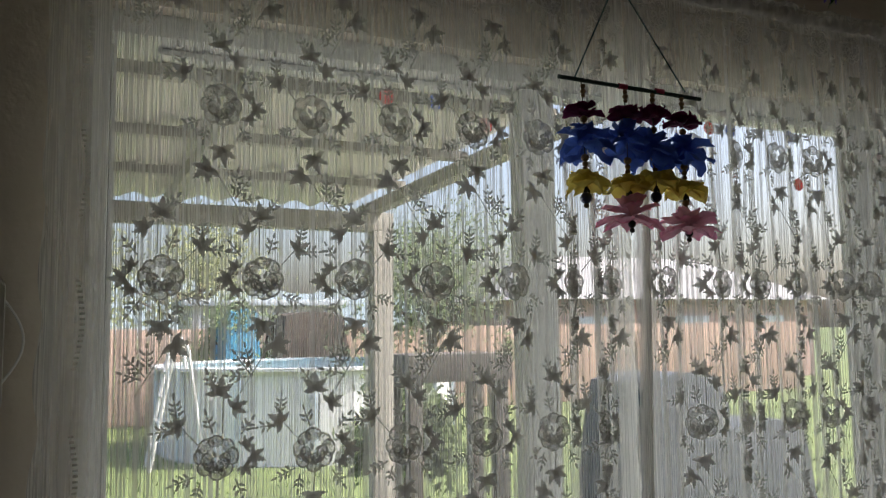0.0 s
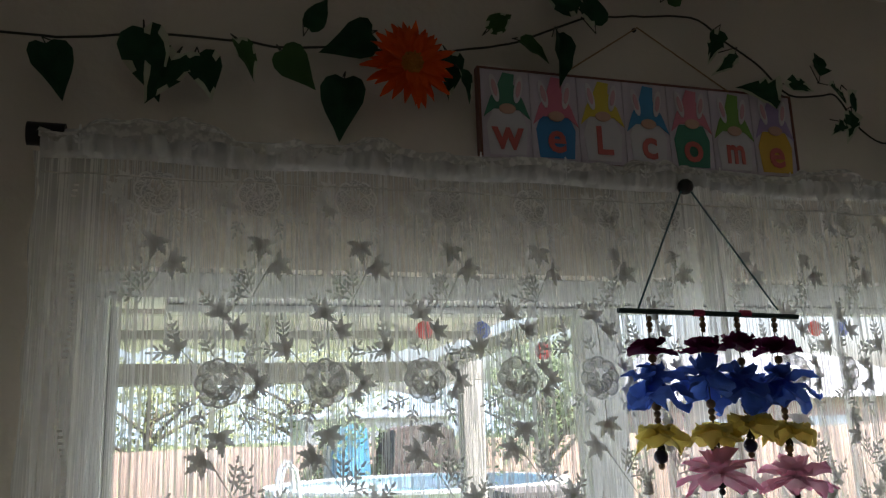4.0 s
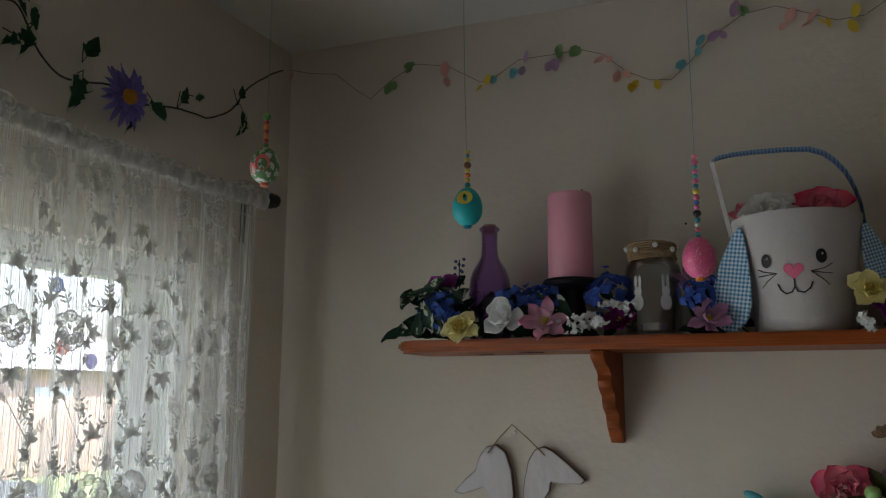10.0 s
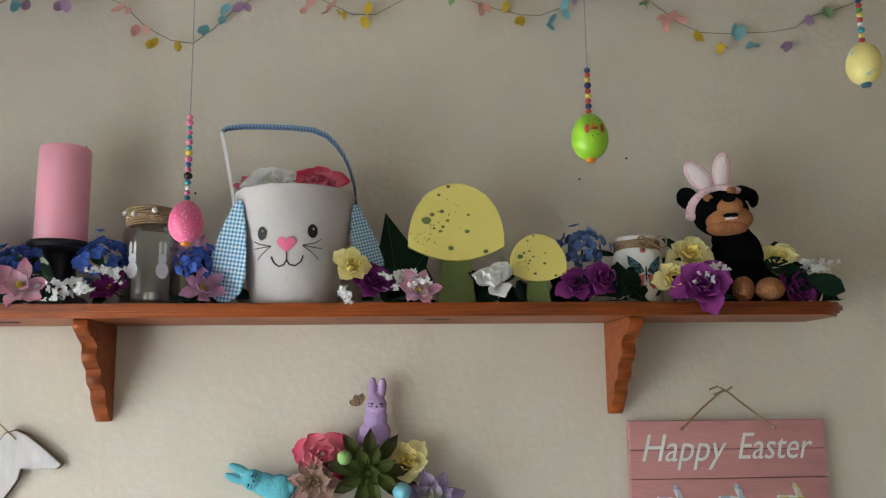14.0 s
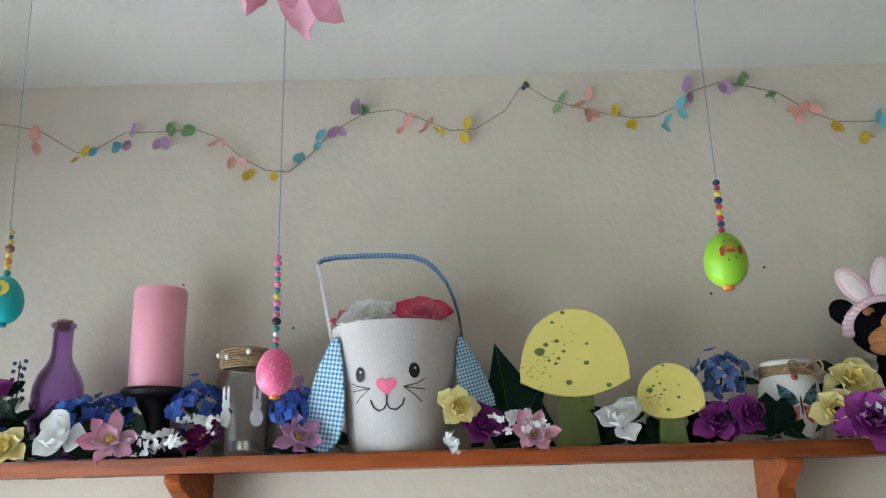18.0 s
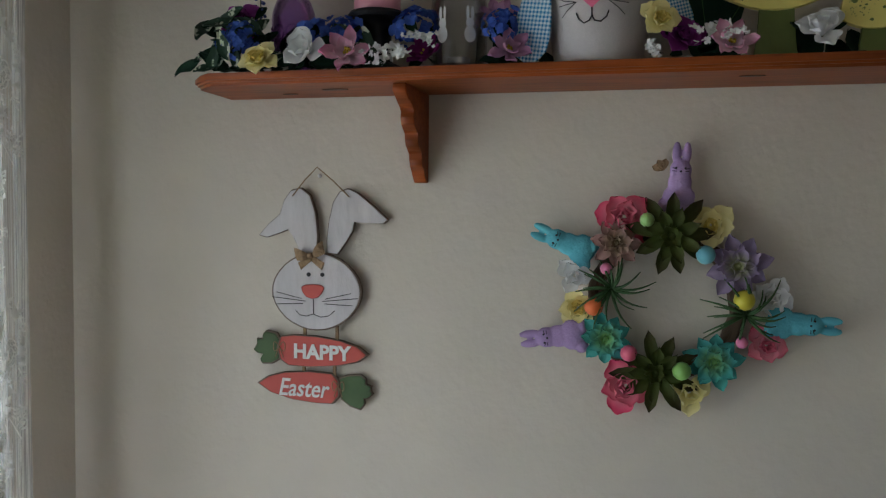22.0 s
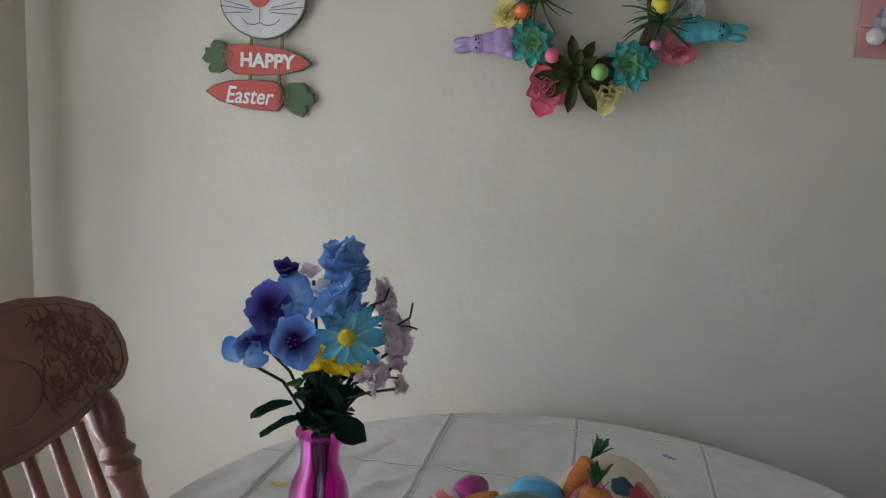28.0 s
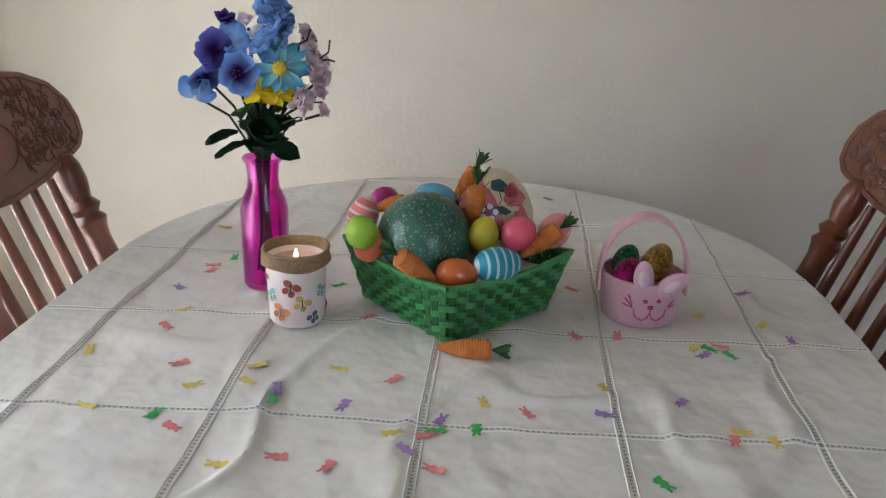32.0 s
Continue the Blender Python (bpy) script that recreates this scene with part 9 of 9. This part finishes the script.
def spindle(p0, p1, r, fancy):
    """A turned spindle from p0 up to p1, as a lathe laid along the line."""
    p0, p1 = Vector(p0), Vector(p1)
    ln = (p1 - p0).length
    m = Matrix.Translation(p0) @ (p1 - p0).to_track_quat("Z", "Y").to_matrix().to_4x4()
    bm = BM()
    if fancy:
        prof = [(0, 0), (0.8, 0), (0.8, 0.03), (1.05, 0.05), (0.8, 0.07), (1.05, 0.10), (0.85, 0.12), (1.1, 0.22), (1.15, 0.36), (0.84, 0.40), (1.10, 0.415), (0.84, 0.43), (1.10, 0.445), (0.84, 0.46), (1.10, 0.475), (0.84, 0.49), (0.9, 0.52), (0.85, 0.62), (0.8, 0.70), (0.95, 0.735), (1.12, 0.76), (0.8, 0.785), (1.12, 0.81), (0.72, 0.84), (1.0, 0.90), (0.95, 0.96), (0.7, 1.0), (0, 1.0)]
    else:
        prof = [(0, 0), (0.8, 0), (0.9, 0.1), (1.1, 0.18), (0.9, 0.2), (1.1, 0.22), (0.9, 0.24), (1.1, 0.26), (0.9, 0.28), (1.15, 0.32), (1.25, 0.40), (0.9, 0.44), (1.2, 0.46), (1.0, 0.5), (0.8, 0.62), (0.62, 1.0), (0, 1.0)]
    lathe(bm, [(a * r, b * ln) for a, b in prof], 14, m)
    return bm


def chair(label, m, mirror):
    """Local: seat faces +y towards the table; the back leans towards -y."""
    root = thing("dining_chair", label, "chair", m, "pressed-back chairs round the table")
    sz = 0.44
    bm = BM()
    plate(bm, [(-0.21, -0.20), (0.21, -0.20), (0.235, 0.0), (0.225, 0.18), (0.18, 0.215), (-0.18, 0.215), (-0.225, 0.18), (-0.235, 0.0)], 0.034, Matrix.Translation((0, 0, sz)))
    bmesh.ops.bevel(bm, geom=bm.edges[:], offset=0.008, segments=2, affect="EDGES")
    part("seat", bm, M_CHAIR, root)
    for sx in (-1, 1):
        for sy in (-1, 1):
            part("leg", spindle((sx * 0.205, sy * 0.20, 0), (sx * 0.165, sy * 0.15, sz - 0.03), 0.019, True), M_CHAIR, root)
        bm = BM()
        tube(bm, [(sx * 0.195, -0.185, 0.14), (sx * 0.195, 0.185, 0.14)], 0.010, 10)
        part("stretcher", bm, M_CHAIR, root)
        part("back_post", spindle((sx * 0.155, -0.165, sz), (sx * 0.156, -0.330, 0.889), 0.0245, True), M_CHAIR, root)
    for k in range(5):
        x = -0.104 + 0.052 * k
        part("spindle", spindle((x, -0.168, sz), (x * 1.02, -0.326, 0.872 - 0.004 * abs(k - 2)), 0.0125, False), M_CHAIR, root)
    # pressed crest rail
    out = [(a * 1.12, b) for a, b in [(-0.215, 0.03), (-0.222, 0.06), (-0.214, 0.095), (-0.185, 0.130), (-0.13, 0.156), (-0.06, 0.170), (0, 0.173), (0.06, 0.170), (0.13, 0.156), (0.185, 0.130), (0.214, 0.095), (0.222, 0.06), (0.215, 0.03), (0.195, 0.012), (0.165, 0.004), (0.140, 0.008), (0.125, -0.004), (0.08, -0.014), (0, -0.022), (-0.08, -0.014), (-0.125, -0.004), (-0.140, 0.008), (-0.165, 0.004), (-0.195, 0.012)]]
    tilt = Matrix.Translation((0, -0.330, 0.879)) @ pose(0, 0, 0, 90 + 20, 0, 0)
    bm = BM()
    plate(bm, out, 0.022, tilt @ Matrix.Translation((0, 0, 0.011)))
    bmesh.ops.bevel(bm, geom=[e for e in bm.edges], offset=0.003, segments=2, affect="EDGES")
    crest = part("crest_rail", bm, M_CARVE, root, "carved pressed-back crest rail")
    r = random.Random(14)
    for face in (0.0112, -0.0112):
        mm = tilt @ Matrix.Translation((0, 0, face))
        bm = BM()

        def groove(pts, rad=0.0020):
            tube(bm, [mm @ Vector((a, b, 0)) for a, b in pts], rad, 4)

        groove([(a * 0.93, 0.075 + (b - 0.075) * 0.90) for a, b in out] + [(out[0][0] * 0.93, 0.075 + (out[0][1] - 0.075) * 0.90)])
        groove([(0.055 * math.cos(t), 0.062 + 0.040 * math.sin(t)) for t in [2 * math.pi * q / 20 for q in range(21)]])
        for sx in (-1, 1):
            for cx, cy, rad in ((0.158, 0.040, 0.024), (0.100, 0.030, 0.018), (0.112, 0.128, 0.013), (0.165, 0.095, 0.014)):
                groove([(sx * (cx + rad * (1 - q / 26) * math.cos(0.55 * q)), cy + rad * (1 - q / 26) * math.sin(0.55 * q)) for q in range(24)], 0.0022)
            for k in range(150):
                a0, x0, y0 = r.uniform(0, 6.28), r.uniform(0.06, 0.225), r.uniform(0.015, 0.15)
                if (x0 / 0.24) ** 2 + ((y0 - 0.07) / 0.085) ** 2 > 0.85:
                    continue
                ln = r.uniform(0.014, 0.030)
                groove([(sx * (x0 + ln * q / 4 * math.cos(a0 + 0.35 * q)), y0 + ln * q / 4 * math.sin(a0 + 0.35 * q)) for q in range(5)], 0.0019)
        part("carving", bm, M_GROOVE, crest, "dark pressed scrollwork")
    return root


first = chair("dark oak pressed-back chair between the table and the glass door", pose(-0.715, -0.858, 0, 0, 0, 180), False)
c2 = copy_thing(first, pose(-0.635, -1.568, 0, 0, 0, 10))
c2["label"] = "dark oak pressed-back chair beside the pink basket side of the table"


# ---- the garden outside ----
M_GRASS = mat("lawn_grass", (0.115, 0.155, 0.05), 0.9, vary=0.45, scale=12, bump=0.6, bscale=60)
M_SLAB = mat("patio_concrete", (0.36, 0.35, 0.33), 0.9, vary=0.12, scale=5, bump=0.3)
M_FENCE = mat("reddish_fence_boards", (0.46, 0.33, 0.27), 0.85, vary=0.2, scale=7, rand=0.5, grain=(6, 6, 0.6))
M_TIMBER = mat("grey_painted_timber", (0.34, 0.33, 0.295), 0.7, vary=0.12, scale=9)
M_SHEET = mat("white_corrugated_sheet", (0.66, 0.65, 0.60), 0.6, vary=0.1, scale=3, back=0.12)
M_POOL = mat("white_pool_wall", (0.74, 0.75, 0.76), 0.4, vary=0.06, scale=4)
M_STEEL = mat("pale_blue_steel", (0.55, 0.62, 0.68), 0.35, vary=0.08)
M_TARP = mat("blue_grey_tarp", (0.06, 0.072, 0.085), 0.7, vary=0.3, scale=5, bump=0.5, bscale=9)
M_HILL = mat("hazy_blue_hills", (0.22, 0.28, 0.33), 1.0, vary=0.2, scale=0.02)
GZ = -0.12
bm = BM()
S = 400
v = [bm.verts.new(p) for p in ((-S, 0.16, GZ), (S, 0.16, GZ), (S, S * 2, GZ), (-S, S * 2, GZ))]
bm.faces.new(v)
single("ground", bm, M_GRASS, "green lawn that reaches the horizon", "lawn", kind="structure", smooth=False)
bm = BM()
bm_box(bm, (-6, 0.16, GZ - 0.05), (0.0, 2.75, GZ + 0.06), 0.01)
single("patio", bm, M_SLAB, "grey concrete patio slab under the porch roof", "patio", kind="structure")
bm = BM()
random.seed(8)
for k in range(9000):
    d = random.random() ** 1.6 * 13
    x, y = random.uniform(-7, 12), 2.8 + d
    h, w, a = random.uniform(0.03, 0.08), 0.012, random.uniform(0, 3.14)
    c, s = math.cos(a) * w, math.sin(a) * w
    q = [bm.verts.new(p) for p in ((x - c, y - s, GZ), (x + c, y + s, GZ), (x + random.uniform(-0.03, 0.03), y + random.uniform(-0.03, 0.03), GZ + h))]
    bm.faces.new(q)
single("grass", bm, M_GRASS, "short uneven green grass blades", "grass", kind="stuff", smooth=False)

porch = thing("porch_roof", "white timber porch roof with corrugated sheets on posts", "porch roof")


def roof_z(y):
    return 2.235 - 0.012 * (y - 0.16)


bm = BM()
n = 170
rows = []
for i in range(n + 1):
    x = -6.0 + 5.42 * i / n
    dz = 0.014 * math.sin(2 * math.pi * x / 0.076 * 0.5)
    rows.append([bm.verts.new((x, y, roof_z(y) + dz + t)) for y, t in ((0.18, 0), (2.85, 0), (2.85, 0.006), (0.18, 0.006))])
for a, b in zip(rows, rows[1:]):
    for q in range(4):
        bm.faces.new((a[q], b[q], b[(q + 1) % 4], a[(q + 1) % 4]))
part("roof_sheet", bm, M_SHEET, porch, "corrugated roofing")
for y in (0.25, 0.85, 1.45, 2.05):
    bar("purlin", (-6, y, roof_z(y) - 0.052), (-0.6, y + 0.045, roof_z(y) - 0.018), porch, M_TIMBER)
for k in range(7):
    x = -0.64 - 0.9 * k
    bm = BM()
    vs = [bm.verts.new((x + dx, y, roof_z(y) - 0.055 - dz)) for dx in (0, 0.06) for y in (0.18, 2.7) for dz in (0, 0.05)]
    for q in ((0, 1, 3, 2), (4, 6, 7, 5), (0, 2, 6, 4), (1, 5, 7, 3), (0, 4, 5, 1), (2, 3, 7, 6)):
        bm.faces.new([vs[i] for i in q])
    part("rafter", bm, M_TIMBER, porch)
bar("beam", (-6, 2.40, 2.02), (-0.52, 2.49, 2.105), porch, M_TIMBER)
for x in (-0.62, -3.3, -5.7):
    bar("post", (x, 2.40, GZ + 0.06), (x + 0.095, 2.49, 2.02), porch, M_TIMBER)

pool = thing("swimming_pool", "round white above-ground swimming pool on the lawn", "pool", pose(1.5, 11.2, GZ))
bm = BM()
lathe(bm, [(2.15, 0), (2.15, 1.18), (2.10, 1.18), (2.10, 0.0)], 48)
part("pool_wall", bm, M_POOL, pool)
bm = BM()
lathe(bm, [(2.06, 1.18), (2.24, 1.18), (2.24, 1.22), (2.06, 1.22), (2.06, 1.18)], 48)
part("rim", bm, M_POOL, pool, "wide white rim")
bm = BM()
lathe(bm, [(0, 1.0), (2.09, 1.0)], 40)
part("water", bm, plain("pool_water", (0.05, 0.25, 0.32), 0.05), pool, "still blue water")
for k in range(14):
    a = 2 * math.pi * k / 14
    bm = BM()
    bm_box(bm, (-0.045, -0.03, 0), (0.045, 0.03, 1.2), 0.006)
    o = part("upright", bm, M_STEEL, pool)
    o.matrix_basis = pose(2.19 * math.cos(a), 2.19 * math.sin(a), 0, 0, 0, math.degrees(a) + 90)
ladder = thing("pool_ladder", "white A-frame ladder beside the pool", "ladder", pose(-0.55, 9.9, GZ))
for sy in (-0.25, 0.25):
    bm = BM()
    tube(bm, [(-0.35, sy, 0), (-0.08, sy, 1.5), (0, sy, 1.62), (0.08, sy, 1.5), (0.3, sy, 0)], 0.025, 8)
    part("rail", bm, M_POOL, ladder)
for k in range(4):
    z = 0.28 + 0.3 * k
    bm = BM()
    tube(bm, [(-0.35 + 0.18 * z, -0.25, z), (-0.35 + 0.18 * z, 0.25, z)], 0.022, 8)
    part("step", bm, M_POOL, ladder)

fence = thing("garden_fence", "reddish wooden board fence round the garden", "fence")
random.seed(4)
xx = -9.0
me_board = None
k = 0
while xx < 16:
    w = 0.19
    if me_board is None:
        bm = BM()
        bm_box(bm, (0, 0, 0), (w - 0.012, 0.02, 1.75), 0.004)
        me_board = mesh_of("board", bm, M_FENCE)
    o = new("board", me_board)
    o.parent = fence
    o.location = (xx, 15.0 + random.uniform(-0.008, 0.008), GZ + random.uniform(0, 0.02))
    xx += w
for z in (0.3, 1.3):
    bar("fence_rail", (-9, 15.03, GZ + z), (16, 15.08, GZ + z + 0.09), fence, M_FENCE)

# neighbouring white shed, low house and covered garden things
shed = thing("garden_shed", "white neighbouring shed behind the pool", "shed", pose(2.2, 17.0, GZ))
bm = BM()
bm_box(bm, (-1.6, 0, 0), (1.6, 2.4, 2.25))
part("wall", bm, M_POOL, shed)
bm = BM()
bm_box(bm, (-1.8, -0.2, 2.25), (1.8, 2.6, 2.38), 0.02)
part("roof", bm, M_STEEL, shed)
bar("door", (0.4, -0.03, 0.02), (1.25, -0.002, 2.0), shed, M_STEEL)
house = thing("neighbour_house", "low brick neighbour house with a grey roof", "house", pose(15, 19, GZ))
bm = BM()
bm_box(bm, (-5, 0, 0), (6, 7, 2.5))
part("wall", bm, mat("pink_brick_wall", (0.46, 0.33, 0.30), 0.9, vary=0.2, scale=9), house)
bm = BM()
vs = [bm.verts.new(p) for p in ((-5.4, -0.5, 2.5), (6.4, -0.5, 2.5), (6.4, 7.5, 2.5), (-5.4, 7.5, 2.5), (-3, 3.5, 4.1), (4, 3.5, 4.1))]
for q in ((0, 1, 5, 4), (1, 2, 5), (2, 3, 4, 5), (3, 0, 4), (3, 2, 1, 0)):
    bm.faces.new([vs[i] for i in q])
part("roof", bm, mat("grey_roof_tiles", (0.30, 0.30, 0.31), 0.9, vary=0.2, scale=6), house, smooth=False)
for x in (-3.4, 0.2, 3.4):
    bar("window", (x, -0.04, 0.9), (x + 1.3, 0.0, 2.0), house, M_STEEL)


def covered(name, label, x, y, w, d, h, material):
    bm = BM()
    vs = bm_box(bm, (-w / 2, -d / 2, 0), (w / 2, d / 2, h), 0.0)
    bmesh.ops.subdivide_edges(bm, edges=bm.edges[:], cuts=5, use_grid_fill=True)
    for q in bm.verts:
        t = q.co.z / h
        k = 1 - 0.22 * t * t + 0.07 * noise.noise(q.co * 5)
        q.co.x *= k
        q.co.y *= k
        q.co.z -= 0.12 * h * t * ((q.co.x / w) ** 2 * 2) + 0.0
    return single(name, bm, material, label, "cover", m=pose(x, y, GZ + 0.0, 0, 0, 12))


covered("grill_cover", "blue-grey tarp cover over a garden grill", 2.1, 3.8, 1.0, 0.7, 1.35, M_TARP)
covered("cushion_box", "low blue-grey covered box on the lawn", 3.6, 4.6, 1.3, 0.8, 0.85, M_TARP)
covered("covered_stack", "dark brown covered stack of garden things beyond the pool", 2.3, 14.2, 1.5, 0.9, 2.05, plain("dark_brown_cover", (0.07, 0.05, 0.04), 0.8, vary=0.3))
covered("blue_barrel", "upright blue plastic water tank beyond the pool", 0.95, 13.9, 0.7, 0.6, 2.1, plain("blue_plastic_tank", (0.05, 0.22, 0.36), 0.5))
hutch = thing("garden_stand", "dark weathered timber garden stand on four legs", "garden stand", pose(0.75, 4.6, GZ))
M_GREYWOOD = mat("weathered_timber", (0.10, 0.09, 0.08), 0.9, vary=0.3, scale=9, grain=(6, 6, 1))
for lo, hi, nm in (((-0.42, -0.3, 1.30), (0.42, 0.3, 1.50), "top"), ((-0.40, -0.26, 0.0), (-0.30, -0.16, 1.30), "leg"), ((0.30, -0.26, 0.0), (0.40, -0.16, 1.30), "leg"), ((-0.40, 0.16, 0.0), (-0.30, 0.26, 1.30), "leg"), ((0.30, 0.16, 0.0), (0.40, 0.26, 1.30), "leg")):
    bar(nm, lo, hi, hutch, M_GREYWOOD)


def tree(name, label, x, y, h, r, seed, material):
    """A tapered trunk with limbs and a crown of many small leaf clumps."""
    rr = random.Random(seed)
    root = thing(name, label, "tree", pose(x, y, GZ), "trees beyond the fence")
    bm = BM()
    tube(bm, [(0, 0, 0), (0.05, 0.02, h * 0.3), (-0.04, 0.05, h * 0.6), (0, 0, h * 0.85)], 0.045 * h, 8, 0.3)
    for k in range(7):
        a, z = rr.uniform(0, 6.28), h * rr.uniform(0.35, 0.7)
        tube(bm, [(0, 0, z), (r * 0.4 * math.cos(a), r * 0.4 * math.sin(a), z + h * 0.12), (r * 0.75 * math.cos(a), r * 0.75 * math.sin(a), z + h * 0.2)], 0.018 * h, 5, 0.3)
    part("trunk", bm, plain("tree_bark", (0.12, 0.09, 0.06), 0.9), root)
    verts, faces = [], []
    lumps = [(rr.gauss(0, 0.45) * r, rr.gauss(0, 0.45) * r, h * rr.uniform(0.42, 1.0)) for k in range(26)]
    for k in range(3200):
        c = rr.choice(lumps)
        p = Vector(c) + Vector((rr.gauss(0, 1), rr.gauss(0, 1), rr.gauss(0, 1))) * r * 0.17
        u = Vector((rr.gauss(0, 1), rr.gauss(0, 1), rr.gauss(0, 1))).normalized()
        w = u.orthogonal().normalized()
        s = rr.uniform(0.045, 0.09) * (0.6 + 0.2 * r)
        b = len(verts)
        verts += [p - u * s, p + w * s * 0.5, p + u * s, p - w * s * 0.5]
        faces.append((b, b + 1, b + 2, b + 3))
    me = bpy.data.meshes.new("crown")
    me.from_pydata(verts, [], faces)
    me.materials.append(material)
    o = new("crown", me)
    o.parent = root
    return root


M_FOL = mat("tree_foliage", (0.12, 0.165, 0.07), 0.8, vary=0.4, scale=2, back=0.3)
M_FOL2 = mat("yellow_green_foliage", (0.20, 0.225, 0.10), 0.8, vary=0.4, scale=2, back=0.3)
tree("tree", "broad leafy green tree behind the fence", 4.2, 12.6, 3.2, 1.5, 1, M_FOL)
tree("tree", "rounded green tree beyond the pool", 1.2, 20, 4.0, 2.3, 2, M_FOL2)
tree("tree", "small yellow-green tree beside the fence", -2.6, 18.5, 3.6, 1.9, 3, M_FOL2)
tree("tree", "tall green tree behind the neighbour house", 9.5, 24, 5.5, 2.8, 4, M_FOL)
tree("shrub", "dark green shrub beyond the pool", 0.9, 14.2, 2.0, 0.9, 5, M_FOL)
tree("shrub", "leafy green shrub on the lawn", 1.0, 6.1, 1.1, 0.6, 6, M_FOL)
bm = BM()
prev = None
for k in range(61):
    x = -260 + 520 * k / 60
    h = 22 + 12 * noise.noise(Vector((x * 0.012, 1.7, 0))) + 5 * noise.noise(Vector((x * 0.05, 4.2, 0)))
    q = (bm.verts.new((x, 330, GZ)), bm.verts.new((x, 345, h)))
    if prev:
        bm.faces.new((prev[0], q[0], q[1], prev[1]))
    prev = q
single("backdrop", bm, M_HILL, "distant hazy blue hills", "hills", kind="structure")
